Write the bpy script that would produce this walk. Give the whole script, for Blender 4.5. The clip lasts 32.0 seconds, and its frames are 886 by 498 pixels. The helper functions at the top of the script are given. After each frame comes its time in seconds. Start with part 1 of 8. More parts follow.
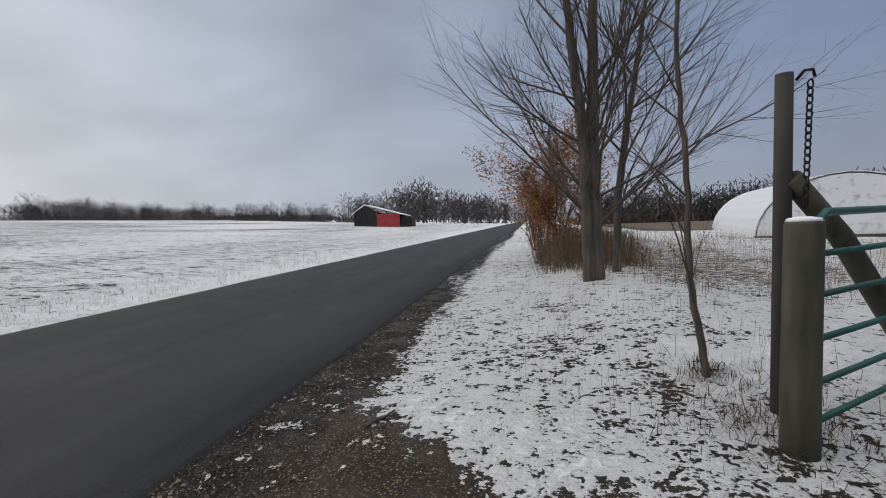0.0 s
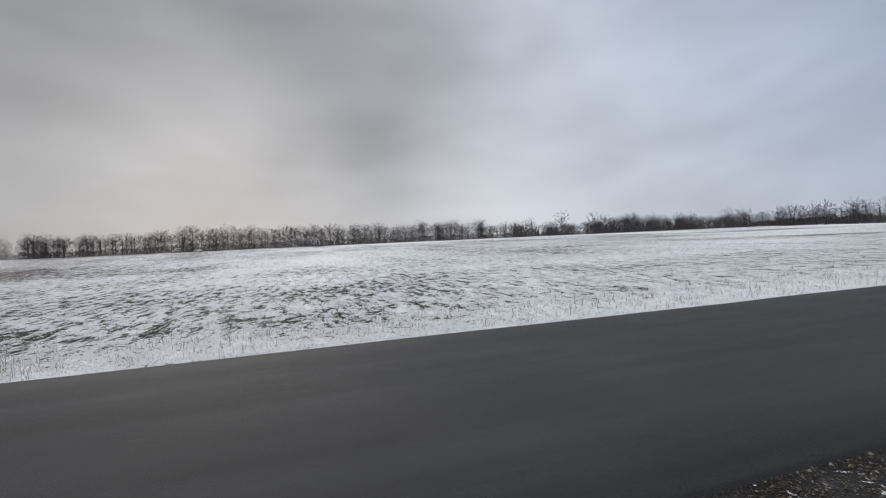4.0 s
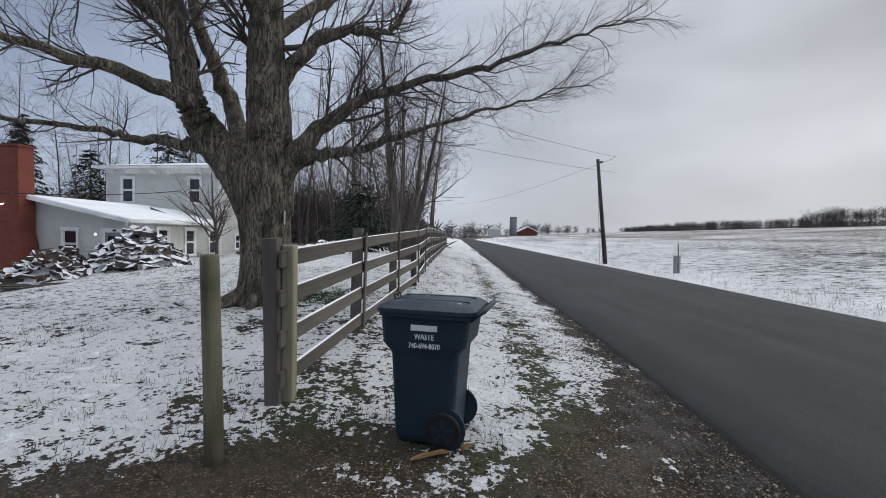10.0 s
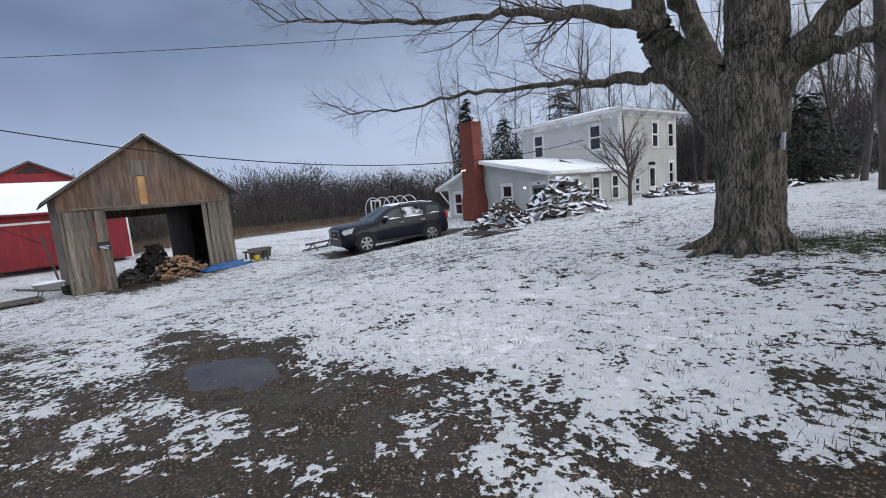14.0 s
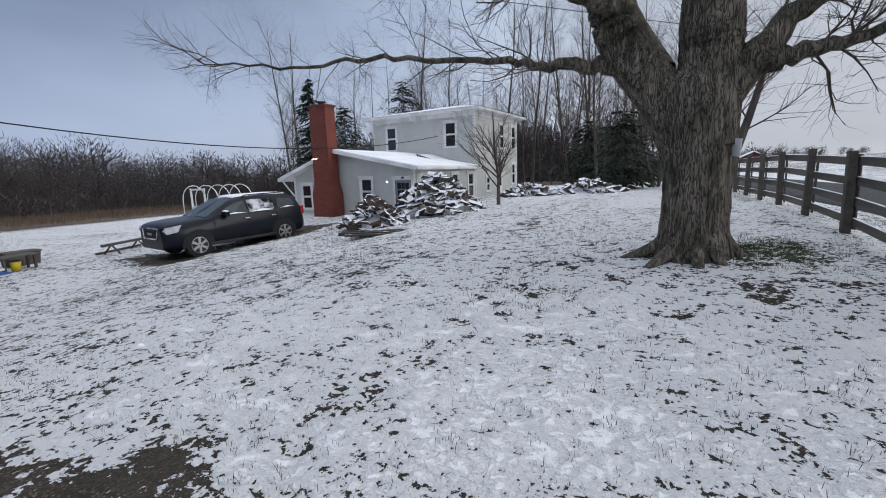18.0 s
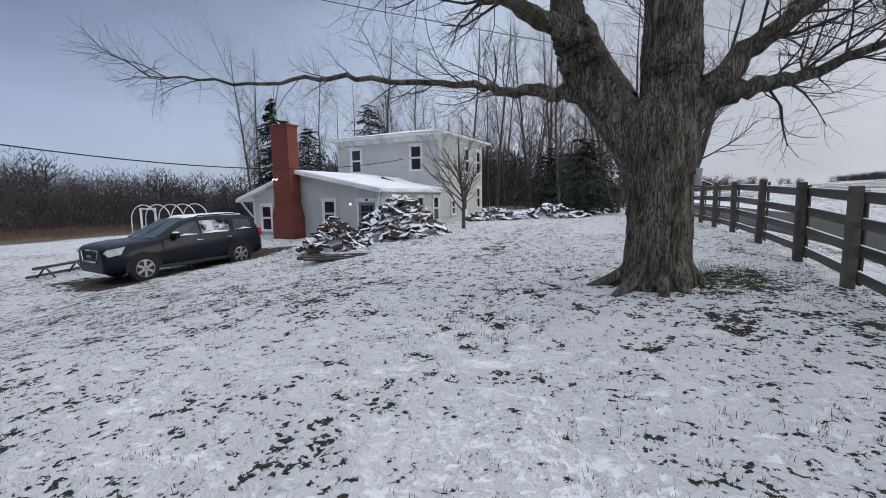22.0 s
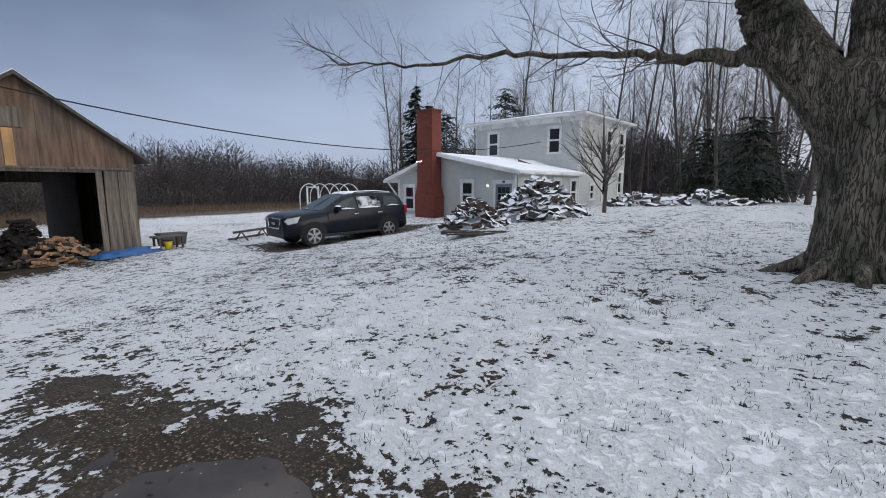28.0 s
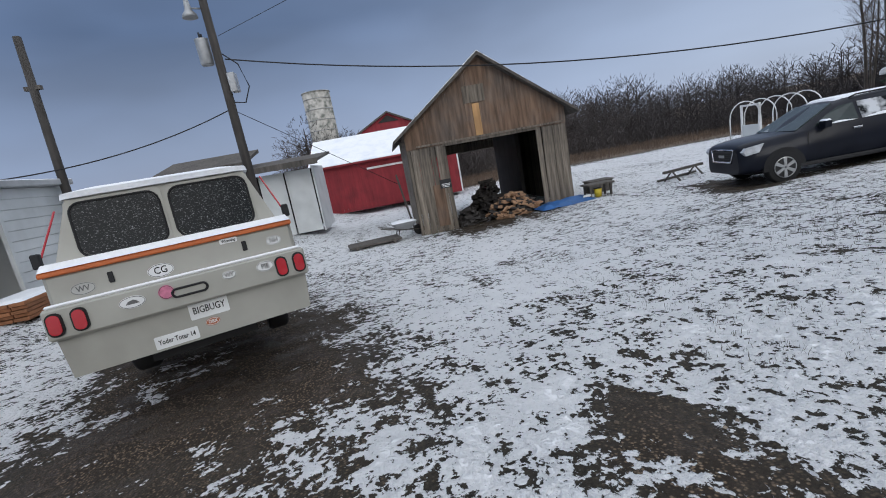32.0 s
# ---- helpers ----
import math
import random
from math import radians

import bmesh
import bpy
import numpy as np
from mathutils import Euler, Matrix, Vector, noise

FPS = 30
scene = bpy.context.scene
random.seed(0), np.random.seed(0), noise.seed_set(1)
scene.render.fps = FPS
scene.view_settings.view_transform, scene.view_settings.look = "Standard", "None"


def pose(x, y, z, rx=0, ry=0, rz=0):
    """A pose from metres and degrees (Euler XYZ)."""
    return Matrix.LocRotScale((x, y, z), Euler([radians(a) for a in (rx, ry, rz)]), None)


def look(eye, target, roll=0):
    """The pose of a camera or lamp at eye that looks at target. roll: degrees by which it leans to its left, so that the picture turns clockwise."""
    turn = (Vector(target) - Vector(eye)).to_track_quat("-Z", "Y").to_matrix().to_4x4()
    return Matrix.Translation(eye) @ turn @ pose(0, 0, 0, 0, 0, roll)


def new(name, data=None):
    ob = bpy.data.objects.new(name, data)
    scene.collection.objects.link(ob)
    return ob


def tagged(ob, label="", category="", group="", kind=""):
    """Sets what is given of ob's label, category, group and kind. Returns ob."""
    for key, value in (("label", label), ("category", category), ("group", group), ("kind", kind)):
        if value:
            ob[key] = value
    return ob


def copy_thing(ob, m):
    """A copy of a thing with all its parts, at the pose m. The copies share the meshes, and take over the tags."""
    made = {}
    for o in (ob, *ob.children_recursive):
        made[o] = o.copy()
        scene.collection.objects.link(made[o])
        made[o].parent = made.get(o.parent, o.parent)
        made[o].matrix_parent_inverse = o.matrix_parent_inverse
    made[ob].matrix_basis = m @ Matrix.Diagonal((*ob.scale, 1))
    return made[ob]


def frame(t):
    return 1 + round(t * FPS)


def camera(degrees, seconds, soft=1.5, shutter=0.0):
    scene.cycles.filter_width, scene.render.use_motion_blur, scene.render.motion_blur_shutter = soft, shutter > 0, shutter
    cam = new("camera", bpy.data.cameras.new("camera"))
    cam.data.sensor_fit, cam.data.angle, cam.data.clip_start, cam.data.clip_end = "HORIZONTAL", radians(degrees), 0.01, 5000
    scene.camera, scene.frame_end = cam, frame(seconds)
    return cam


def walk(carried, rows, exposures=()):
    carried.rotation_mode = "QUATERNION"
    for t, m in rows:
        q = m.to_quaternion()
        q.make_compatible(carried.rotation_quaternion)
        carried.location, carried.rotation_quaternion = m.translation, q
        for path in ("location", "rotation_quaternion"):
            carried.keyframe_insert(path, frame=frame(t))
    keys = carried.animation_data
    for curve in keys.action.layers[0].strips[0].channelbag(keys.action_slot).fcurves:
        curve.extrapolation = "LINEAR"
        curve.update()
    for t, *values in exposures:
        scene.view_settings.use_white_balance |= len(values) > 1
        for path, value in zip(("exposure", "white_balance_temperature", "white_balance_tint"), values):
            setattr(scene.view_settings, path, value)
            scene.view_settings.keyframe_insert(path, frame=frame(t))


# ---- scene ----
cam = camera(89.9, 32.0, soft=1.0)
PATH = [  # seconds, x, y, z, tilt, lean, turn
    (0.0, 0.341, -0.539, 1.578, -3.30, 2.42, 10.74),
    (0.5, 0.267, -0.556, 1.564, -2.87, 2.66, 24.47),
    (1.0, 0.211, -0.418, 1.563, -2.12, 2.51, 33.98),
    (1.5, 0.188, -0.354, 1.570, -1.66, 1.80, 32.66),
    (2.0, 0.157, -0.361, 1.575, -1.22, 1.20, 30.90),
    (2.5, 0.214, -0.434, 1.573, -1.00, 0.60, 33.61),
    (3.0, 0.275, -0.390, 1.559, -0.91, 0.34, 44.66),
    (3.5, 0.412, -0.233, 1.546, -0.66, 2.60, 62.47),
    (4.0, 0.194, -0.136, 1.549, 1.21, 3.29, 72.79),
    (4.5, -0.048, -0.062, 1.537, 1.21, 4.47, 93.41),
    (6.5, -0.179, -0.227, 1.559, 0.27, 1.79, 131.53),
    (7.0, -0.162, -0.168, 1.561, -0.31, 1.61, 140.79),
    (7.5, -0.154, -0.125, 1.562, -0.79, 1.50, 148.35),
    (8.0, -0.103, -0.064, 1.573, -0.89, 1.70, 158.07),
    (8.5, -0.065, -0.031, 1.583, -0.96, 1.49, 164.73),
    (9.0, 0.001, -0.001, 1.593, -0.98, 0.76, 172.50),
    (9.5, 0.035, -0.005, 1.591, -1.21, 0.01, 175.42),
    (10.0, 0.134, -0.052, 1.578, -1.72, -1.08, 181.75),
    (10.5, 0.352, -0.105, 1.589, -2.80, -1.62, 192.35),
    (11.0, 0.484, -0.122, 1.595, -3.41, -1.78, 202.15),
    (11.5, 0.640, -0.232, 1.560, -3.99, -1.32, 215.68),
    (12.0, 0.768, -0.308, 1.551, -4.59, -0.34, 224.86),
    (12.5, 1.072, -0.178, 1.553, -4.61, -0.49, 226.99),
    (13.0, 1.313, -0.152, 1.551, -5.52, -0.45, 226.07),
    (13.5, 1.572, -0.159, 1.538, -6.91, 3.98, 227.57),
    (15.5, 3.051, -0.194, 1.587, -10.73, 2.04, 220.71),
    (16.0, 3.352, -0.344, 1.596, -10.78, 1.12, 212.25),
    (16.5, 3.582, -0.460, 1.585, -10.38, 3.51, 211.95),
    (17.0, 3.890, -0.469, 1.598, -10.32, 3.56, 209.58),
    (17.5, 4.166, -0.556, 1.626, -9.92, 0.96, 205.13),
    (18.0, 4.315, -0.680, 1.618, -9.54, 1.86, 204.63),
    (18.5, 4.453, -0.795, 1.629, -8.85, 2.33, 204.41),
    (19.0, 4.518, -0.892, 1.633, -8.13, 1.65, 201.92),
    (19.5, 4.505, -0.954, 1.635, -7.83, 0.99, 198.57),
    (20.0, 4.459, -0.978, 1.629, -7.74, 0.57, 197.96),
    (20.5, 4.454, -0.967, 1.633, -7.58, 0.97, 196.65),
    (21.0, 4.445, -0.900, 1.632, -7.33, 1.42, 199.18),
    (21.5, 4.430, -0.935, 1.628, -7.07, 1.25, 199.63),
    (22.0, 4.404, -0.962, 1.636, -6.75, 0.90, 200.25),
    (22.5, 4.400, -0.927, 1.632, -6.51, 0.56, 200.32),
    (23.0, 4.425, -0.868, 1.625, -6.59, 0.46, 201.92),
    (23.5, 4.425, -0.865, 1.624, -6.86, 0.27, 202.91),
    (24.0, 4.438, -0.836, 1.611, -7.39, 0.15, 204.76),
    (24.5, 4.441, -0.859, 1.610, -7.75, 0.30, 206.13),
    (25.0, 4.429, -0.925, 1.618, -8.21, 0.30, 206.66),
    (25.5, 4.418, -0.897, 1.621, -8.61, 0.38, 206.39),
    (27.5, 4.550, -0.703, 1.540, -8.11, 0.84, 207.91),
    (28.0, 4.571, -0.551, 1.437, -8.32, -0.03, 216.65),
    (28.5, 4.655, -0.439, 1.467, -9.18, 0.02, 223.80),
    (29.0, 4.782, -0.465, 1.480, -11.68, 2.17, 234.36),
    (30.0, 5.422, -0.436, 1.479, -14.93, 5.31, 247.34),
    (30.5, 5.753, -0.422, 1.463, -15.00, 4.62, 246.65),
    (31.0, 6.127, -0.422, 1.469, -13.95, 8.89, 253.31),
    (31.5, 6.553, -0.334, 1.465, -13.14, 6.85, 253.25),
    (32.0, 6.768, -0.327, 1.451, -11.70, 10.24, 263.29),
]
walk(cam, [(t, pose(x, y, z, 90 + p, r, w)) for t, x, y, z, p, r, w in PATH], exposures=[(0.0, 0.09, 6800, 10), (2.0, 0.09, 6800, 10), (4.0, 0.10, 6550, 10), (6.5, 0.17, 6450, 10), (9.0, 0.29, 6550, 10), (11.0, 0.40, 6250, 10), (13.0, 0.53, 6200, 10), (19.0, 0.36, 6250, 10), (28.0, 0.35, 6250, 10), (32.0, 0.33, 6150, 9)])

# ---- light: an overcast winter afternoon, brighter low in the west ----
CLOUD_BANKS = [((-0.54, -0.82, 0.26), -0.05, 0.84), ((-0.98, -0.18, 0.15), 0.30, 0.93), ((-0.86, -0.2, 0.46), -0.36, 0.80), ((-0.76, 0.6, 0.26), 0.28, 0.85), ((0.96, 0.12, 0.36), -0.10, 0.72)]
world = bpy.data.worlds.new("overcast_sky")
scene.world = world
world.use_nodes = True
wn, wl = world.node_tree.nodes, world.node_tree.links
wn.clear()
w_out = wn.new("ShaderNodeOutputWorld")
w_bg = wn.new("ShaderNodeBackground")
w_sky = wn.new("ShaderNodeTexSky")
w_sky.sky_type, w_sky.sun_disc = "NISHITA", False
w_sky.sun_elevation, w_sky.sun_rotation = radians(14), radians(-100)
w_sky.air_density, w_sky.dust_density = 1.5, 1.0
w_geo = wn.new("ShaderNodeTexCoord")
w_map = wn.new("ShaderNodeMapping")
w_map.inputs["Scale"].default_value = (1.0, 1.0, 2.4)
wl.new(w_geo.outputs["Generated"], w_map.inputs["Vector"])
w_noise = wn.new("ShaderNodeTexNoise")
w_noise.inputs["Scale"].default_value = 1.5
w_noise.inputs["Detail"].default_value = 3.5
w_noise.inputs["Roughness"].default_value = 0.5
w_noise.inputs["Distortion"].default_value = 0.2
wl.new(w_map.outputs["Vector"], w_noise.inputs["Vector"])
w_dot = wn.new("ShaderNodeVectorMath")
w_dot.operation = "DOT_PRODUCT"
wl.new(w_geo.outputs["Generated"], w_dot.inputs[0])
w_dot.inputs[1].default_value = (-0.78, -0.40, -0.16)
w_side = wn.new("ShaderNodeMapRange")
w_side.inputs[1].default_value, w_side.inputs[2].default_value = -1.0, 1.0
wl.new(w_dot.outputs["Value"], w_side.inputs[0])
w_ramp = wn.new("ShaderNodeValToRGB")
w_ramp.color_ramp.elements[0].position, w_ramp.color_ramp.elements[0].color = 0.05, (0.125, 0.178, 0.30, 1)
w_ramp.color_ramp.elements[1].position, w_ramp.color_ramp.elements[1].color = 0.95, (0.50, 0.50, 0.515, 1)
el = w_ramp.color_ramp.elements.new(0.5)
el.color = (0.30, 0.348, 0.44, 1)
wl.new(w_side.outputs[0], w_ramp.inputs[0])
w_cl = wn.new("ShaderNodeMapRange")
w_cl.inputs[1].default_value, w_cl.inputs[2].default_value = 0.3, 0.72
w_cl.inputs[3].default_value, w_cl.inputs[4].default_value = 0.72, 1.34
wl.new(w_noise.outputs["Fac"], w_cl.inputs[0])
w_mul = wn.new("ShaderNodeVectorMath")
w_mul.operation = "SCALE"
wl.new(w_ramp.outputs["Color"], w_mul.inputs[0])
wl.new(w_cl.outputs[0], w_mul.inputs["Scale"])
# a paler band along the horizon
w_sep = wn.new("ShaderNodeSeparateXYZ")
wl.new(w_geo.outputs["Generated"], w_sep.inputs[0])
w_hor = wn.new("ShaderNodeMapRange")
w_hor.inputs[1].default_value, w_hor.inputs[2].default_value = 0.0, 0.30
w_hor.inputs[3].default_value, w_hor.inputs[4].default_value = 0.30, 0.0
wl.new(w_sep.outputs["Z"], w_hor.inputs[0])
w_mix = wn.new("ShaderNodeMixRGB")
w_mix.inputs[2].default_value = (0.56, 0.575, 0.61, 1)
wl.new(w_hor.outputs[0], w_mix.inputs[0])
last_sky = w_mul.outputs[0]
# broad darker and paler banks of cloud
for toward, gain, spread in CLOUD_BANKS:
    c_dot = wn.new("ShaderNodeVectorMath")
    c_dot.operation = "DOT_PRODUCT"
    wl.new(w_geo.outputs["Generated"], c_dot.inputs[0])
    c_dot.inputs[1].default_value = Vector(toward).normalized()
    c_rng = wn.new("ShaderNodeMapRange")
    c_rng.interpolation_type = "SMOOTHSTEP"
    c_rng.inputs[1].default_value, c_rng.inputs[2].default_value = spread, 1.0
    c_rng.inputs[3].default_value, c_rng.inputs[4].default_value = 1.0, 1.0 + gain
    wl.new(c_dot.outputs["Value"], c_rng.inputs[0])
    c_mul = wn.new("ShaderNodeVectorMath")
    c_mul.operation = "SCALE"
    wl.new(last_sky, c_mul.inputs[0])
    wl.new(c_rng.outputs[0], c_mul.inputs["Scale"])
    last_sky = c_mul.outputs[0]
# an overcast sky is brightest and greyest overhead
w_top = wn.new("ShaderNodeMapRange")
w_top.interpolation_type = "SMOOTHSTEP"
w_top.inputs[1].default_value, w_top.inputs[2].default_value = 0.46, 0.92
w_top.inputs[3].default_value, w_top.inputs[4].default_value = 0.0, 0.9
w_z = wn.new("ShaderNodeSeparateXYZ")
wl.new(w_geo.outputs["Generated"], w_z.inputs[0])
wl.new(w_z.outputs["Z"], w_top.inputs[0])
w_up = wn.new("ShaderNodeMixRGB")
w_up.inputs[2].default_value = (1.13, 1.145, 1.19, 1)
wl.new(w_top.outputs[0], w_up.inputs[0])
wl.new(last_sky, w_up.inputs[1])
wl.new(w_up.outputs[0], w_mix.inputs[1])
w_skymix = wn.new("ShaderNodeMixRGB")
w_skymix.blend_type = "ADD"
w_skymix.inputs[0].default_value = 0.002
wl.new(w_mix.outputs[0], w_skymix.inputs[1])
wl.new(w_sky.outputs[0], w_skymix.inputs[2])
wl.new(w_skymix.outputs[0], w_bg.inputs["Color"])
w_bg.inputs["Strength"].default_value = 1.0
wl.new(w_bg.outputs[0], w_out.inputs["Surface"])

sun = new("sun", bpy.data.lights.new("sun", "SUN"))
sun.data.energy, sun.data.angle, sun.data.color = 0.7, radians(30), (1.0, 0.95, 0.88)
sun.matrix_world = look((-60, -10, 24), (0, 0, 0))


# ---- materials ----
def material(name, color, rough=0.8, metal=0.0, vary=0.25, scale=6.0, bump=0.0, bump_scale=40.0, second=None, second_scale=1.2, spec=0.4, stretch=(1, 1, 1), coat=0.0, random_obj=0.0, emit=0.0):
    """A surface with fine grain, broad stains and relief."""
    m = bpy.data.materials.new(name)
    m.use_nodes = True
    n, l = m.node_tree.nodes, m.node_tree.links
    b = n["Principled BSDF"]
    b.inputs["Roughness"].default_value, b.inputs["Metallic"].default_value = rough, metal
    b.inputs["Specular IOR Level"].default_value = spec
    b.inputs["Coat Weight"].default_value = coat
    co = n.new("ShaderNodeTexCoord")
    mp = n.new("ShaderNodeMapping")
    mp.inputs["Scale"].default_value = stretch
    l.new(co.outputs["Object"], mp.inputs["Vector"])
    fine, broad = n.new("ShaderNodeTexNoise"), n.new("ShaderNodeTexNoise")
    fine.inputs["Scale"].default_value, fine.inputs["Detail"].default_value = scale, 6
    broad.inputs["Scale"].default_value, broad.inputs["Detail"].default_value = second_scale, 4
    l.new(mp.outputs[0], fine.inputs["Vector"])
    l.new(co.outputs["Object"], broad.inputs["Vector"])
    hv = n.new("ShaderNodeMapRange")
    hv.inputs[1].default_value, hv.inputs[2].default_value = 0.25, 0.75
    hv.inputs[3].default_value, hv.inputs[4].default_value = 1 - vary, 1 + vary
    l.new(fine.outputs["Fac"], hv.inputs[0])
    mix = n.new("ShaderNodeMixRGB")
    sc = second or [c * 0.7 for c in color[:3]]
    mix.inputs[1].default_value, mix.inputs[2].default_value = (*color[:3], 1), (*sc[:3], 1)
    st = n.new("ShaderNodeMapRange")
    st.inputs[1].default_value, st.inputs[2].default_value = 0.45, 0.7
    l.new(broad.outputs["Fac"], st.inputs[0])
    l.new(st.outputs[0], mix.inputs[0])
    sca = n.new("ShaderNodeVectorMath")
    sca.operation = "SCALE"
    l.new(mix.outputs[0], sca.inputs[0])
    last = hv.outputs[0]
    if random_obj:
        oi = n.new("ShaderNodeObjectInfo")
        rr = n.new("ShaderNodeMapRange")
        rr.inputs[3].default_value, rr.inputs[4].default_value = 1 - random_obj, 1 + random_obj
        l.new(oi.outputs["Random"], rr.inputs[0])
        mm = n.new("ShaderNodeMath")
        mm.operation = "MULTIPLY"
        l.new(rr.outputs[0], mm.inputs[0])
        l.new(last, mm.inputs[1])
        last = mm.outputs[0]
    l.new(last, sca.inputs["Scale"])
    l.new(sca.outputs[0], b.inputs["Base Color"])
    if bump:
        bn = n.new("ShaderNodeTexNoise")
        bn.inputs["Scale"].default_value, bn.inputs["Detail"].default_value = bump_scale, 5
        l.new(mp.outputs[0], bn.inputs["Vector"])
        bu = n.new("ShaderNodeBump")
        bu.inputs["Strength"].default_value, bu.inputs["Distance"].default_value = min(1, bump), (0.02 if bump < 1 else 0.07)
        l.new(bn.outputs["Fac"], bu.inputs["Height"])
        l.new(bu.outputs[0], b.inputs["Normal"])
    if emit:
        b.inputs["Emission Color"].default_value, b.inputs["Emission Strength"].default_value = (*color[:3], 1), emit
    return m


def snowy(m, amount=0.5, scale=9.0):
    """Snow lying on the upward faces of a material."""
    n, l = m.node_tree.nodes, m.node_tree.links
    b = n["Principled BSDF"]
    src = b.inputs["Base Color"].links[0].from_socket
    ge = n.new("ShaderNodeNewGeometry")
    sp = n.new("ShaderNodeSeparateXYZ")
    l.new(ge.outputs["Normal"], sp.inputs[0])
    no = n.new("ShaderNodeTexNoise")
    no.inputs["Scale"].default_value, no.inputs["Detail"].default_value = scale, 5
    co = n.new("ShaderNodeTexCoord")
    l.new(co.outputs["Object"], no.inputs["Vector"])
    ad = n.new("ShaderNodeMath")
    l.new(sp.outputs["Z"], ad.inputs[0])
    l.new(no.outputs["Fac"], ad.inputs[1])
    mr = n.new("ShaderNodeMapRange")
    mr.inputs[1].default_value, mr.inputs[2].default_value = 1.55 - amount, 1.7 - amount
    l.new(ad.outputs[0], mr.inputs[0])
    mx = n.new("ShaderNodeMixRGB")
    mx.inputs[2].default_value = (0.78, 0.80, 0.84, 1)
    l.new(mr.outputs[0], mx.inputs[0])
    l.new(src, mx.inputs[1])
    l.new(mx.outputs[0], b.inputs["Base Color"])
    return m


SNOW = material("snow", (0.86, 0.875, 0.90), 0.75, vary=0.05, scale=30, bump=0.35, bump_scale=25, second=(0.76, 0.79, 0.84), spec=0.3)
BARK = material("bark", (0.10, 0.084, 0.073), 0.95, vary=0.5, scale=9, bump=1.0, bump_scale=14, second=(0.06, 0.058, 0.048), stretch=(1, 1, 0.16))
MAPLE_BARK = material("maple_bark", (0.155, 0.133, 0.106), 0.95, vary=0.6, scale=11, bump=1.0, bump_scale=13, second=(0.060, 0.062, 0.040), second_scale=2.6, stretch=(1, 1, 0.24))


def cracked(m, scale, stretch):
    """Dark cracks between long plates of bark."""
    n, l = m.node_tree.nodes, m.node_tree.links
    b = n["Principled BSDF"]
    src = b.inputs["Base Color"].links[0].from_socket
    co, mp, vo, no, mr, sc, ad = (n.new("ShaderNode" + k) for k in ("TexCoord", "Mapping", "TexVoronoi", "TexNoise", "MapRange", "VectorMath", "VectorMath"))
    mp.inputs["Scale"].default_value = stretch
    vo.feature = "DISTANCE_TO_EDGE"
    vo.inputs["Scale"].default_value = scale
    no.inputs["Scale"].default_value, no.inputs["Detail"].default_value = scale * 0.6, 5
    mr.inputs[1].default_value, mr.inputs[2].default_value, mr.inputs[3].default_value, mr.inputs[4].default_value = 0.0, 0.11, 0.34, 1.15
    sc.operation, ad.operation = "SCALE", "ADD"
    l.new(co.outputs["Object"], mp.inputs[0])
    l.new(mp.outputs[0], no.inputs["Vector"])
    l.new(no.outputs["Color"], ad.inputs[1])
    l.new(mp.outputs[0], ad.inputs[0])
    l.new(ad.outputs[0], vo.inputs["Vector"])
    l.new(vo.outputs["Distance"], mr.inputs[0])
    l.new(src, sc.inputs[0])
    l.new(mr.outputs[0], sc.inputs["Scale"])
    l.new(sc.outputs[0], b.inputs["Base Color"])
    bu = n.new("ShaderNodeBump")
    bu.inputs["Strength"].default_value, bu.inputs["Distance"].default_value = 1.0, 0.03
    l.new(mr.outputs[0], bu.inputs["Height"])
    l.new(b.inputs["Normal"].links[0].from_socket, bu.inputs["Normal"])
    l.new(bu.outputs[0], b.inputs["Normal"])
    return m


cracked(MAPLE_BARK, 9.0, (1, 1, 0.16))
TWIG = material("twig_bark", (0.085, 0.069, 0.061), 0.95, vary=0.3, scale=5)
FAR_WOOD = material("far_twigs", (0.085, 0.076, 0.074), 1.0, vary=0.35, scale=0.3, second=(0.06, 0.056, 0.058), second_scale=0.03, spec=0.1)
WEATHERED = material("weathered_board", (0.165, 0.140, 0.112), 0.9, vary=0.6, scale=14, bump=0.5, bump_scale=30, second=(0.115, 0.10, 0.085), stretch=(1, 1, 0.07), random_obj=0.34)
FENCE_WOOD = material("fence_wood", (0.108, 0.096, 0.082), 0.9, vary=0.35, scale=9, bump=0.5, bump_scale=30, second=(0.085, 0.082, 0.07), stretch=(1, 0.12, 1), random_obj=0.18)
POST_WOOD = material("post_wood", (0.27, 0.25, 0.17), 0.9, vary=0.3, scale=10, bump=0.4, bump_scale=25, second=(0.17, 0.18, 0.11), stretch=(1, 1, 0.12))
OLD_POST = material("mossy_old_post", (0.15, 0.14, 0.096), 0.9, vary=0.5, scale=10, bump=0.6, bump_scale=22, second=(0.075, 0.085, 0.05), second_scale=3, stretch=(1, 1, 0.12))
TARRED = material("tarred_pole", (0.055, 0.05, 0.046), 0.9, vary=0.4, scale=9, bump=0.4, bump_scale=25, stretch=(1, 1, 0.1))
DARK_POST = material("dark_post", (0.10, 0.09, 0.08), 0.9, vary=0.35, scale=10, bump=0.4, bump_scale=25, stretch=(1, 1, 0.12))
SIDING = material("white_siding", (0.56, 0.565, 0.535), 0.6, vary=0.06, scale=3, second=(0.47, 0.475, 0.445), second_scale=0.5)
TRIM = material("white_trim", (0.80, 0.80, 0.79), 0.5, vary=0.04, scale=5)
GLASS = material("window_glass", (0.02, 0.025, 0.03), 0.06, vary=0.1, spec=0.6)
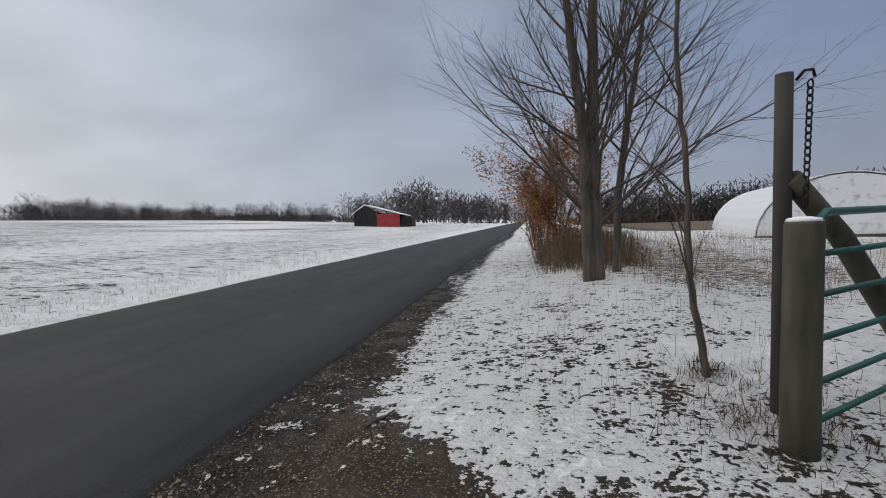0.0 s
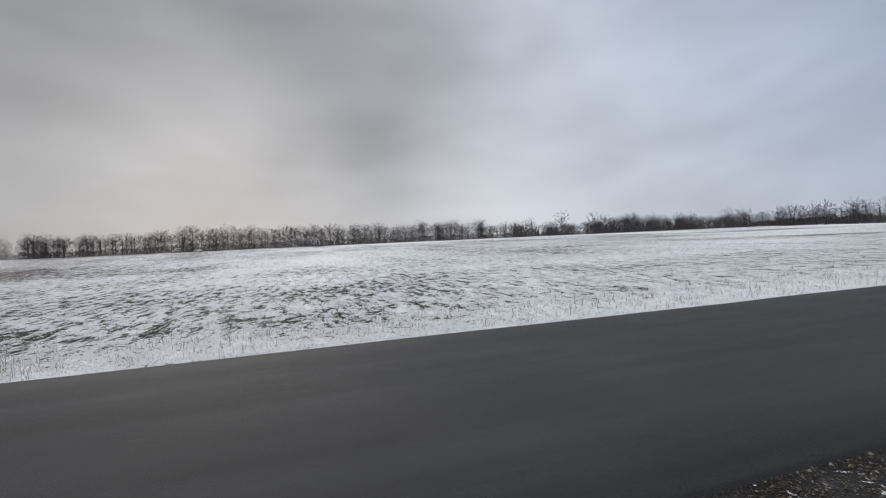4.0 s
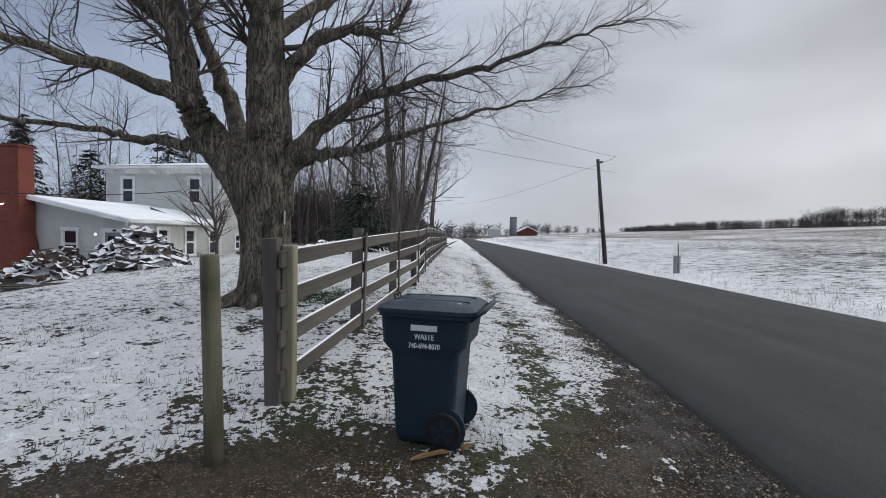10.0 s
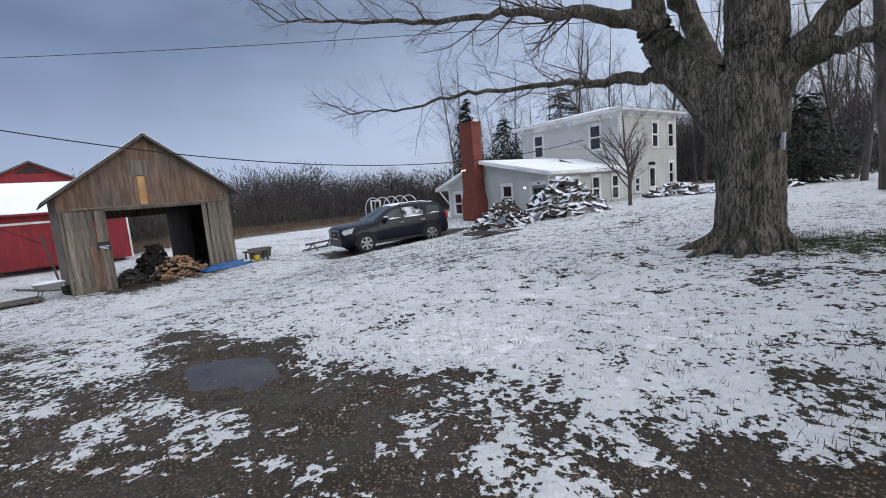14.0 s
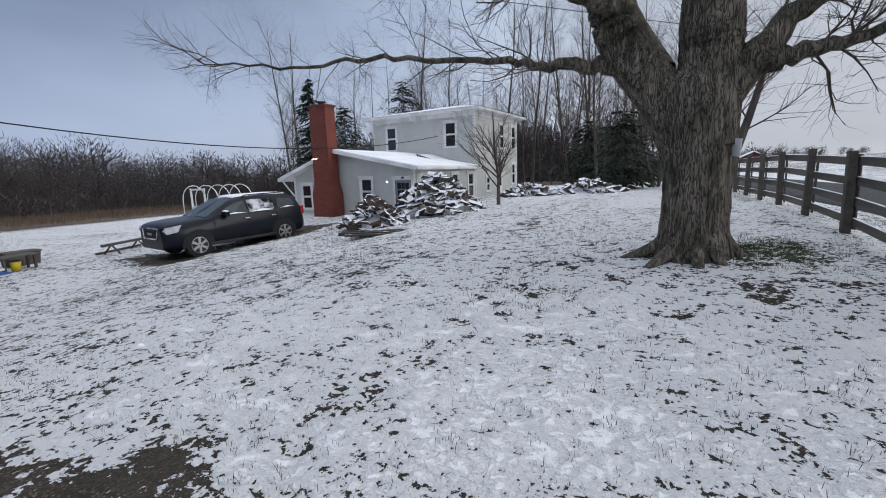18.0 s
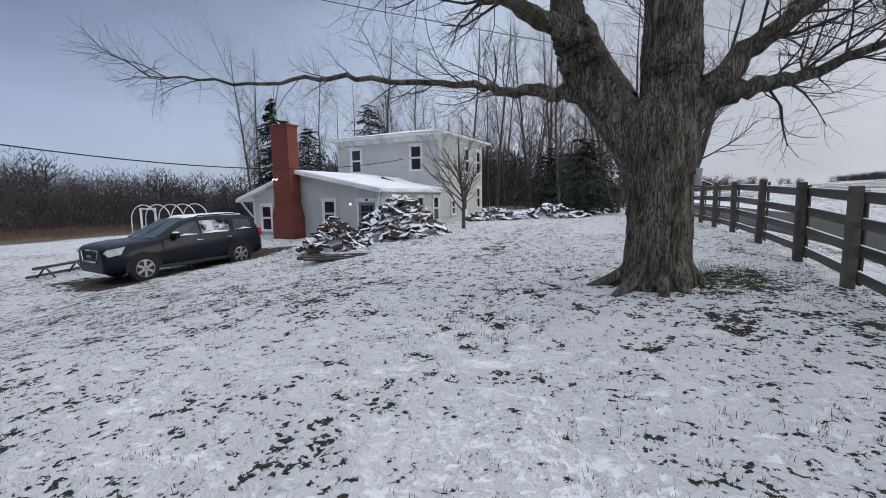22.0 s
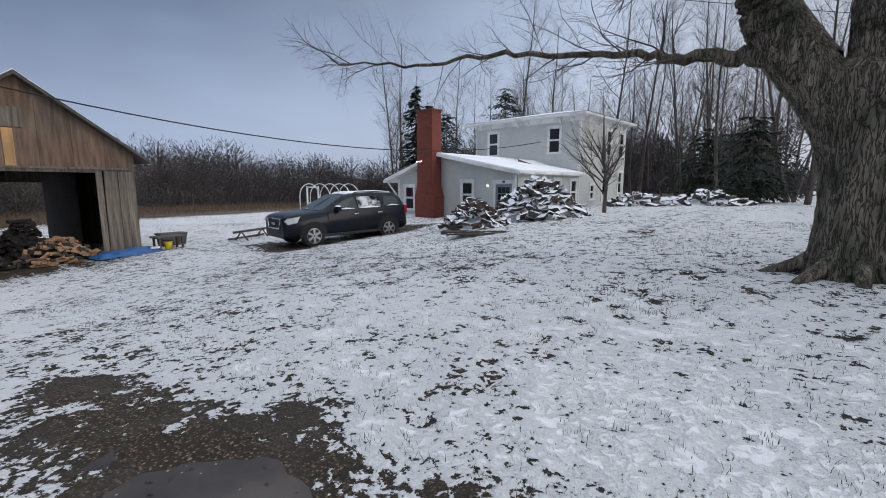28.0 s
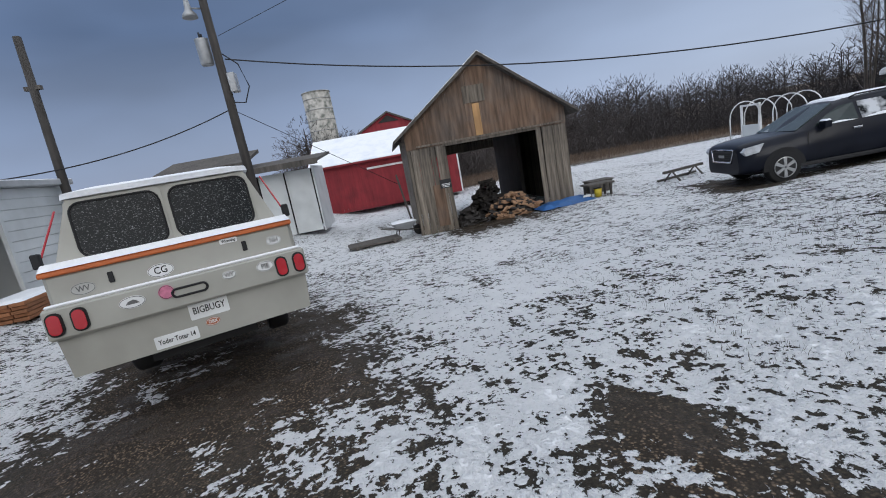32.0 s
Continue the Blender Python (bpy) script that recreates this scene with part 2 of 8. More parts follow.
BRICK = material("red_brick", (0.20, 0.058, 0.042), 0.9, vary=0.25, scale=20, bump=0.4, bump_scale=40, second=(0.15, 0.046, 0.036), random_obj=0.14)
MORTAR = material("mortar", (0.17, 0.085, 0.07), 0.95, vary=0.2, scale=20)
RED_PAINT = material("red_barn_paint", (0.235, 0.026, 0.033), 0.8, vary=0.2, scale=5, second=(0.18, 0.022, 0.028), stretch=(1, 1, 0.1), bump=0.2)
# near-black boards; also carries the shade inside the open sheds
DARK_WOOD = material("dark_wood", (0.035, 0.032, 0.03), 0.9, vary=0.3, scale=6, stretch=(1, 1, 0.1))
RUBBER = material("rubber", (0.012, 0.012, 0.013), 0.75, vary=0.2, scale=30)
STEEL = material("galvanised_steel", (0.42, 0.43, 0.44), 0.5, metal=0.7, vary=0.1, scale=8)
ALLOY = material("alloy_rim", (0.42, 0.43, 0.44), 0.35, metal=0.8, vary=0.05)
CAR_PAINT = material("dark_car_paint", (0.011, 0.013, 0.021), 0.28, vary=0.15, scale=2, coat=0.04, spec=0.16)
CAR_GLASS = material("car_glass", (0.03, 0.042, 0.042), 0.06, vary=0.2, scale=5, spec=0.7)
PLASTIC = material("black_plastic", (0.018, 0.018, 0.02), 0.55, vary=0.2, scale=10)
BIN_PLASTIC = material("navy_bin_plastic", (0.012, 0.026, 0.042), 0.5, vary=0.12, scale=3, bump=0.06, bump_scale=90, second=(0.016, 0.032, 0.05))
WHITE_PRINT = material("white_print", (0.75, 0.76, 0.76), 0.6, vary=0.03)
BLACK_PRINT = material("black_print", (0.02, 0.02, 0.022), 0.6, vary=0.05)
CAMPER = material("beige_truck_paint", (0.36, 0.355, 0.318), 0.45, vary=0.07, scale=3, second=(0.29, 0.283, 0.25), coat=0.12)
ORANGE = material("orange_stripe", (0.55, 0.14, 0.035), 0.5, vary=0.1)
TAIL_RED = material("tail_lamp_red", (0.42, 0.02, 0.03), 0.18, vary=0.1, coat=0.6)
GREEN_STEEL = material("green_gate_paint", (0.012, 0.085, 0.075), 0.45, vary=0.2, scale=12, second=(0.02, 0.065, 0.06))
CABLE = material("black_cable", (0.014, 0.014, 0.016), 0.7, vary=0.1)
CHROME = material("chrome", (0.7, 0.7, 0.72), 0.15, metal=1.0, vary=0.03)


# ---- small tools ----
def part(name, bm, mat, parent=None, label=""):
    """Links a bmesh as one mesh object, under a thing or a part."""
    me = bpy.data.meshes.new(name)
    bm.to_mesh(me)
    bm.free()
    return mesh_part(name, me, mat, parent, label)


def mesh_part(name, me, mat, parent=None, label=""):
    for m in (mat if isinstance(mat, (list, tuple)) else [mat]):
        if not me.materials.get(m.name):
            me.materials.append(m)
    ob = new(name, me)
    if parent:
        ob.parent = parent
    if label:
        tagged(ob, label)
    return ob


def empty(name, m, label, category, group="", kind=""):
    ob = new(name)
    ob.empty_display_size = 0.2
    ob.matrix_world = m
    return tagged(ob, label, category, group, kind)


def box(bm, x0, x1, y0, y1, z0, z1, bevel=0.0):
    v = [bm.verts.new(p) for p in ((x0, y0, z0), (x1, y0, z0), (x1, y1, z0), (x0, y1, z0), (x0, y0, z1), (x1, y0, z1), (x1, y1, z1), (x0, y1, z1))]
    f = [bm.faces.new([v[i] for i in q]) for q in ((0, 3, 2, 1), (4, 5, 6, 7), (0, 1, 5, 4), (1, 2, 6, 5), (2, 3, 7, 6), (3, 0, 4, 7))]
    if bevel:
        bmesh.ops.bevel(bm, geom=list({e for q in f for e in q.edges}), offset=bevel, segments=1, affect="EDGES")
    return bm


def bx(x0, x1, y0, y1, z0, z1, bevel=0.0):
    return box(bmesh.new(), x0, x1, y0, y1, z0, z1, bevel)


def prism(pts, axis, a, b, bm=None):
    """A closed outline of 2D points pushed along an axis from a to b. Points are (y, z), (x, z) or (x, y)."""
    bm = bm or bmesh.new()

    def at(p, k):
        return {"x": (k, p[0], p[1]), "y": (p[0], k, p[1]), "z": (p[0], p[1], k)}[axis]
    lo, hi = [bm.verts.new(at(p, a)) for p in pts], [bm.verts.new(at(p, b)) for p in pts]
    bm.faces.new(lo), bm.faces.new(hi)
    for i in range(len(pts)):
        j = (i + 1) % len(pts)
        bm.faces.new((lo[i], lo[j], hi[j], hi[i]))
    bmesh.ops.recalc_face_normals(bm, faces=bm.faces)
    return bm


def tube(bm, pts, radii, sides=6, cap=True):
    """A tapered tube along points."""
    rings, up = [], Vector((0.13, 0.31, 0.94))
    pts = [Vector(p) for p in pts]
    for i, p in enumerate(pts):
        d = (pts[min(i + 1, len(pts) - 1)] - pts[max(i - 1, 0)]).normalized()
        s = d.cross(up)
        s = (s if s.length > 1e-3 else d.cross(Vector((1, 0, 0)))).normalized()
        t = d.cross(s)
        r = radii[i] if isinstance(radii, (list, tuple)) else radii
        rings.append([bm.verts.new(p + (s * math.cos(a) + t * math.sin(a)) * r) for a in (2 * math.pi * k / sides for k in range(sides))])
    for a, b in zip(rings, rings[1:]):
        for k in range(sides):
            f = bm.faces.new((a[k], a[(k + 1) % sides], b[(k + 1) % sides], b[k]))
            f.smooth = sides > 5
    if cap:
        bm.faces.new(list(reversed(rings[0]))), bm.faces.new(rings[-1])
    return bm


def cyl(p, q, r, sides=12, bm=None, r2=None):
    return tube(bm or bmesh.new(), [p, q], [r, r if r2 is None else r2], sides)


def text_mesh(words, size, x=0.0, depth=0.002, bold=0.0):
    """Flat lettering as a mesh, centred, in the plane z = 0."""
    cu = bpy.data.curves.new("lettering", "FONT")
    cu.body, cu.size, cu.align_x, cu.align_y, cu.extrude, cu.offset, cu.resolution_u = words, size, "CENTER", "CENTER", depth, bold, 2
    ob = bpy.data.objects.new("lettering", cu)
    scene.collection.objects.link(ob)
    dg = bpy.context.evaluated_depsgraph_get()
    dg.update()
    me = bpy.data.meshes.new_from_object(ob.evaluated_get(dg))
    bpy.data.objects.remove(ob)
    me.materials.clear()
    return me


def vnoise(x, y, seed=0):
    """Smooth value noise on numpy arrays, 0 to 1."""
    def h(i, j):
        n = (i * 374761393 + j * 668265263 + seed * 1442695041) & 0xFFFFFFFF
        n = ((n ^ (n >> 13)) * 1274126177) & 0xFFFFFFFF
        return ((n ^ (n >> 16)) & 0xFFFF) / 65535.0
    xi, yi = np.floor(x).astype(np.int64), np.floor(y).astype(np.int64)
    fx, fy = x - xi, y - yi
    fx, fy = fx * fx * (3 - 2 * fx), fy * fy * (3 - 2 * fy)
    return (h(xi, yi) * (1 - fx) + h(xi + 1, yi) * fx) * (1 - fy) + (h(xi, yi + 1) * (1 - fx) + h(xi + 1, yi + 1) * fx) * fy


def fbm(x, y, seed=0, octaves=4):
    s, a, t = 0.0, 1.0, 0.0
    for k in range(octaves):
        s, t = s + a * vnoise(x * 2 ** k, y * 2 ** k, seed + k * 7), t + a
        a *= 0.5
    return s / t


ROAD_W, ROAD_E = -8.32, -1.97


def road_edge(y):
    """The east edge of the asphalt, which swings out a little to the south."""
    return ROAD_E - 0.13 * np.clip((-y - 1.0) / 3.0, 0, 1)


def land(x, y):
    """Height of the land, without the small unevenness."""
    x, y = np.asarray(x, float), np.asarray(y, float)
    west = 0.06 * np.clip(-8.75 - x, 0, 110) + 0.10 * np.clip((-8.4 - x) / 1.2, 0, 1)
    rise = 0.05 + 0.045 * np.clip(-y - 2.5, 0, 12)
    fall = np.clip(1 - (-y - 12 - 1.3 * np.clip(x - 22, 0, 60)) / 20, 0, 1) * np.interp(x, [2, 4, 7, 10, 13, 17, 22, 40, 60, 110, 400], [0, -0.03, -0.12, -0.28, -0.62, -1.05, -1.12, -1.62, -2.0, -2.2, -2.0])
    fall_n = np.interp(x, [2, 10, 20, 60, 200], [0, -0.1, -0.2, -0.6, -2.0])
    k = np.clip((y - 2.4) / 5.5, 0, 1)
    east = rise * np.clip((x - ROAD_E) / 3.5, 0, 1) + fall * (1 - k) + fall_n * k
    bank = 0.22 * np.exp(-((x - 2.6) / 1.8) ** 2) * np.clip((y - 3.2) / 3, 0, 1)
    hill = np.interp(np.hypot(x - 30, y + 20), [0, 100, 190, 400], [0, 0, 0.5, 2.0]) * 3 * np.clip((x - 40) / 80, 0, 1) * np.clip((-y + 60) / 60, 0, 1)
    return np.where(x < ROAD_W, west, np.where(x < ROAD_E, 0.0, east + bank + hill))


def gz(x, y):
    return float(land(x, y))


# ---- ground: one sheet to the horizon ----
def spaced(a, b, fine, far):
    mid = list(np.arange(a, b, fine))
    lo, hi, s = [], [], fine
    v = a
    while v > -far:
        s = min(s * 1.17, 45)
        v -= s
        lo.append(v)
    s, v = fine, mid[-1]
    while v < far:
        s = min(s * 1.17, 45)
        v += s
        hi.append(v)
    return np.array(lo[::-1] + mid + hi)


gx, gy = spaced(-2.0, 10.5, 0.045, 900), spaced(-8.5, 4.2, 0.045, 900)
GX, GY = np.meshgrid(gx, gy)


def bar(v, a, b, soft):
    return np.clip((v - a) / soft, 0, 1) * np.clip((b - v) / soft, 0, 1)


def ground_masks(X, Y):
    """Snow cover, bare driveway, and green grass over the plan."""
    wob = fbm(X * 0.45, Y * 0.45, 3) - 0.5
    fine = fbm(X * 1.3, Y * 1.3, 11) - 0.5
    snow = np.full(X.shape, 0.618) + 0.16 * wob + 0.14 * fine
    bare = np.zeros(X.shape)
    green = np.zeros(X.shape)
    # crushed stone along the road's east edge
    d = X - road_edge(Y)
    wide = np.interp(Y, [-30, -9, -5.6, -4.7, -3.8, -2.8, -1.5, 2.0, 3.2, 7], [0.4, 0.5, 0.65, 0.85, 1.45, 2.3, 2.4, 1.9, 1.2, 0.9])
    edge = bar(d, -0.4, wide + 0.8 * wob + 0.9 * fine, 0.45) * np.clip((d + 0.4) * 10, 0, 1)
    bare = np.maximum(bare, edge * np.where(X > ROAD_W + 3, 1, 0))
    # the drive: an apron at the road, then two ruts towards the sheds
    mid = np.interp(X, [-2, 4, 8, 12, 16, 24], [-0.35, 0.1, 1.25, 1.8, 2.3, 3.0])
    half = np.interp(X, [-2, 1, 4, 8, 12, 16, 24], [2.7, 2.5, 2.4, 2.2, 2.3, 2.0, 1.0]) + 1.0 * wob + 1.2 * fine
    drive = np.clip((half - np.abs(Y - mid)) / 1.9, 0, 1) * (X > ROAD_E - 0.4)
    bare = np.maximum(bare, drive * np.interp(X, [0, 9, 14, 18], [1, 0.95, 0.7, 0.15]) * (0.86 + 0.5 * fine))
    rut = np.clip((np.interp(X, [1.5, 3, 5, 7.5, 8.6, 9.4], [1.35, 1.35, 1.05, 0.9, 0.8, 0.0]) + 0.5 * wob + 1.0 * fine - np.abs(Y - np.interp(X, [2, 5, 8.8], [-1.85, -1.65, -1.4]))) / 0.9, 0, 1)
    bare = np.maximum(bare, rut * (0.9 + 0.5 * fine))
    # worn earth round the bin and the posts
    worn = np.exp(-(((X - 1.3) / 1.4) ** 2 + ((Y + 2.7) / 0.7) ** 2)) * 1.5
    bare = np.maximum(bare, np.clip(0.85 * worn + 0.9 * fine, 0, 1))
    puddle = np.exp(-(((X - 6.5) / 1.0) ** 2 + ((Y + 1.42) / 0.6) ** 2))
    bare = np.maximum(bare, np.clip(1.5 * puddle + 0.5 * fine, 0, 1))
    shed = np.exp(-(((X - 22.0) / 1.6) ** 2 + ((Y + 3.9) / 2.2) ** 2))
    bare = np.maximum(bare, np.clip(1.3 * shed + 0.5 * fine, 0, 1))
    # tyre tracks, with the shade under the car put in as bare ground
    cu, cv = (X - 17.55) * 0.208 + (Y + 11.56) * 0.978, (X - 17.55) * 0.978 - (Y + 11.56) * 0.208
    bare = np.maximum(bare, np.clip(1.1 * bar(cu, -3.6, 3.0, 0.5) * bar(cv, -1.35, 0.9, 0.35) + 0.7 * fine, 0, 1))
    tu, tv = (X - 10.75) * 0.930 + (Y - 1.60) * 0.368, -(X - 10.75) * 0.368 + (Y - 1.60) * 0.930
    bare = np.maximum(bare, np.clip(1.3 * bar(tu, -1.6, 6.5, 1.0) * bar(tv, -1.5, 1.6, 0.7) + 0.6 * fine, 0, 1))
    far_lawn = -0.025 * np.clip((X - 7) / 4, 0, 1) * np.clip((24 - X) / 6, 0, 1)
    snow = snow + far_lawn - 0.42 * bare + 0.85 * np.minimum(bare, 0.8) * (fbm(X * 1.3, Y * 1.9, 77) - 0.46) + 0.50 * np.minimum(bare, 0.85) * (fbm(X * 4.3, Y * 4.9, 83) - 0.47)
    # verge of grass by the fence, under the bin and at the maple
    verge = np.exp(-((X + 0.82) / 0.30) ** 2) * np.clip((-3.0 - Y) / 1.5, 0, 1) * np.clip((Y + 30) / 10, 0, 1)
    maple = np.exp(-(((X - 2.6) / 1.1) ** 2 + ((Y + 8.6) / 0.8) ** 2)) + 0.4 * np.exp(-(((X - 1.35) / 0.45) ** 2 + ((Y + 5.5) / 3.2) ** 2))
    binlee = np.exp(-(((X - 1.0) / 0.9) ** 2 + ((Y + 3.9) / 0.7) ** 2))
    lee = np.exp(-(((X + 0.25) / 0.55) ** 2 + ((Y + 3.7) / 0.9) ** 2))
    snow = snow - 0.15 * np.clip(verge + 0.6 * fine, 0, 1) - 0.24 * maple - 0.06 * binlee
    green = np.clip(0.6 * verge + 0.8 * maple + 0.25 * binlee + 0.9 * lee, 0, 1)
    # trampled, dirty snow north of the gate
    trod = np.exp(-(((X - 1.3) / 1.3) ** 2 + ((Y - 3.2) / 2.6) ** 2))
    snow = snow - 0.07 * trod * np.clip(0.7 + 1.5 * fine, 0, 1)
    # across the road: bank with winter green, then stubble
    west = X < ROAD_W
    bank = bar(-X, 8.3, 19, 2.0) * np.exp(-((Y + 1.0) / 8.0) ** 2)
    snow = np.where(west, 0.725 - 0.055 * np.clip((-Y - 1) / 6, 0, 1) + 0.16 * wob - 0.12 * bank, snow)
    stub = np.clip((-Y - 8 + 0.10 * (X + 60)) / 25, 0, 1) * np.clip((-X - 14) / 25, 0, 1)
    snow = np.where(west, snow - 0.13 * stub, snow)
    green = np.where(west, np.clip(bank * 0.6, 0, 1), green)
    lip = bar(-X, 8.3, 8.75, 0.1) * west
    snow = snow + 0.25 * lip
    # rough grass field behind the yard
    field = np.clip((X - 44 - 0.25 * (Y + 10)) / 3, 0, 1) * (Y < 40)
    field = np.maximum(field, np.clip((X - 12) / 4, 0, 1) * np.clip((Y - 45) / 6, 0, 1))
    snow = snow - 0.80 * field
    rough = np.clip(bar(X, 1.5, 9, 1.5) * np.clip((Y - 8) / 4, 0, 1) * 0.7, 0, 1)
    snow = snow - 0.22 * rough
    woods = np.clip((-Y - 33) / 4, 0, 1) * np.clip((X - 3) / 3, 0, 1)
    snow = snow - 0.45 * woods
    dry = np.clip(field + rough + 0.7 * woods + stub * west, 0, 1)
    return np.clip(snow, 0, 1), np.clip(bare, 0, 1), green, dry


S, B, G, D = ground_masks(GX, GY)
near = np.exp(-((GX - 4) / 9) ** 2 - ((GY + 2) / 9) ** 2)
uneven = (fbm(GX * 0.5, GY * 0.5, 21) - 0.5) * 0.10 + near * ((fbm(GX * 3.1, GY * 3.1, 5) - 0.5) * 0.05 + (fbm(GX * 9, GY * 9, 8, 3) - 0.5) * 0.022 * (0.4 + S))
puddle_dip = np.exp(-(((GX - 6.5) / 0.78) ** 2 + ((GY + 1.42) / 0.48) ** 2))
# a few boot prints that lead from the drive towards the maple
prints = np.zeros(GX.shape)
rp = random.Random(4)
for k in range(40):
    px_, py_ = 5.0 + rp.uniform(-2.2, 5), -3.2 - k * 0.09 + rp.uniform(-0.9, 0.9)
    if k < 22:
        px_, py_ = 6.4 - k * 0.07 + (0.13 if k % 2 else -0.13), -2.6 - k * 0.33
    near_p = (np.abs(GX - px_) < 0.5) & (np.abs(GY - py_) < 0.5)
    prints[near_p] = np.maximum(prints[near_p], np.exp(-((GX[near_p] - px_) / 0.075) ** 2 - ((GY[near_p] - py_) / 0.14) ** 2))
S = np.clip(S - 0.16 * prints, 0, 1)
furrow = (fbm(GX * 0.22, GY * 0.05, 31) - 0.5) * 0.5 + (fbm(GX * 1.1, GY * 0.25, 37) - 0.5) * 0.34
S = np.clip(S + np.where(GX < ROAD_W - 0.6, furrow, 0) * np.clip((-GX - 9) / 12, 0.25, 1), 0, 1)
flat = np.clip(np.minimum(np.abs(GX - ROAD_W), np.abs(GX - ROAD_E)) / 0.6, 0, 1) * ((GX < ROAD_W) | (GX > ROAD_E))
GZ = land(GX, GY) + uneven * flat - 0.03 * prints
POOL_Z = gz(6.5, -1.42)
GZ = GZ + (POOL_Z - GZ) * np.clip(1.7 * puddle_dip, 0, 0.85) - 0.075 * puddle_dip + (fbm(GX * 2.6, GY * 2.6, 91) - 0.5) * 0.09 * puddle_dip
GZ = np.where((GX > ROAD_W + 0.03) & (GX < road_edge(GY) - 0.03), -0.05, GZ)


def grid_mesh(name, X, Y, Z):
    r, c = X.shape
    me = bpy.data.meshes.new(name)
    me.vertices.add(r * c)
    me.vertices.foreach_set("co", np.stack([X, Y, Z], -1).astype(np.float32).ravel())
    i = np.arange(r * c).reshape(r, c)
    q = np.stack([i[:-1, :-1], i[:-1, 1:], i[1:, 1:], i[1:, :-1]], -1).reshape(-1, 4)
    me.loops.add(q.size)
    me.loops.foreach_set("vertex_index", q.astype(np.int32).ravel())
    me.polygons.add(len(q))
    me.polygons.foreach_set("loop_start", np.arange(0, q.size, 4, dtype=np.int32))
    me.polygons.foreach_set("use_smooth", np.ones(len(q), dtype=bool))
    me.update(calc_edges=True)
    return me


ground_me = grid_mesh("ground", GX, GY, GZ)
at_ = ground_me.color_attributes.new("cover", "FLOAT_COLOR", "POINT")
at_.data.foreach_set("color", np.stack([S, B, G, D], -1).astype(np.float32).ravel())

tl_ = ground_me.attributes.new("tilled", "FLOAT", "POINT")
tl_.data.foreach_set("value", np.where(GX < ROAD_W - 0.5, np.clip((-GX - 8.8) / 2.5, 0, 1), 0.0).astype(np.float32).ravel())


ml_ = ground_me.attributes.new("millings", "FLOAT", "POINT")
ml_.data.foreach_set("value", np.clip((-1.15 + 0.3 * np.clip((GY - 1) / 3, 0, 1) + 0.8 * (fbm(GX * 1.1, GY * 0.6, 51) - 0.5) - GX) / 0.5, 0, 1).astype(np.float32).ravel())


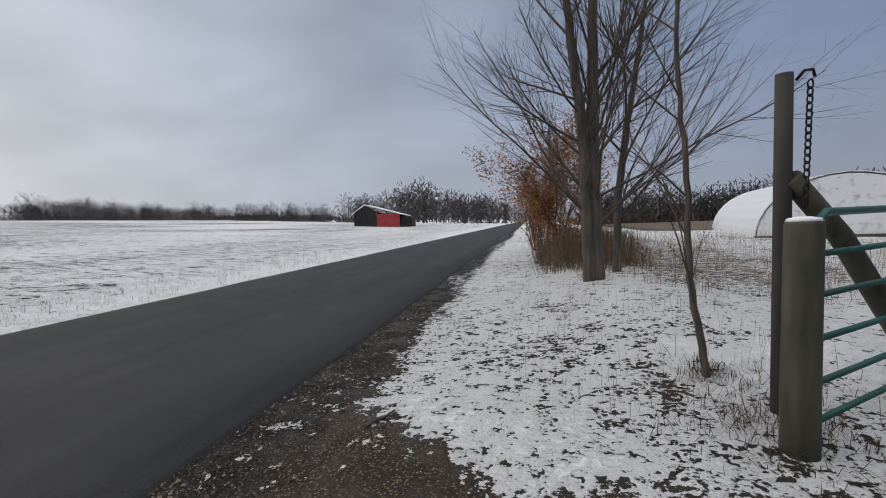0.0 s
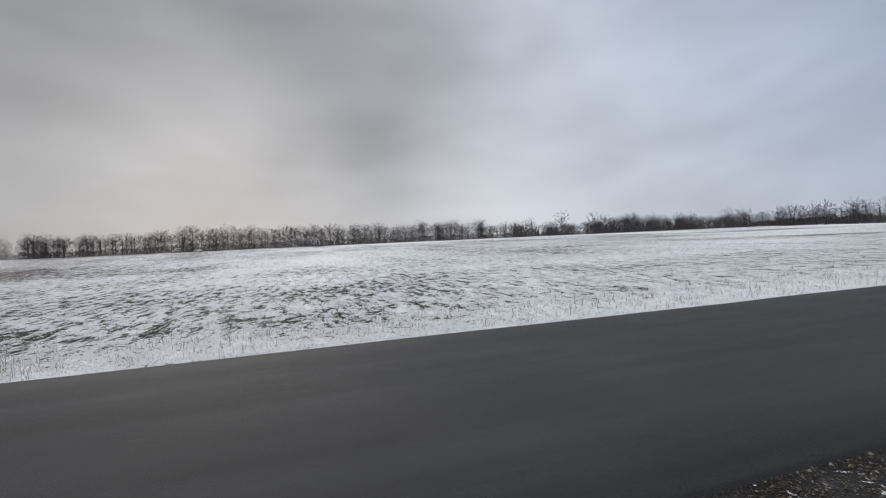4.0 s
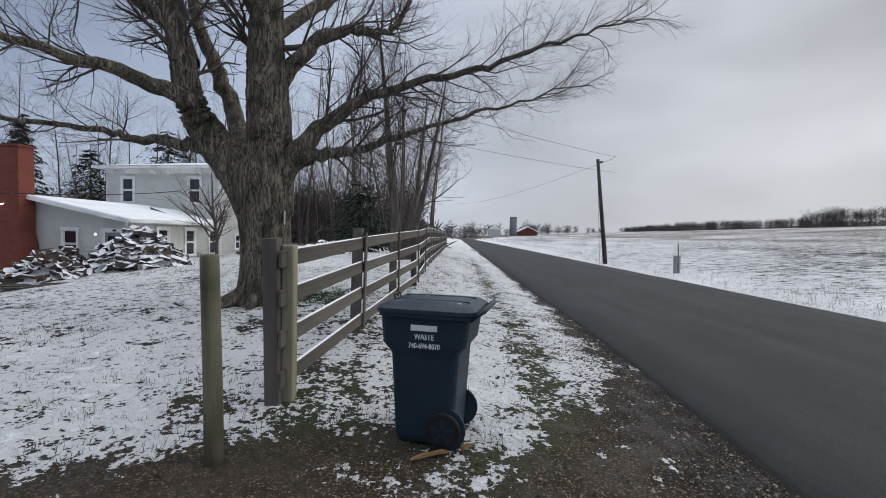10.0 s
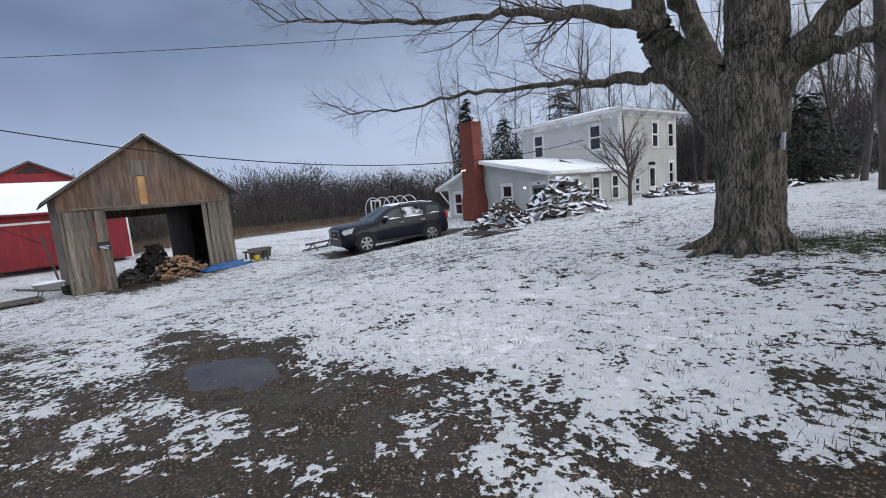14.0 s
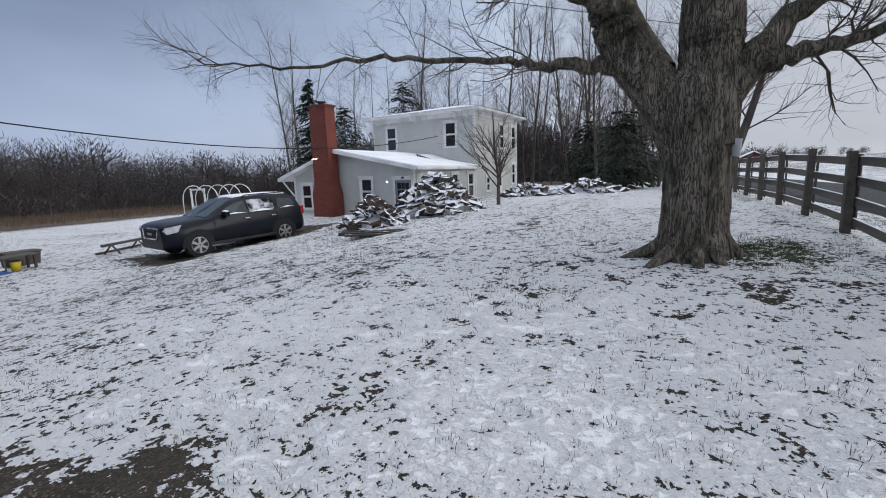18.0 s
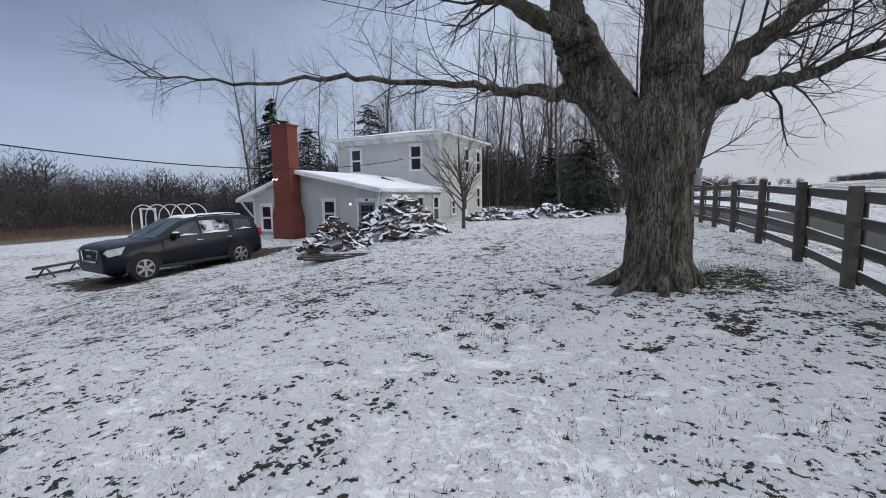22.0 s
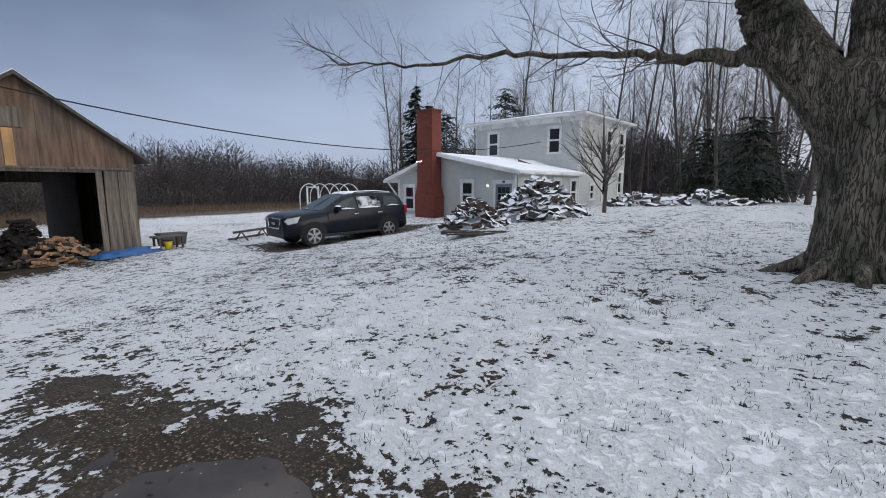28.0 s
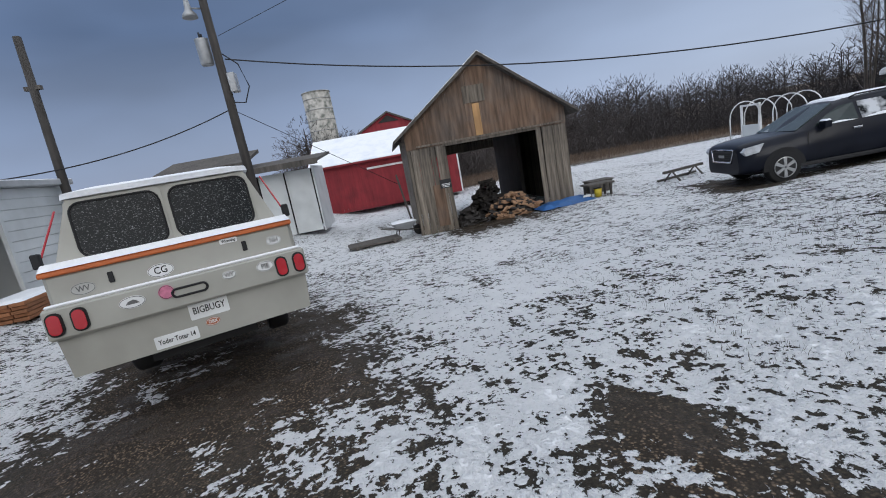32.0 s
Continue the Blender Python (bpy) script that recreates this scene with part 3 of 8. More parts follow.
def ground_material():
    m = bpy.data.materials.new("snowy_ground")
    m.use_nodes = True
    n, l = m.node_tree.nodes, m.node_tree.links
    b = n["Principled BSDF"]
    at = n.new("ShaderNodeAttribute")
    at.attribute_name = "cover"
    sep = n.new("ShaderNodeSeparateColor")
    l.new(at.outputs["Color"], sep.inputs[0])
    co = n.new("ShaderNodeTexCoord")

    def noise_node(scale, detail=6, rough=0.55, dist=0.0, vec=None):
        t = n.new("ShaderNodeTexNoise")
        t.inputs["Scale"].default_value, t.inputs["Detail"].default_value, t.inputs["Roughness"].default_value, t.inputs["Distortion"].default_value = scale, detail, rough, dist
        l.new(vec or co.outputs["Object"], t.inputs["Vector"])
        return t.outputs["Fac"]

    def op(kind, a, c, clamp=False):
        t = n.new("ShaderNodeMath")
        t.operation, t.use_clamp = kind, clamp
        for k, v in enumerate((a, c)):
            if isinstance(v, (int, float)):
                t.inputs[k].default_value = v
            else:
                l.new(v, t.inputs[k])
        return t.outputs[0]

    def ramp(v, a, c, lo=0.0, hi=1.0):
        t = n.new("ShaderNodeMapRange")
        t.inputs[1].default_value, t.inputs[2].default_value, t.inputs[3].default_value, t.inputs[4].default_value = a, c, lo, hi
        l.new(v, t.inputs[0])
        return t.outputs[0]

    def mix(f, a, c):
        t = n.new("ShaderNodeMixRGB")
        l.new(f, t.inputs[0])
        for k, v in ((1, a), (2, c)):
            if isinstance(v, tuple):
                t.inputs[k].default_value = (*v, 1)
            else:
                l.new(v, t.inputs[k])
        return t.outputs[0]
    clump, small, broad = noise_node(5.2, 5, 0.58, 0.25), noise_node(40, 4), noise_node(0.8, 4)
    patch = noise_node(17, 4, 0.6, 0.35)
    grit = noise_node(110, 3)
    mid = noise_node(2.2, 4)
    # snow where the cover beats the clumps of grass
    tl = n.new("ShaderNodeAttribute")
    tl.attribute_name = "tilled"
    rows_map = n.new("ShaderNodeMapping")
    rows_map.inputs["Scale"].default_value = (0.7, 2.2, 1.0)
    l.new(co.outputs["Object"], rows_map.inputs["Vector"])
    rows_n = op("ADD", op("MULTIPLY", noise_node(1.7, 6, 0.72, 0.3, rows_map.outputs[0]), 0.7), op("MULTIPLY", noise_node(1.6, 5, 0.7), 0.3))
    speck = noise_node(30, 3, 0.6, 0.4)
    fight = op("ADD", op("ADD", op("MULTIPLY", clump, 0.42), op("MULTIPLY", patch, 0.50)), op("ADD", op("MULTIPLY", speck, 0.14), op("MULTIPLY", mid, 0.12)))
    fight = op("ADD", fight, op("MULTIPLY", op("MULTIPLY", op("SUBTRACT", rows_n, 0.46), 1.25), tl.outputs["Fac"]))
    bar_ = op("SUBTRACT", op("ADD", op("MULTIPLY", sep.outputs["Red"], 0.56), 0.33), fight)
    snow = ramp(bar_, -0.004, 0.012)
    vor = n.new("ShaderNodeTexVoronoi")
    vor.inputs["Scale"].default_value = 52
    l.new(co.outputs["Object"], vor.inputs["Vector"])
    vs = n.new("ShaderNodeSeparateColor")
    l.new(vor.outputs["Color"], vs.inputs[0])
    pebble = op("MULTIPLY", vs.outputs["Red"], ramp(vor.outputs["Distance"], 0.75, 0.2))
    gravel = mix(ramp(pebble, 0.25, 0.95), (0.030, 0.022, 0.015), (0.34, 0.25, 0.17))
    gravel = mix(op("MULTIPLY", ramp(mid, 0.45, 0.60), 0.5), gravel, mix(ramp(small, 0.4, 0.62), (0.020, 0.015, 0.011), (0.085, 0.062, 0.043)))
    ml = n.new("ShaderNodeAttribute")
    ml.attribute_name = "millings"
    black = mix(ramp(pebble, 0.3, 0.95), (0.010, 0.009, 0.008), (0.17, 0.145, 0.12))
    gravel = mix(ml.outputs["Fac"], gravel, black)
    turf = mix(ramp(small, 0.35, 0.65), (0.014, 0.013, 0.010), (0.045, 0.038, 0.027))
    lush = mix(ramp(small, 0.35, 0.65), (0.022, 0.036, 0.014), (0.06, 0.075, 0.03))
    hay = mix(ramp(small, 0.3, 0.7), (0.11, 0.082, 0.062), (0.20, 0.152, 0.112))
    under = mix(sep.outputs["Blue"], turf, lush)
    under = mix(at.outputs["Alpha"], under, hay)
    under = mix(sep.outputs["Green"], under, gravel)
    tufts = op("MULTIPLY", sep.outputs["Blue"], ramp(patch, 0.42, 0.58))
    under = mix(op("MULTIPLY", tufts, 0.8), under, lush)
    white = mix(ramp(broad, 0.35, 0.65), (0.90, 0.905, 0.915), (0.86, 0.87, 0.885))
    thin = mix(ramp(bar_, 0.004, 0.025), (0.66, 0.68, 0.70), white)
    l.new(mix(snow, under, thin), b.inputs["Base Color"])
    wet = op("MULTIPLY", sep.outputs["Green"], ramp(mid, 0.42, 0.6))
    damp = op("SUBTRACT", 0.88, op("MULTIPLY", wet, 0.42))
    l.new(op("ADD", op("MULTIPLY", op("SUBTRACT", 1.0, snow), damp), op("MULTIPLY", snow, 0.7)), b.inputs["Roughness"])
    b.inputs["Specular IOR Level"].default_value = 0.3
    bu = n.new("ShaderNodeBump")
    bu.inputs["Strength"].default_value, bu.inputs["Distance"].default_value = 0.9, 0.05
    l.new(op("ADD", op("MULTIPLY", ramp(bar_, -0.02, 0.14), 1.1), op("ADD", op("MULTIPLY", op("MULTIPLY", pebble, sep.outputs["Green"]), 0.35), op("ADD", op("MULTIPLY", grit, 0.25), op("MULTIPLY", small, 0.4)))), bu.inputs["Height"])
    l.new(bu.outputs[0], b.inputs["Normal"])
    return m


GROUND = ground_material()
ground = mesh_part("ground", ground_me, GROUND)
tagged(ground, "snow-dusted lawn, muddy gravel drive and winter fields", "ground", kind="structure")

# a film of melt water that fills the dip of the drive
bm = bmesh.new()
bm.faces.new([bm.verts.new((6.5 + 1.05 * math.cos(2 * math.pi * k / 40), -1.42 + 0.72 * math.sin(2 * math.pi * k / 40), POOL_Z - 0.046)) for k in range(40)])
WATER = material("puddle_water", (0.045, 0.036, 0.028), 0.05, vary=0.35, scale=3, second=(0.07, 0.056, 0.044), second_scale=2.2, spec=0.5)
tagged(part("puddle", bm, WATER), "shallow muddy puddle lying in the gravel drive", "puddle", kind="structure")

# ---- road ----
ASPHALT = material("fresh_asphalt", (0.027, 0.028, 0.0295), 0.78, vary=0.6, scale=95, bump=0.6, bump_scale=130, second=(0.037, 0.037, 0.038), second_scale=0.5, spec=0.4)


def wheel_tracks(m):
    # long paler and darker bands and patches left by traffic
    n, l = m.node_tree.nodes, m.node_tree.links
    b = n["Principled BSDF"]
    src = b.inputs["Base Color"].links[0].from_socket
    co, mp, no, mr, sc = (n.new("ShaderNode" + k) for k in ("TexCoord", "Mapping", "TexNoise", "MapRange", "VectorMath"))
    mp.inputs["Scale"].default_value = (1.0, 0.07, 1.0)
    no.inputs["Scale"].default_value, no.inputs["Detail"].default_value, no.inputs["Roughness"].default_value = 1.5, 7, 0.65
    mr.inputs[1].default_value, mr.inputs[2].default_value, mr.inputs[3].default_value, mr.inputs[4].default_value = 0.3, 0.7, 0.68, 1.36
    sc.operation = "SCALE"
    l.new(co.outputs["Object"], mp.inputs[0])
    l.new(mp.outputs[0], no.inputs["Vector"])
    l.new(no.outputs["Fac"], mr.inputs[0])
    l.new(src, sc.inputs[0])
    l.new(mr.outputs[0], sc.inputs["Scale"])
    l.new(sc.outputs[0], b.inputs["Base Color"])


wheel_tracks(ASPHALT)
ys = np.r_[-900:-60:20j, -56:60:59j, 64:900:20j]
xs_ = np.array([ROAD_W - 0.12, ROAD_W, ROAD_W + 0.9, ROAD_W + 3.15, ROAD_E - 0.9, ROAD_E, ROAD_E + 0.06])
RX, RY = np.meshgrid(xs_, ys)
edge_w = (vnoise(RY * 0.9, RX * 0 + 3, 2) - 0.5) * 0.12
RX = RX + np.where((RX < ROAD_W + 0.1) | (RX > ROAD_E - 0.1), edge_w, 0)
RX = RX + np.where(RX > ROAD_E - 0.2, road_edge(RY) - ROAD_E, 0)
RZ = 0.036 + np.broadcast_to(np.array([-0.10, 0.0, 0.015, 0.05, 0.015, 0.0, -0.10]), RX.shape)
road = mesh_part("road", grid_mesh("road", RX, RY, RZ), ASPHALT)
tagged(road, "freshly surfaced dark asphalt country road", "road", kind="structure")


# ---- bare trees ----
class Twigs:
    """Collects tapered limbs for one mesh."""

    def __init__(self, seed):
        self.v, self.f, self.rng = [], [], random.Random(seed)

    def limb(self, pts, radii, sides):
        base, k = len(self.v), sides
        for i, p in enumerate(pts):
            d = (pts[min(i + 1, len(pts) - 1)] - pts[max(i - 1, 0)])
            s = d.cross(Vector((0.21, 0.33, 0.92)))
            s.normalize()
            t = d.cross(s)
            t.normalize()
            r = radii[i]
            for j in range(k):
                a = 2 * math.pi * j / k
                self.v.append(p + s * (r * math.cos(a)) + t * (r * math.sin(a)))
        for i in range(len(pts) - 1):
            for j in range(k):
                a, b = base + i * k + j, base + i * k + (j + 1) % k
                self.f.append((a, b, b + k, a + k))

    def grow(self, p, d, length, r, level, up=0.12, wander=0.22, kids=(5, 5, 4), spread=(0.5, 1.0), shrink=(0.45, 0.75), first=0.3, sides=(7, 5, 4, 3), thin=0.35, gnarl=1.0):
        rng = self.rng
        n = max(3, min(8, int(length / 0.45)))
        pts, d = [p.copy()], d.normalized()
        for i in range(n):
            d = (d + Vector((rng.uniform(-1, 1), rng.uniform(-1, 1), rng.uniform(-1, 1))) * wander * gnarl + Vector((0, 0, up))).normalized()
            pts.append(pts[-1] + d * (length / n))
        radii = [r * (1 - (1 - thin) * i / n) for i in range(n + 1)]
        if level == len(kids):
            radii[-1] = r * 0.3
        self.limb(pts, radii, sides[min(level, len(sides) - 1)])
        self.sprout(pts, radii, length, level, up, wander, kids, spread, shrink, first, sides, thin, gnarl)

    def sprout(self, pts, radii, length, level, up=0.12, wander=0.22, kids=(5, 5, 4), spread=(0.5, 1.0), shrink=(0.45, 0.75), first=0.3, sides=(7, 5, 4, 3), thin=0.35, gnarl=1.0):
        rng = self.rng
        if level >= len(kids):
            return
        n = len(pts) - 1
        for k in range(kids[level]):
            u = first + (1 - first) * (k + rng.random()) / kids[level]
            i = min(n - 1, int(u * n))
            w = u * n - i
            q = pts[i].lerp(pts[i + 1], w)
            axis = (pts[i + 1] - pts[i]).normalized()
            side = axis.cross(Vector((rng.uniform(-1, 1), rng.uniform(-1, 1), rng.uniform(-1, 1))))
            side.normalize()
            a = rng.uniform(*spread)
            dd = axis * math.cos(a) + side * math.sin(a)
            rr = (radii[i] * (1 - w) + radii[i + 1] * w) * rng.uniform(0.45, 0.65)
            self.grow(q, dd, length * rng.uniform(*shrink) * (1.15 - 0.5 * u), rr, level + 1, up, wander, kids, spread, shrink, 0.15, sides, thin, gnarl)

    def mesh(self, name):
        me = bpy.data.meshes.new(name)
        me.from_pydata(self.v, [], self.f)
        me.polygons.foreach_set("use_smooth", np.ones(len(me.polygons), dtype=bool))
        return me


def bare_tree(name, m, seed, height, r, trunks=1, lean=0.08, kids=(11, 6, 4), label="", group="", low=0.3, up=0.1, sink=0.1, category="tree", reach=0.45, stout=0.72):
    root = empty(name, m, label, category, group)
    trunk, crown = Twigs(seed), Twigs(seed + 1000)
    for k in range(trunks):
        rng = trunk.rng
        a = 2 * math.pi * k / trunks + rng.random()
        d = Vector((math.cos(a) * lean * (1 if trunks == 1 else 1.8), math.sin(a) * lean * (1 if trunks == 1 else 1.8), 1)).normalized()
        p = Vector((math.cos(a), math.sin(a), 0)) * (r * 0.9 if trunks > 1 else 0)
        h = height * (1 if k == 0 else rng.uniform(0.75, 0.95))
        pts, n = [p + Vector((0, 0, -sink))], 9
        for i in range(n):
            d = (d + Vector((rng.uniform(-1, 1), rng.uniform(-1, 1), 0)) * 0.06 + Vector((0, 0, 0.05))).normalized()
            pts.append(pts[-1] + d * (h / n))
        rr = r * (1 if k == 0 else 0.75)
        radii = [rr * 1.35] + [rr * (1 - 0.9 * (i / n) ** 0.9) for i in range(1, n + 1)]
        trunk.limb(pts, radii, 9)
        crown.sprout(pts, [q * stout for q in radii], h * reach, 0, up=up, kids=kids, spread=(0.45, 0.95), shrink=(0.4, 0.7), first=low, sides=(6, 5, 4, 3))
    mesh_part("trunk", trunk.mesh("trunk"), BARK, root)
    mesh_part("crown", crown.mesh("crown"), TWIG, root, "bare winter branches")
    return root


# the big maple by the fence, limb by limb
MX, MY = 3.69, -8.23
maple = empty("maple_tree", pose(MX, MY, gz(MX, MY) + 0.02), "huge old bare maple with forked mossy trunk and snowy roots", "tree")
tk = Twigs(11)


def wood(tw, rows, sides=10, steps=4, crook=0.0):
    pts, radii = [], []
    rows = [(Vector(p), r) for p, r in rows]
    for i in range(len(rows) - 1):
        (p1, r1), (p2, r2) = rows[i], rows[i + 1]
        p0, p3 = rows[max(i - 1, 0)][0], rows[min(i + 2, len(rows) - 1)][0]
        for s in range(steps):
            t = s / steps
            pts.append(0.5 * ((2 * p1) + (p2 - p0) * t + (2 * p0 - 5 * p1 + 4 * p2 - p3) * t * t + (3 * p1 - p0 - 3 * p2 + p3) * t ** 3))
            radii.append(r1 + (r2 - r1) * t)
            if crook and i:
                pts[-1] += Vector((tw.rng.uniform(-1, 1), tw.rng.uniform(-1, 1), tw.rng.uniform(-1, 1))) * crook
    pts.append(rows[-1][0])
    radii.append(rows[-1][1])
    tw.limb(pts, radii, sides)
    return pts, radii


def furrow_bark(tw, amp, lean=0.0):
    # long plates and furrows of old bark
    for i, p in enumerate(tw.v):
        cx = lean * max(0.0, p.z - 1.3)
        a = math.atan2(p.y, p.x - cx)
        q = Vector((math.cos(a) * 4.6, math.sin(a) * 4.6, p.z * 0.9))
        plate = 1 - 2.2 * abs(noise.noise(q * 2.1))
        k = 0.6 * plate + 0.45 * noise.noise(q * 5.3 + Vector((3, 1, p.z))) + 0.9 * noise.noise(Vector((p.x, p.y, p.z * 0.6)) * 1.7)
        tw.v[i] = p + Vector((math.cos(a), math.sin(a), 0)) * (k * amp)


# seen from the yard: A runs to the right of the view (west), B to the left (east)
TRUNK = wood(tk, [((0, 0, -0.25), 0.58), ((0, 0, 0.06), 0.52), ((0.0, 0, 0.4), 0.455), ((0.0, 0, 1.1), 0.43), ((0.03, 0, 1.7), 0.45), ((0.08, 0, 2.15), 0.50), ((0.10, 0, 2.5), 0.44), ((0.12, 0, 2.68), 0.22)], 112, 22)
furrow_bark(tk, 0.030)
rg = random.Random(5)
for k in range(9):
    a = k * 0.7 + rg.random() * 0.3
    e = Vector((math.cos(a), math.sin(a), 0))
    ro = 0.62 + 0.22 * rg.random() + (0.22 if math.cos(a) > 0.5 else 0)
    wood(tk, [(e * 0.33 + Vector((0, 0, 0.42)), 0.10), (e * 0.47 + Vector((0, 0, 0.14)), 0.11), (e * ro + Vector((0, 0, -0.10)), 0.05)], 8)
mesh_part("trunk", tk.mesh("trunk"), MAPLE_BARK, maple)
MAPLE_LIMBS = [
    # east leader
    [((0.10, 0.0, 1.35), 0.33), ((0.34, 0.0, 2.05), 0.36), ((0.66, 0.0, 2.55), 0.345), ((1.02, 0.04, 3.02), 0.31), ((1.28, 0.2, 3.55), 0.26), ((1.38, 0.35, 4.4), 0.20), ((1.55, 0.4, 5.3), 0.16), ((1.9, 0.4, 7.2), 0.10), ((2.2, 0.3, 9.8), 0.05)],
    # middle leader
    [((-0.07, 0.0, 1.6), 0.40), ((-0.09, 0.0, 2.5), 0.41), ((-0.07, 0.05, 3.3), 0.385), ((-0.05, 0.12, 4.2), 0.34), ((-0.08, 0.2, 5.1), 0.28), ((-0.2, 0.3, 7.2), 0.15), ((-0.3, 0.4, 10.6), 0.05)],
    # west limb, over the fence
    [((-0.12, 0.0, 1.95), 0.24), ((-0.52, 0.1, 2.62), 0.21), ((-1.1, 0.0, 3.3), 0.19), ((-2.3, -0.25, 4.05), 0.15), ((-3.9, -0.4, 4.45), 0.10), ((-5.2, -0.2, 4.85), 0.06), ((-6.6, 0.0, 5.2), 0.02)],
    # lower west limb
    [((-0.3, 0.0, 2.35), 0.17), ((-0.8, 0.05, 2.68), 0.14), ((-1.7, -0.15, 2.85), 0.11), ((-2.9, -0.35, 3.3), 0.08), ((-4.3, -0.4, 3.75), 0.05), ((-5.6, -0.3, 4.1), 0.02)],
    # long level east limb
    [((0.8, 0.05, 2.72), 0.17), ((1.4, 0.12, 2.86), 0.12), ((2.2, 0.4, 2.92), 0.10), ((3.1, 0.7, 3.04), 0.085), ((4.4, 1.4, 3.1), 0.065), ((5.5, 2.1, 2.98), 0.04), ((6.8, 2.7, 3.1), 0.015)],
    # upper east limb, reaching over the lawn
    [((1.15, 0.25, 3.55), 0.17), ((1.6, 0.7, 3.75), 0.14), ((2.2, 1.5, 3.85), 0.12), ((2.9, 2.4, 3.88), 0.09), ((3.8, 3.5, 3.85), 0.06), ((4.9, 4.9, 3.95), 0.02)],
    # arched limb off the middle leader
    [((-0.15, 0.1, 3.7), 0.17), ((-0.5, 0.15, 4.25), 0.15), ((-1.25, 0.0, 4.98), 0.13), ((-2.1, -0.2, 5.05), 0.11), ((-2.55, -0.3, 5.6), 0.09), ((-3.0, -0.5, 7.0), 0.05), ((-3.6, -0.6, 8.6), 0.02)],
    [((0.5, -0.15, 2.7), 0.19), ((0.98, -0.7, 3.65), 0.17), ((1.35, -0.8, 4.45), 0.21), ((1.8, -0.9, 5.5), 0.22), ((2.3, -1.0, 7.2), 0.12), ((2.6, -1.2, 8.6), 0.04)],
    [((0.0, 0.1, 5.0), 0.15), ((0.5, 0.9, 6.2), 0.11), ((0.9, 1.7, 7.4), 0.07), ((1.3, 2.4, 8.6), 0.02)],
    [((-0.1, 0.1, 4.8), 0.14), ((-0.8, -0.9, 6.0), 0.11), ((-1.6, -2.0, 7.2), 0.07), ((-2.2, -3.2, 8.2), 0.02)],
    [((1.3, 0.2, 4.3), 0.15), ((2.0, -0.6, 5.3), 0.11), ((3.0, -1.6, 6.2), 0.07), ((3.9, -2.6, 6.8), 0.02)],
    [((1.45, 0.35, 4.8), 0.14), ((2.3, 0.7, 5.4), 0.11), ((3.6, 1.2, 5.75), 0.08), ((5.2, 1.9, 6.1), 0.05), ((6.6, 2.4, 6.2), 0.02)],
]
for k, rows in enumerate(MAPLE_LIMBS):
    tw, cr = Twigs(40 + k), Twigs(70 + k)
    rows = [(p, r * (1.0 if k < 2 or i < 2 else 0.55 if k > 1 and i > 2 else 0.72)) for i, (p, r) in enumerate(rows)]
    pts, radii = wood(tw, rows, 64 if k < 2 else 12, 16 if k < 2 else 7, 0.006 if k < 2 else 0.045)
    if k < 2:
        for i, q in enumerate(tw.v):
            n_ = Vector((q.x * 5.0, q.y * 5.0, q.z * 1.1))
            c_ = pts[min(len(pts) - 1, i // 64)]
            o_ = Vector((q.x - c_.x, q.y - c_.y, 0))
            tw.v[i] = q + o_.normalized() * 0.022 * (0.8 - 2.4 * abs(noise.noise(n_ * 1.5)) + 0.5 * noise.noise(n_ * 4)) if o_.length > 1e-4 else q
    lm = mesh_part("limb", tw.mesh("limb"), MAPLE_BARK, maple)
    low = k not in (0, 1, 7, 8, 9)
    cr.sprout(pts, [max(0.009, r * 0.42) for r in radii], (2.2 if k in (2, 3, 6) else 1.9) if low else 3.2, 0, up=0.09, wander=0.40, kids=((44 if k in (2, 3, 6) else 24) if low else 13, 8, 5), spread=(0.45, 1.1), shrink=(0.42, 0.78), first=0.30 if low else 0.52, sides=(5, 4, 3, 3), thin=0.3)
    tip = pts[-1] - pts[-4]
    for j in range(5):
        cr.grow(pts[-1 - j], tip + Vector((cr.rng.uniform(-0.4, 0.4), cr.rng.uniform(-0.4, 0.4), cr.rng.uniform(-0.2, 0.5))) * tip.length * 2, 0.9, 0.010, 1, up=0.03, wander=0.45, kids=(0, 8, 5), spread=(0.4, 1.0), shrink=(0.4, 0.7))
    mesh_part("twig_spray", cr.mesh("twig_spray"), TWIG, lm, "fine bare twigs")
# a small white card nailed to the trunk
card = empty("notice_card", pose(3.25, -7.99, 1.86, 0, 4, 118), "small white notice card nailed to the maple trunk", "sign")
part("card", bx(-0.09, 0.09, -0.006, 0.006, -0.13, 0.11, 0.003), WHITE_PRINT, card)
part("fold", bx(-0.085, 0.085, 0.004, 0.012, 0.06, 0.10, 0.002), STEEL, card)

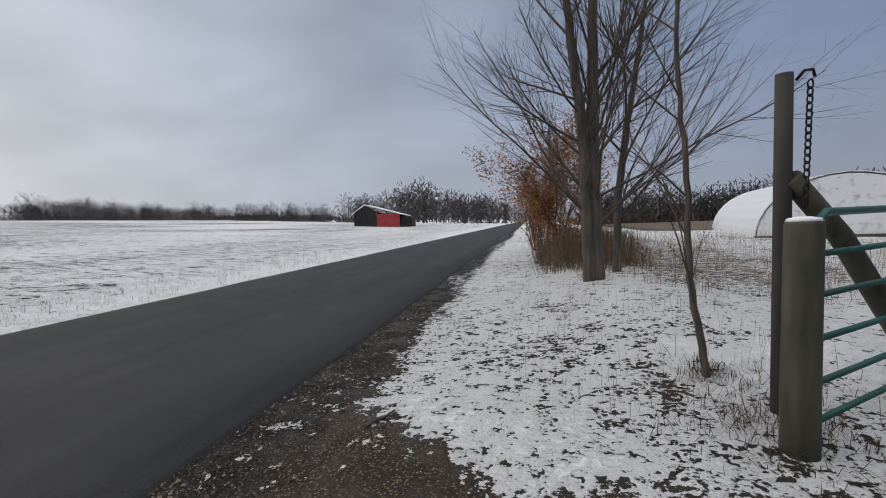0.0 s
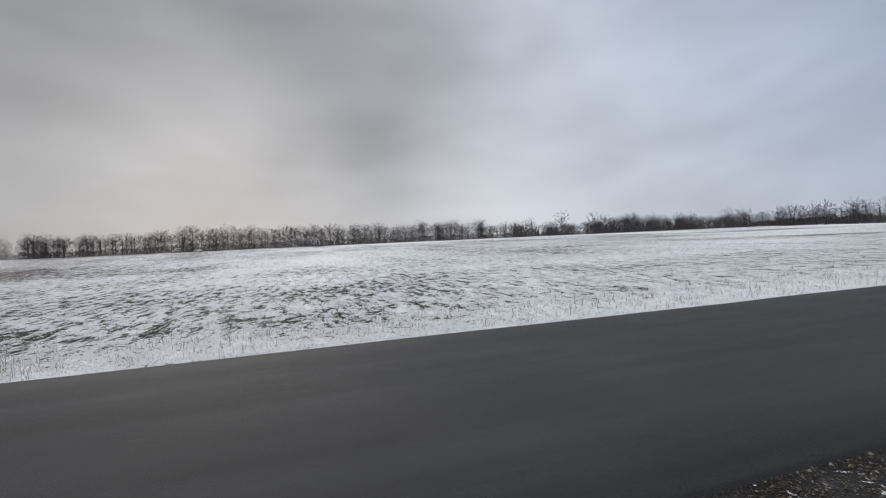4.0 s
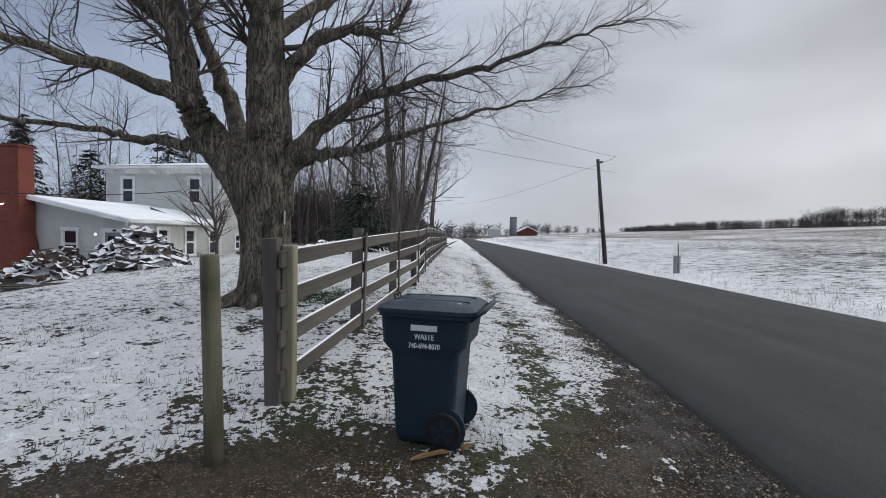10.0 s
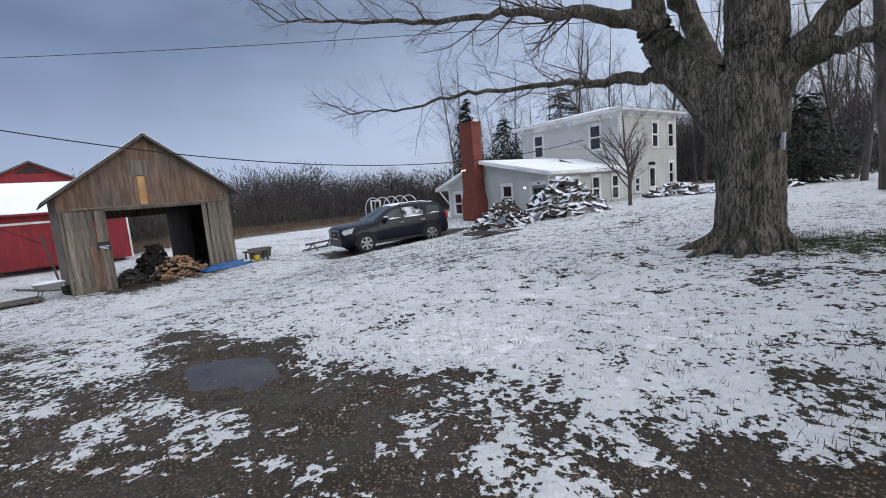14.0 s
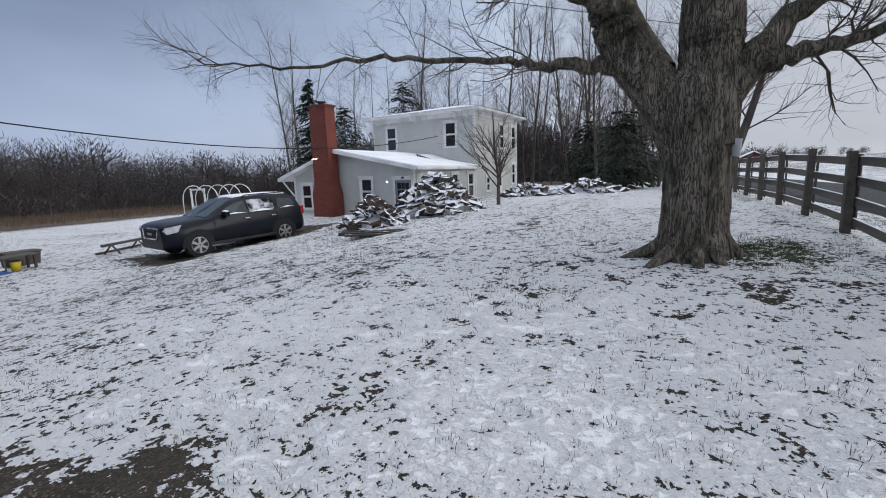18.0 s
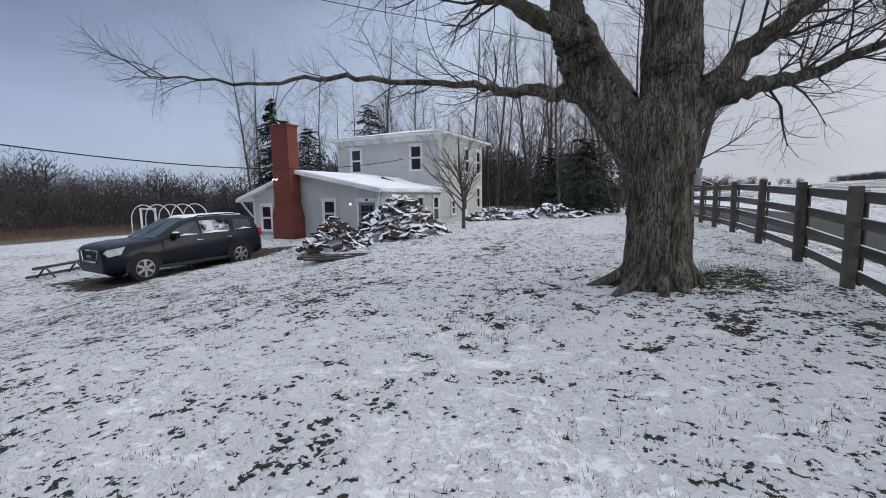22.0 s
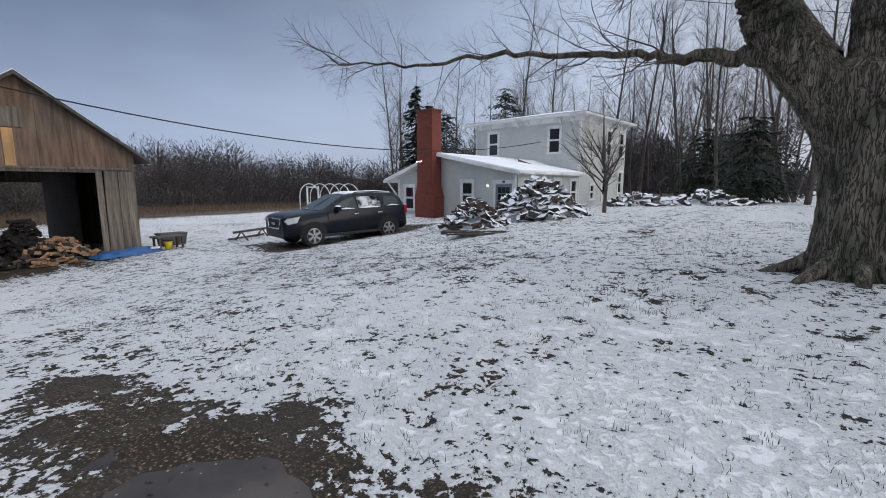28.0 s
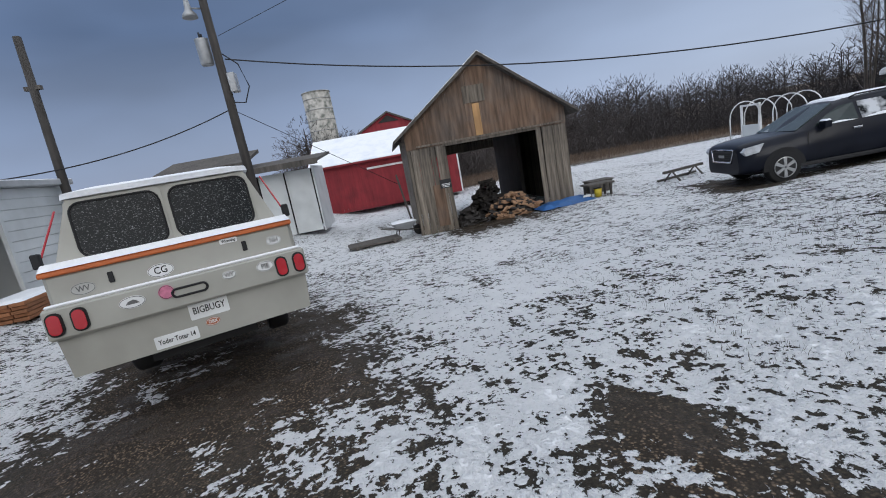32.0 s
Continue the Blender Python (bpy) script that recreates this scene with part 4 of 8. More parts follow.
# trees north of the gate, along the road
def stem_tree(name, x, y, label, stems, crown_args, seed, mat=BARK):
    """A tree whose stems are drawn point by point: rows of (x, y, z, radius), each with its own limbs."""
    root = empty(name, pose(x, y, gz(x, y)), label, "tree")
    crown = Twigs(seed)
    for rows in stems:
        tw = Twigs(seed + 5)
        pts, radii = wood(tw, [((a, b, c), r) for a, b, c, r in rows], 12, 5, 0.012)
        mesh_part("stem", tw.mesh("stem"), mat, root)
        for count, lo, hi, length, rise, r, kids in crown_args:
            for k in range(count):
                u = (k + crown.rng.random()) / count
                i = min(len(pts) - 2, int((lo + (hi - lo) * u) * len(pts)))
                a = crown.rng.uniform(0, 6.283)
                el_ = radians(crown.rng.uniform(rise - 14, rise + 14))
                d = Vector((math.cos(a) * math.cos(el_), math.sin(a) * math.cos(el_), math.sin(el_)))
                crown.grow(pts[i], d, length * crown.rng.uniform(0.65, 1.1) * (1.1 - 0.45 * u), min(r, radii[i] * 0.62), 0, up=0.035, wander=0.10, kids=kids, spread=(0.35, 0.75), shrink=(0.30, 0.55), first=0.18, sides=(6, 4, 3, 3), thin=0.25)
    mesh_part("crown", crown.mesh("crown"), TWIG, root, "fine bare branches")
    return root


stem_tree("sapling", 1.93, 3.85, "slender bare sapling with a dark crooked stem", [[(0.0, 0, -0.1, 0.040), (-0.05, 0, 0.25, 0.033), (-0.15, 0, 0.9, 0.030), (-0.16, 0, 1.8, 0.026), (-0.22, 0.02, 2.7, 0.022), (-0.24, 0, 3.8, 0.016), (-0.26, 0.05, 5.4, 0.006)]], [(12, 0.25, 0.9, 1.3, 50, 0.010, (5, 3))], 21)
stem_tree("roadside_tree", 1.66, 9.2, "bare twin-stemmed roadside tree with long ascending limbs", [[(-0.06, 0, -0.2, 0.17), (-0.05, 0, 0.3, 0.135), (-0.10, 0, 1.4, 0.12), (-0.12, 0, 2.9, 0.115), (-0.26, 0, 4.4, 0.10), (-0.42, 0, 6.2, 0.07), (-0.5, 0.2, 8.5, 0.03)], [(0.12, 0.03, -0.2, 0.16), (0.11, 0.03, 0.3, 0.14), (0.08, 0.03, 1.4, 0.13), (0.06, 0.05, 2.9, 0.125), (0.12, 0.1, 4.6, 0.11), (0.14, 0.1, 6.6, 0.08), (0.2, 0.2, 9.4, 0.03)]], [(14, 0.28, 0.62, 5.0, 36, 0.028, (13, 7)), (6, 0.6, 0.95, 2.8, 50, 0.03, (9, 5))], 31)
stem_tree("roadside_tree", 2.36, 10.4, "slender bare tree with rising limbs in the roadside thicket", [[(0, 0, -0.2, 0.12), (0.02, 0, 0.4, 0.095), (0.08, 0, 1.8, 0.085), (0.30, 0.05, 3.4, 0.075), (0.62, 0.1, 5.2, 0.055), (0.95, 0.1, 7.6, 0.02)]], [(10, 0.3, 0.9, 3.9, 42, 0.03, (10, 5))], 36)
LEAF_BROWN = material("dry_leaves", (0.36, 0.16, 0.065), 0.85, vary=0.4, scale=3, second=(0.15, 0.065, 0.03), spec=0.2)


def leafy_shrub(name, x, y, h, wide, seed, leaves, label, mat):
    root = empty(name, pose(x, y, gz(x, y)), label, "shrub")
    tw = Twigs(seed)
    for k in range(7):
        a = k * 0.9
        tw.grow(Vector((0.08 * math.cos(a), 0.08 * math.sin(a), -0.08)), Vector((math.cos(a) * 0.35 * wide, math.sin(a) * 0.35 * wide, 1)), h * tw.rng.uniform(0.7, 1.0), 0.03, 0, up=0.1, kids=(6, 4), spread=(0.4, 0.9))
    mesh_part("branchwork", tw.mesh("branchwork"), TWIG, root)
    rng, v, f = random.Random(seed + 1), [], []
    ends = tw.v
    for k in range(leaves):
        p = Vector(rng.choice(ends))
        if p.z < h * 0.12:
            continue
        p = p + Vector((rng.uniform(-0.2, 0.2), rng.uniform(-0.2, 0.2), rng.uniform(-0.45, 0.06)))
        a = Vector((rng.uniform(-1, 1), rng.uniform(-1, 1), rng.uniform(-1, 0.4))).normalized() * rng.uniform(0.06, 0.105)
        b = a.cross(Vector((rng.uniform(-1, 1), rng.uniform(-1, 1), 1))).normalized() * 0.03
        i = len(v)
        v += [p, p + a * 0.5 + b, p + a, p + a * 0.5 - b]
        f.append((i, i + 1, i + 2, i + 3))
    me = bpy.data.meshes.new("leaves")
    me.from_pydata(v, [], f)
    mesh_part("leaves", me, mat, root, "dry rust-brown leaves")
    return root


leafy_shrub("brush_shrub", 1.45, 14.6, 1.5, 1.6, 15, 500, "low tangle of grey-brown brush with few leaves", LEAF_BROWN)
leafy_shrub("brush_shrub", 2.2, 13.6, 1.4, 1.6, 25, 300, "low tangle of grey-brown brush with few leaves", LEAF_BROWN)
leafy_shrub("beech_shrub", 1.42, 16.0, 4.0, 0.22, 5, 13000, "young beech holding its rust-brown dead leaves", LEAF_BROWN)
leafy_shrub("beech_shrub", 0.7, 21.0, 3.0, 0.5, 8, 3200, "scrubby hedge bush with brown leaves by the road", LEAF_BROWN)
for k, (x, y, h) in enumerate(((1.1, 20, 5), (1.9, 24, 6), (0.8, 29, 5), (1.5, 35, 7), (1.0, 42, 6), (1.8, 50, 7), (1.2, 60, 7), (1.6, 74, 8))):
    bare_tree("hedgerow_tree", pose(x, y, gz(x, y), 0, 0, k * 57), 200 + k, h, 0.06, trunks=3, lean=0.12, kids=(11, 5, 3), low=0.12, label="low bare hedgerow tree along the verge", group="hedgerow")

# one set of woodland trees, set out behind the house and along the lane
rw = random.Random(17)
MODELS = [bare_tree("woodland_tree", pose(7.5, -33.0, gz(7.5, -33)), 300, 13.5, 0.115, kids=(28, 8, 4), low=0.2, reach=0.40, stout=0.56, up=0.06, lean=0.14, label="tall bare woodland tree", group="wood behind the house"),
          bare_tree("woodland_tree", pose(10.5, -37.5, gz(10.5, -37)), 310, 15, 0.125, kids=(30, 8, 4), low=0.24, reach=0.36, stout=0.56, up=0.06, lean=0.12, label="tall bare woodland tree", group="wood behind the house"),
          bare_tree("woodland_tree", pose(4.0, -27.0, gz(4, -27)), 320, 11.5, 0.10, trunks=2, kids=(20, 8, 4), low=0.2, reach=0.42, stout=0.56, up=0.06, lean=0.16, label="tall forked bare woodland tree", group="wood behind the house")]
spots = []
while len(spots) < 66:
    if rw.random() < 0.08:
        x, y = rw.uniform(2.4, 6.5), rw.uniform(-75, -24)
    else:
        x, y = rw.uniform(3.0, 42), rw.uniform(-60, -33)
    if y < -20 and all((x - a) ** 2 + (y - b) ** 2 > 2.2 for a, b in spots) and not (10 < x < 27 and y > -37):
        spots.append((x, y))
for k, (x, y) in enumerate(spots):
    m = pose(x, y, gz(x, y), 0, 0, rw.uniform(0, 360))
    t = copy_thing(MODELS[k % 3], m)
    s = rw.uniform(0.75, 1.15)
    t.scale = (s, s, s * rw.uniform(0.9, 1.1))
# the old tree by the lane, seen past the maple, and the little tree by the house wall
bare_tree("lane_tree", pose(2.3, -18.4, gz(2.3, -18.4)), 402, 9.5, 0.24, trunks=3, lean=0.13, kids=(18, 8, 4), low=0.3, reach=0.45, stout=0.42, label="old many-stemmed bare tree beside the lane fence")
stem_tree("yard_tree", 9.6, -17.3, "small bare vase-shaped tree on the lawn by the house", [[(0, 0, -0.1, 0.085), (0, 0, 0.5, 0.065), (-0.02, 0.05, 1.15, 0.06), (0.1, 0.1, 2.0, 0.045), (0.15, 0.1, 3.5, 0.015)]], [(16, 0.32, 0.8, 2.3, 42, 0.032, (9, 6, 3))], 405)


# evergreens
NEEDLE = snowy(material("spruce_needles", (0.018, 0.032, 0.018), 0.9, vary=0.4, scale=5, second=(0.010, 0.020, 0.012)), -0.06, 14)


def spruce(name, x, y, h, wide, seed, label):
    root = empty(name, pose(x, y, gz(x, y)), label, "tree")
    tw, rng = Twigs(seed), random.Random(seed)
    tw.limb([Vector((0, 0, -0.1)), Vector((0, 0, h * 0.5)), Vector((0, 0, h))], [h * 0.018, h * 0.011, 0.01], 8)
    mesh_part("trunk", tw.mesh("trunk"), BARK, root)
    v, f = [], []
    rows = int(h * 4.2)
    for r in range(rows):
        t = r / rows
        z = h * (0.06 + 0.93 * t)
        rad = wide * (1 - t) ** 0.85 * rng.uniform(0.8, 1.15) + 0.08 if name == 'spruce_tree' else wide * math.sin(math.pi * (0.25 + 0.73 * t)) ** 0.8 * rng.uniform(0.75, 1.15)
        for k in range(int(7 + 9 * (1 - t))):
            a = rng.uniform(0, 6.283)
            z = h * (0.06 + 0.93 * min(1, t + rng.uniform(-1.5, 1.5) / rows))
            ln = rad * rng.uniform(0.65, 1.12)
            d, s = Vector((math.cos(a), math.sin(a), rng.uniform(-0.55, 0.05))), Vector((-math.sin(a), math.cos(a), 0))
            for q in range(7):
                u = (q + rng.random()) / 7
                p = Vector((0, 0, z)) + d * ln * u
                w = 0.06 + 0.17 * (1 - abs(u - 0.4))
                for sg in (-1, 1):
                    i = len(v)
                    tip = p + s * sg * w * rng.uniform(0.7, 1.4) + d * 0.22 + Vector((0, 0, rng.uniform(-0.16, 0.05)))
                    v += [p - d * 0.05, p + d * 0.10 + Vector((0, 0, 0.03)), tip]
                    f.append((i, i + 1, i + 2))
    me = bpy.data.meshes.new("needles")
    me.from_pydata(v, [], f)
    mesh_part("needles", me, NEEDLE, root, "dark green needles dusted with snow")


spruce("spruce_tree", 24.6, -24.4, 8.1, 2.0, 1, "tall dark spruce behind the brick chimney")
spruce("pine_tree", 25.0, -37.6, 9.6, 3.0, 12, "broad dark pine behind the farmhouse roof")
spruce("pine_tree", 30.5, -36.0, 8.2, 2.6, 2, "dark spruce at the wood's edge")
spruce("juniper_tree", 5.6, -25.4, 3.9, 2.1, 3, "low spreading evergreen dusted with snow under the wood")
spruce("juniper_tree", 8.4, -35.5, 4.6, 2.2, 4, "dark evergreen at the wood's edge")


# distant woods: bare crowns too far off to count
def far_woods(name, spots, seed, hmin, hmax, label, dense=40, brush=9, low=0.25, stout=1.0, tuft=1.0, fine=1.0):
    rng, v, f = random.Random(seed), [], []

    def blade(p, q, w):
        s = (q - p).cross(Vector((p.x - 4, p.y + 1, 0)))
        s = s.normalized() * w if s.length > 1e-6 else Vector((w, 0, 0))
        i = len(v)
        v.extend((p - s, p + s, q + s * 0.35, q - s * 0.35))
        f.append((i, i + 1, i + 2, i + 3))
    for x, y in spots:
        z, h = gz(x, y) - 0.4, rng.uniform(hmin, hmax) * (0.72 + 0.56 * float(vnoise(np.array(x * 0.045), np.array(y * 0.045), seed)))
        wd = h * rng.uniform(0.26, 0.42)
        foot = Vector((x, y, z))
        top = Vector((x + rng.uniform(-0.06, 0.06) * h, y, z + h * 0.82))
        blade(foot, top, h * 0.014)
        for k in range(7):
            a = rng.uniform(0, 6.283)
            p = foot.lerp(top, rng.uniform(max(low, 0.25), 0.8))
            blade(p, p + Vector((math.cos(a) * wd * 0.7, math.sin(a) * wd * 0.7, h * rng.uniform(0.1, 0.3))), h * 0.006 * stout)
        for k in range(dense):
            a, e, r = rng.uniform(0, 6.283), rng.uniform(-1, 1), rng.random() ** 0.4
            g = math.sqrt(1 - e * e) * r
            d = Vector((math.cos(a) * g, math.sin(a) * g, e * r))
            p = Vector((x + d.x * wd, y + d.y * wd, z + h * (0.62 + 0.34 * d.z) - h * low * 0.3 * (1 - d.z)))
            d = (d + Vector((rng.uniform(-0.9, 0.9), rng.uniform(-0.9, 0.9), rng.uniform(-0.3, 0.9)))).normalized()
            blade(p, p + d * h * rng.uniform(0.05, 0.12) * fine, h * 0.005 * stout * fine)
        for k in range(brush):
            a, rr = rng.uniform(0, 6.283), wd * rng.uniform(0.2, 1.7)
            p = Vector((x + math.cos(a) * rr, y + math.sin(a) * rr, z + h * rng.uniform(0, 0.3)))
            d = Vector((rng.uniform(-1, 1), rng.uniform(-1, 1), rng.uniform(0.2, 1.3)))
            blade(p, p + d * h * rng.uniform(0.08, 0.24) * tuft, h * rng.uniform(0.006, 0.014) * stout * tuft)
    me = bpy.data.meshes.new(name)
    me.from_pydata(v, [], f)
    tagged(mesh_part(name, me, FAR_WOOD), label, "woods", kind="stuff")


rf = random.Random(9)
west_line = [(-119 + rf.uniform(-8, 6) - 0.1 * abs(y + 40), y) for y in np.arange(-420, 178, 0.72)]
far_woods("far_woods_west", west_line, 3, 4.6, 6.4, "dark bare tree line along the snowy field crest", dense=260, brush=120, low=0.1, stout=1.6, tuft=0.42, fine=0.6)
row_n = [(-119 + rf.uniform(-6, 6), y) for y in np.arange(60, 260, 3.2)] + [(-112 + (y - 60) * 0.25, 150 + rf.uniform(-6, 6)) for y in np.arange(60, 300, 5.0)]
far_woods("far_woods_north_west", row_n, 13, 4, 8, "row of bare trees along the field's far edge", dense=100, brush=70, stout=1.3)
far_woods("far_woods_north", [(rf.uniform(-95, -4), 225 + rf.uniform(-12, 12)) for k in range(70)] + [(rf.uniform(-60, -18), 175 + rf.uniform(-6, 6)) for k in range(16)], 4, 9, 17, "bare tree row behind the far red barn", dense=110, brush=8, stout=1.7)
hill = []
for k in range(560):
    a = radians(rf.uniform(-76, 12))
    d = 57 + 42 * rf.random() ** 1.6
    hill.append((4 + d * math.cos(a), -1 + d * math.sin(a)))
hill = [q for q in hill if not (q[0] < 46 and q[1] > -44)]
far_woods("far_woods_east", hill, 5, 3.4, 9.4, "dark bare woods along the low ground behind the yard", dense=420, brush=170, low=0.15, stout=1.0, tuft=0.42, fine=0.55)
far_woods("far_woods_north_east", [(rf.uniform(16, 110), 118 + rf.uniform(-10, 10)) for k in range(170)], 6, 6, 10, "dark woods beyond the northern field", dense=50, brush=60, stout=2.0)
far_woods("wood_thicket", [(rf.uniform(6, 50), rf.uniform(-62, -43)) for k in range(330)] + [(rf.uniform(4.5, 9), rf.uniform(-60, -34)) for k in range(26)], 21, 3.5, 8.5, "dense grey-brown thicket under the wood behind the house", dense=60, brush=50, low=0.1)
far_woods("far_woods_south", [(-62 + rf.uniform(-14, 8), -350 + rf.uniform(-10, 10)) for k in range(16)] + [(rf.uniform(-30, 8), -330 + rf.uniform(-20, 20)) for k in range(30)] + [(-120 + rf.uniform(-60, 60), -560 + rf.uniform(-20, 20)) for k in range(60)], 7, 7, 13, "bare trees round the distant farm", dense=80, brush=5, stout=2.4)


# ---- fence, posts and gate ----
def post(name, x, y, h, r, mat, label, group="", square=False, lean=(0, 0), top=True):
    root = empty(name, pose(x, y, gz(x, y), lean[0], lean[1], 0), label, "post", group)
    bm = bx(-r, r, -r, r, -0.25, h, 0.012) if square else tube(bmesh.new(), [(0, 0, -0.25), (0, 0, 0.4), (0.01, 0, h - 0.02), (0.01, 0, h)], [r * 1.03, r, r * 0.97, r * 0.88], 14)
    part("shaft", bm, mat, root)
    if top:
        cap = tube(bmesh.new(), [(0.01, 0, h - 0.002), (0.01, 0, h + 0.018), (0.01, 0, h + 0.028)], [r * 0.9, r * 0.8, r * 0.3], 12)
        part("snow_cap", cap, SNOW, root, "thin cap of snow")
    return root


post("gate_post", 1.72, -2.92, 1.36, 0.06, OLD_POST, "pale greenish round wooden post at the drive", lean=(-1.0, 0.5), top=False)


def fence_x(y):
    return 1.70 - 0.082 * min(6.8, max(0.0, -3.85 - y))


SNOW_RAIL = SNOW
ys_posts = [-3.85 - 2.28 * k for k in range(17)]
fence = empty("board_fence", pose(0, 0, 0), "weathered four-rail board fence with snow on the rails", "fence")
for k, y in enumerate(ys_posts):
    x, z = fence_x(y), gz(fence_x(y), y)
    h = 1.42 + 0.03 * math.sin(k * 2.1)
    p = part("post", bx(-0.065, 0.065, -0.065, 0.065, -0.25, h, 0.008), FENCE_WOOD if k else DARK_POST, fence)
    p.matrix_world = pose(x, y, z, math.sin(k * 1.7) * 1.2, math.cos(k * 2.3) * 1.2, 3 * math.sin(k))
    if k:
        bt = part("batten", bx(-0.128, -0.1015, -0.062, 0.062, 0.06, h - 0.06, 0.004), FENCE_WOOD, fence, "upright facing board")
        bt.matrix_world = p.matrix_world
    if k < len(ys_posts) - 1:
        y2 = ys_posts[k + 1]
        x2, z2 = fence_x(y2), gz(fence_x(y2), y2)
        a, ln = math.atan2(x2 - x, y - y2), math.hypot(x2 - x, y2 - y)
        for j, zz in enumerate((0.20, 0.55, 0.90, 1.24)):
            b = bx(-0.10, -0.072, -ln + 0.01, 0.0 if k else 0.09, -0.072, 0.072, 0.004)
            rail = part("rail", b, FENCE_WOOD, fence)
            tilt = math.degrees(math.atan2(z2 - z, ln)) + 0.25 * math.sin(3 * k + j)
            rail.matrix_world = pose(x, y, z + zz + 0.008 * math.sin(5 * k + j), -tilt, 0, math.degrees(a))
            sn = bmesh.new()
            prism([(-0.101, 0.0), (-0.070, 0.0), (-0.076, 0.010), (-0.095, 0.011)], "y", -ln + 0.06, -0.06, sn)
            s = part("snow_strip", sn, SNOW_RAIL, rail, "thin line of snow")
            s.matrix_local = pose(0, 0, 0.0725)
# the end post that carries the first rails
post("fence_end_post", 1.60, -3.92, 1.36, 0.055, POST_WOOD, "pale square post doubling the fence's end post", square=True, top=False)

# gate on the north side of the drive
# a darker version of the old post wood for the gate post and brace
DARK_OLD_POST = material("dark_old_post", (0.07, 0.066, 0.05), 0.85, vary=0.5, scale=10, bump=0.6, bump_scale=22, second=(0.045, 0.05, 0.032), second_scale=3, stretch=(1, 1, 0.12))
post("gate_post", 1.97, 2.52, 1.45, 0.105, DARK_OLD_POST, "thick round wooden gate post capped with snow", lean=(0, 0.4))
hp = empty("hanging_post", pose(2.17, 3.15, gz(2.17, 3.15), 0.5, 0.4, 0), "tall dark post with a chain at its top", "post")
part("shaft", tube(bmesh.new(), [(0, 0, -0.3), (0, 0, 1.4), (0, 0, 2.5)], [0.06, 0.058, 0.056], 14), TARRED, hp)
part("hook", tube(bmesh.new(), [(0.06, -0.03, 2.44), (0.10, -0.05, 2.50), (0.15, -0.06, 2.50), (0.16, -0.06, 2.45)], 0.011, 6), CABLE, hp, "iron hook")
for k in range(17):
    bm = bmesh.new()
    ln = [(0.022 * math.cos(a), 0, 0.034 * math.sin(a)) for a in (2 * math.pi * j / 8 for j in range(9))]
    tube(bm, ln, 0.0065, 5, cap=False)
    c = part("chain_link", bm, CABLE, hp)
    c.matrix_local = pose(0.135 - 0.0012 * k, -0.06, 2.40 - k * 0.052, 0, 3, 90 * (k % 2) + 15)
br = empty("brace_pole", pose(0, 0, 0), "weathered wooden brace pole leaning on the hanging post", "post")
part("shaft", tube(bmesh.new(), [(2.22, 3.12, 1.80), (2.65, 3.3, 1.36), (3.6, 3.7, gz(3.6, 3.7) - 0.05)], [0.075, 0.078, 0.085], 12), DARK_OLD_POST, br)

gate = empty("field_gate", pose(2.10, 2.60, gz(2.1, 2.6), 0, 0, 38), "dark green tubular steel farm gate standing open", "gate")
GL, GT = 3.4, 1.50
for zz in (0.17, 0.42, 0.70, 0.98, 1.24):
    part("bar", cyl((0.03, 0, zz), (GL - 0.03, 0, zz), 0.021, 10), GREEN_STEEL, gate)
out = [(0.02, 0, 0.14), (0.02, 0, GT - 0.12), (0.05, 0, GT - 0.04), (0.12, 0, GT), (GL - 0.12, 0, GT), (GL - 0.03, 0, GT - 0.06), (GL, 0, GT - 0.12), (GL, 0, 0.14)]
part("outer_tube", tube(bmesh.new(), out, 0.026, 10), GREEN_STEEL, gate)
for x in (1.15, 2.25):
    part("upright", bx(x - 0.02, x + 0.02, -0.012, 0.012, 0.15, GT - 0.02), GREEN_STEEL, gate)
for zz in (0.3, 1.28):
    part("hinge", tube(bmesh.new(), [(-0.10, 0.0, zz), (0.0, 0, zz), (0.02, 0, zz + 0.05)], 0.012, 6), CABLE, gate, "iron hinge pin")

# ---- wheeled bin ----
wb = empty("wheeled_bin", pose(0.29, -3.47, gz(0.29, -3.47) - 0.005, 0, 0, 167), "navy blue wheeled refuse bin with white lettering, closed lid", "bin")


def loft(sections, closed=True):
    bm = bmesh.new()
    rings = [[bm.verts.new(p) for p in s] for s in sections]
    for a, b in zip(rings, rings[1:]):
        for i in range(len(a)):
            j = (i + 1) % len(a)
            bm.faces.new((a[i], a[j], b[j], b[i]))
    bm.faces.new(list(reversed(rings[0])))
    bm.faces.new(rings[-1])
    return bm


def rrect(x0, x1, y0, y1, z, r, n=4):
    pts = []
    for cx, cy, a0 in ((x1 - r, y1 - r, 0), (x0 + r, y1 - r, 90), (x0 + r, y0 + r, 180), (x1 - r, y0 + r, 270)):
        for k in range(n + 1):
            a = radians(a0 + 90 * k / n)
            pts.append((cx + r * math.cos(a), cy + r * math.sin(a), z))
    return pts


bm = loft([rrect(-0.225, 0.20, -0.225, 0.225, 0.012, 0.06), rrect(-0.235, 0.21, -0.235, 0.235, 0.06, 0.05), rrect(-0.265, 0.245, -0.262, 0.262, 0.64, 0.06), rrect(-0.275, 0.25, -0.266, 0.266, 0.67, 0.06), rrect(-0.33, 0.30, -0.275, 0.275, 0.73, 0.06), rrect(-0.342, 0.33, -0.29, 0.29, 0.93, 0.06), rrect(-0.35, 0.35, -0.315, 0.315, 0.935, 0.06), rrect(-0.35, 0.35, -0.315, 0.315, 0.965, 0.06)])
for f in bm.faces:
    f.smooth = False
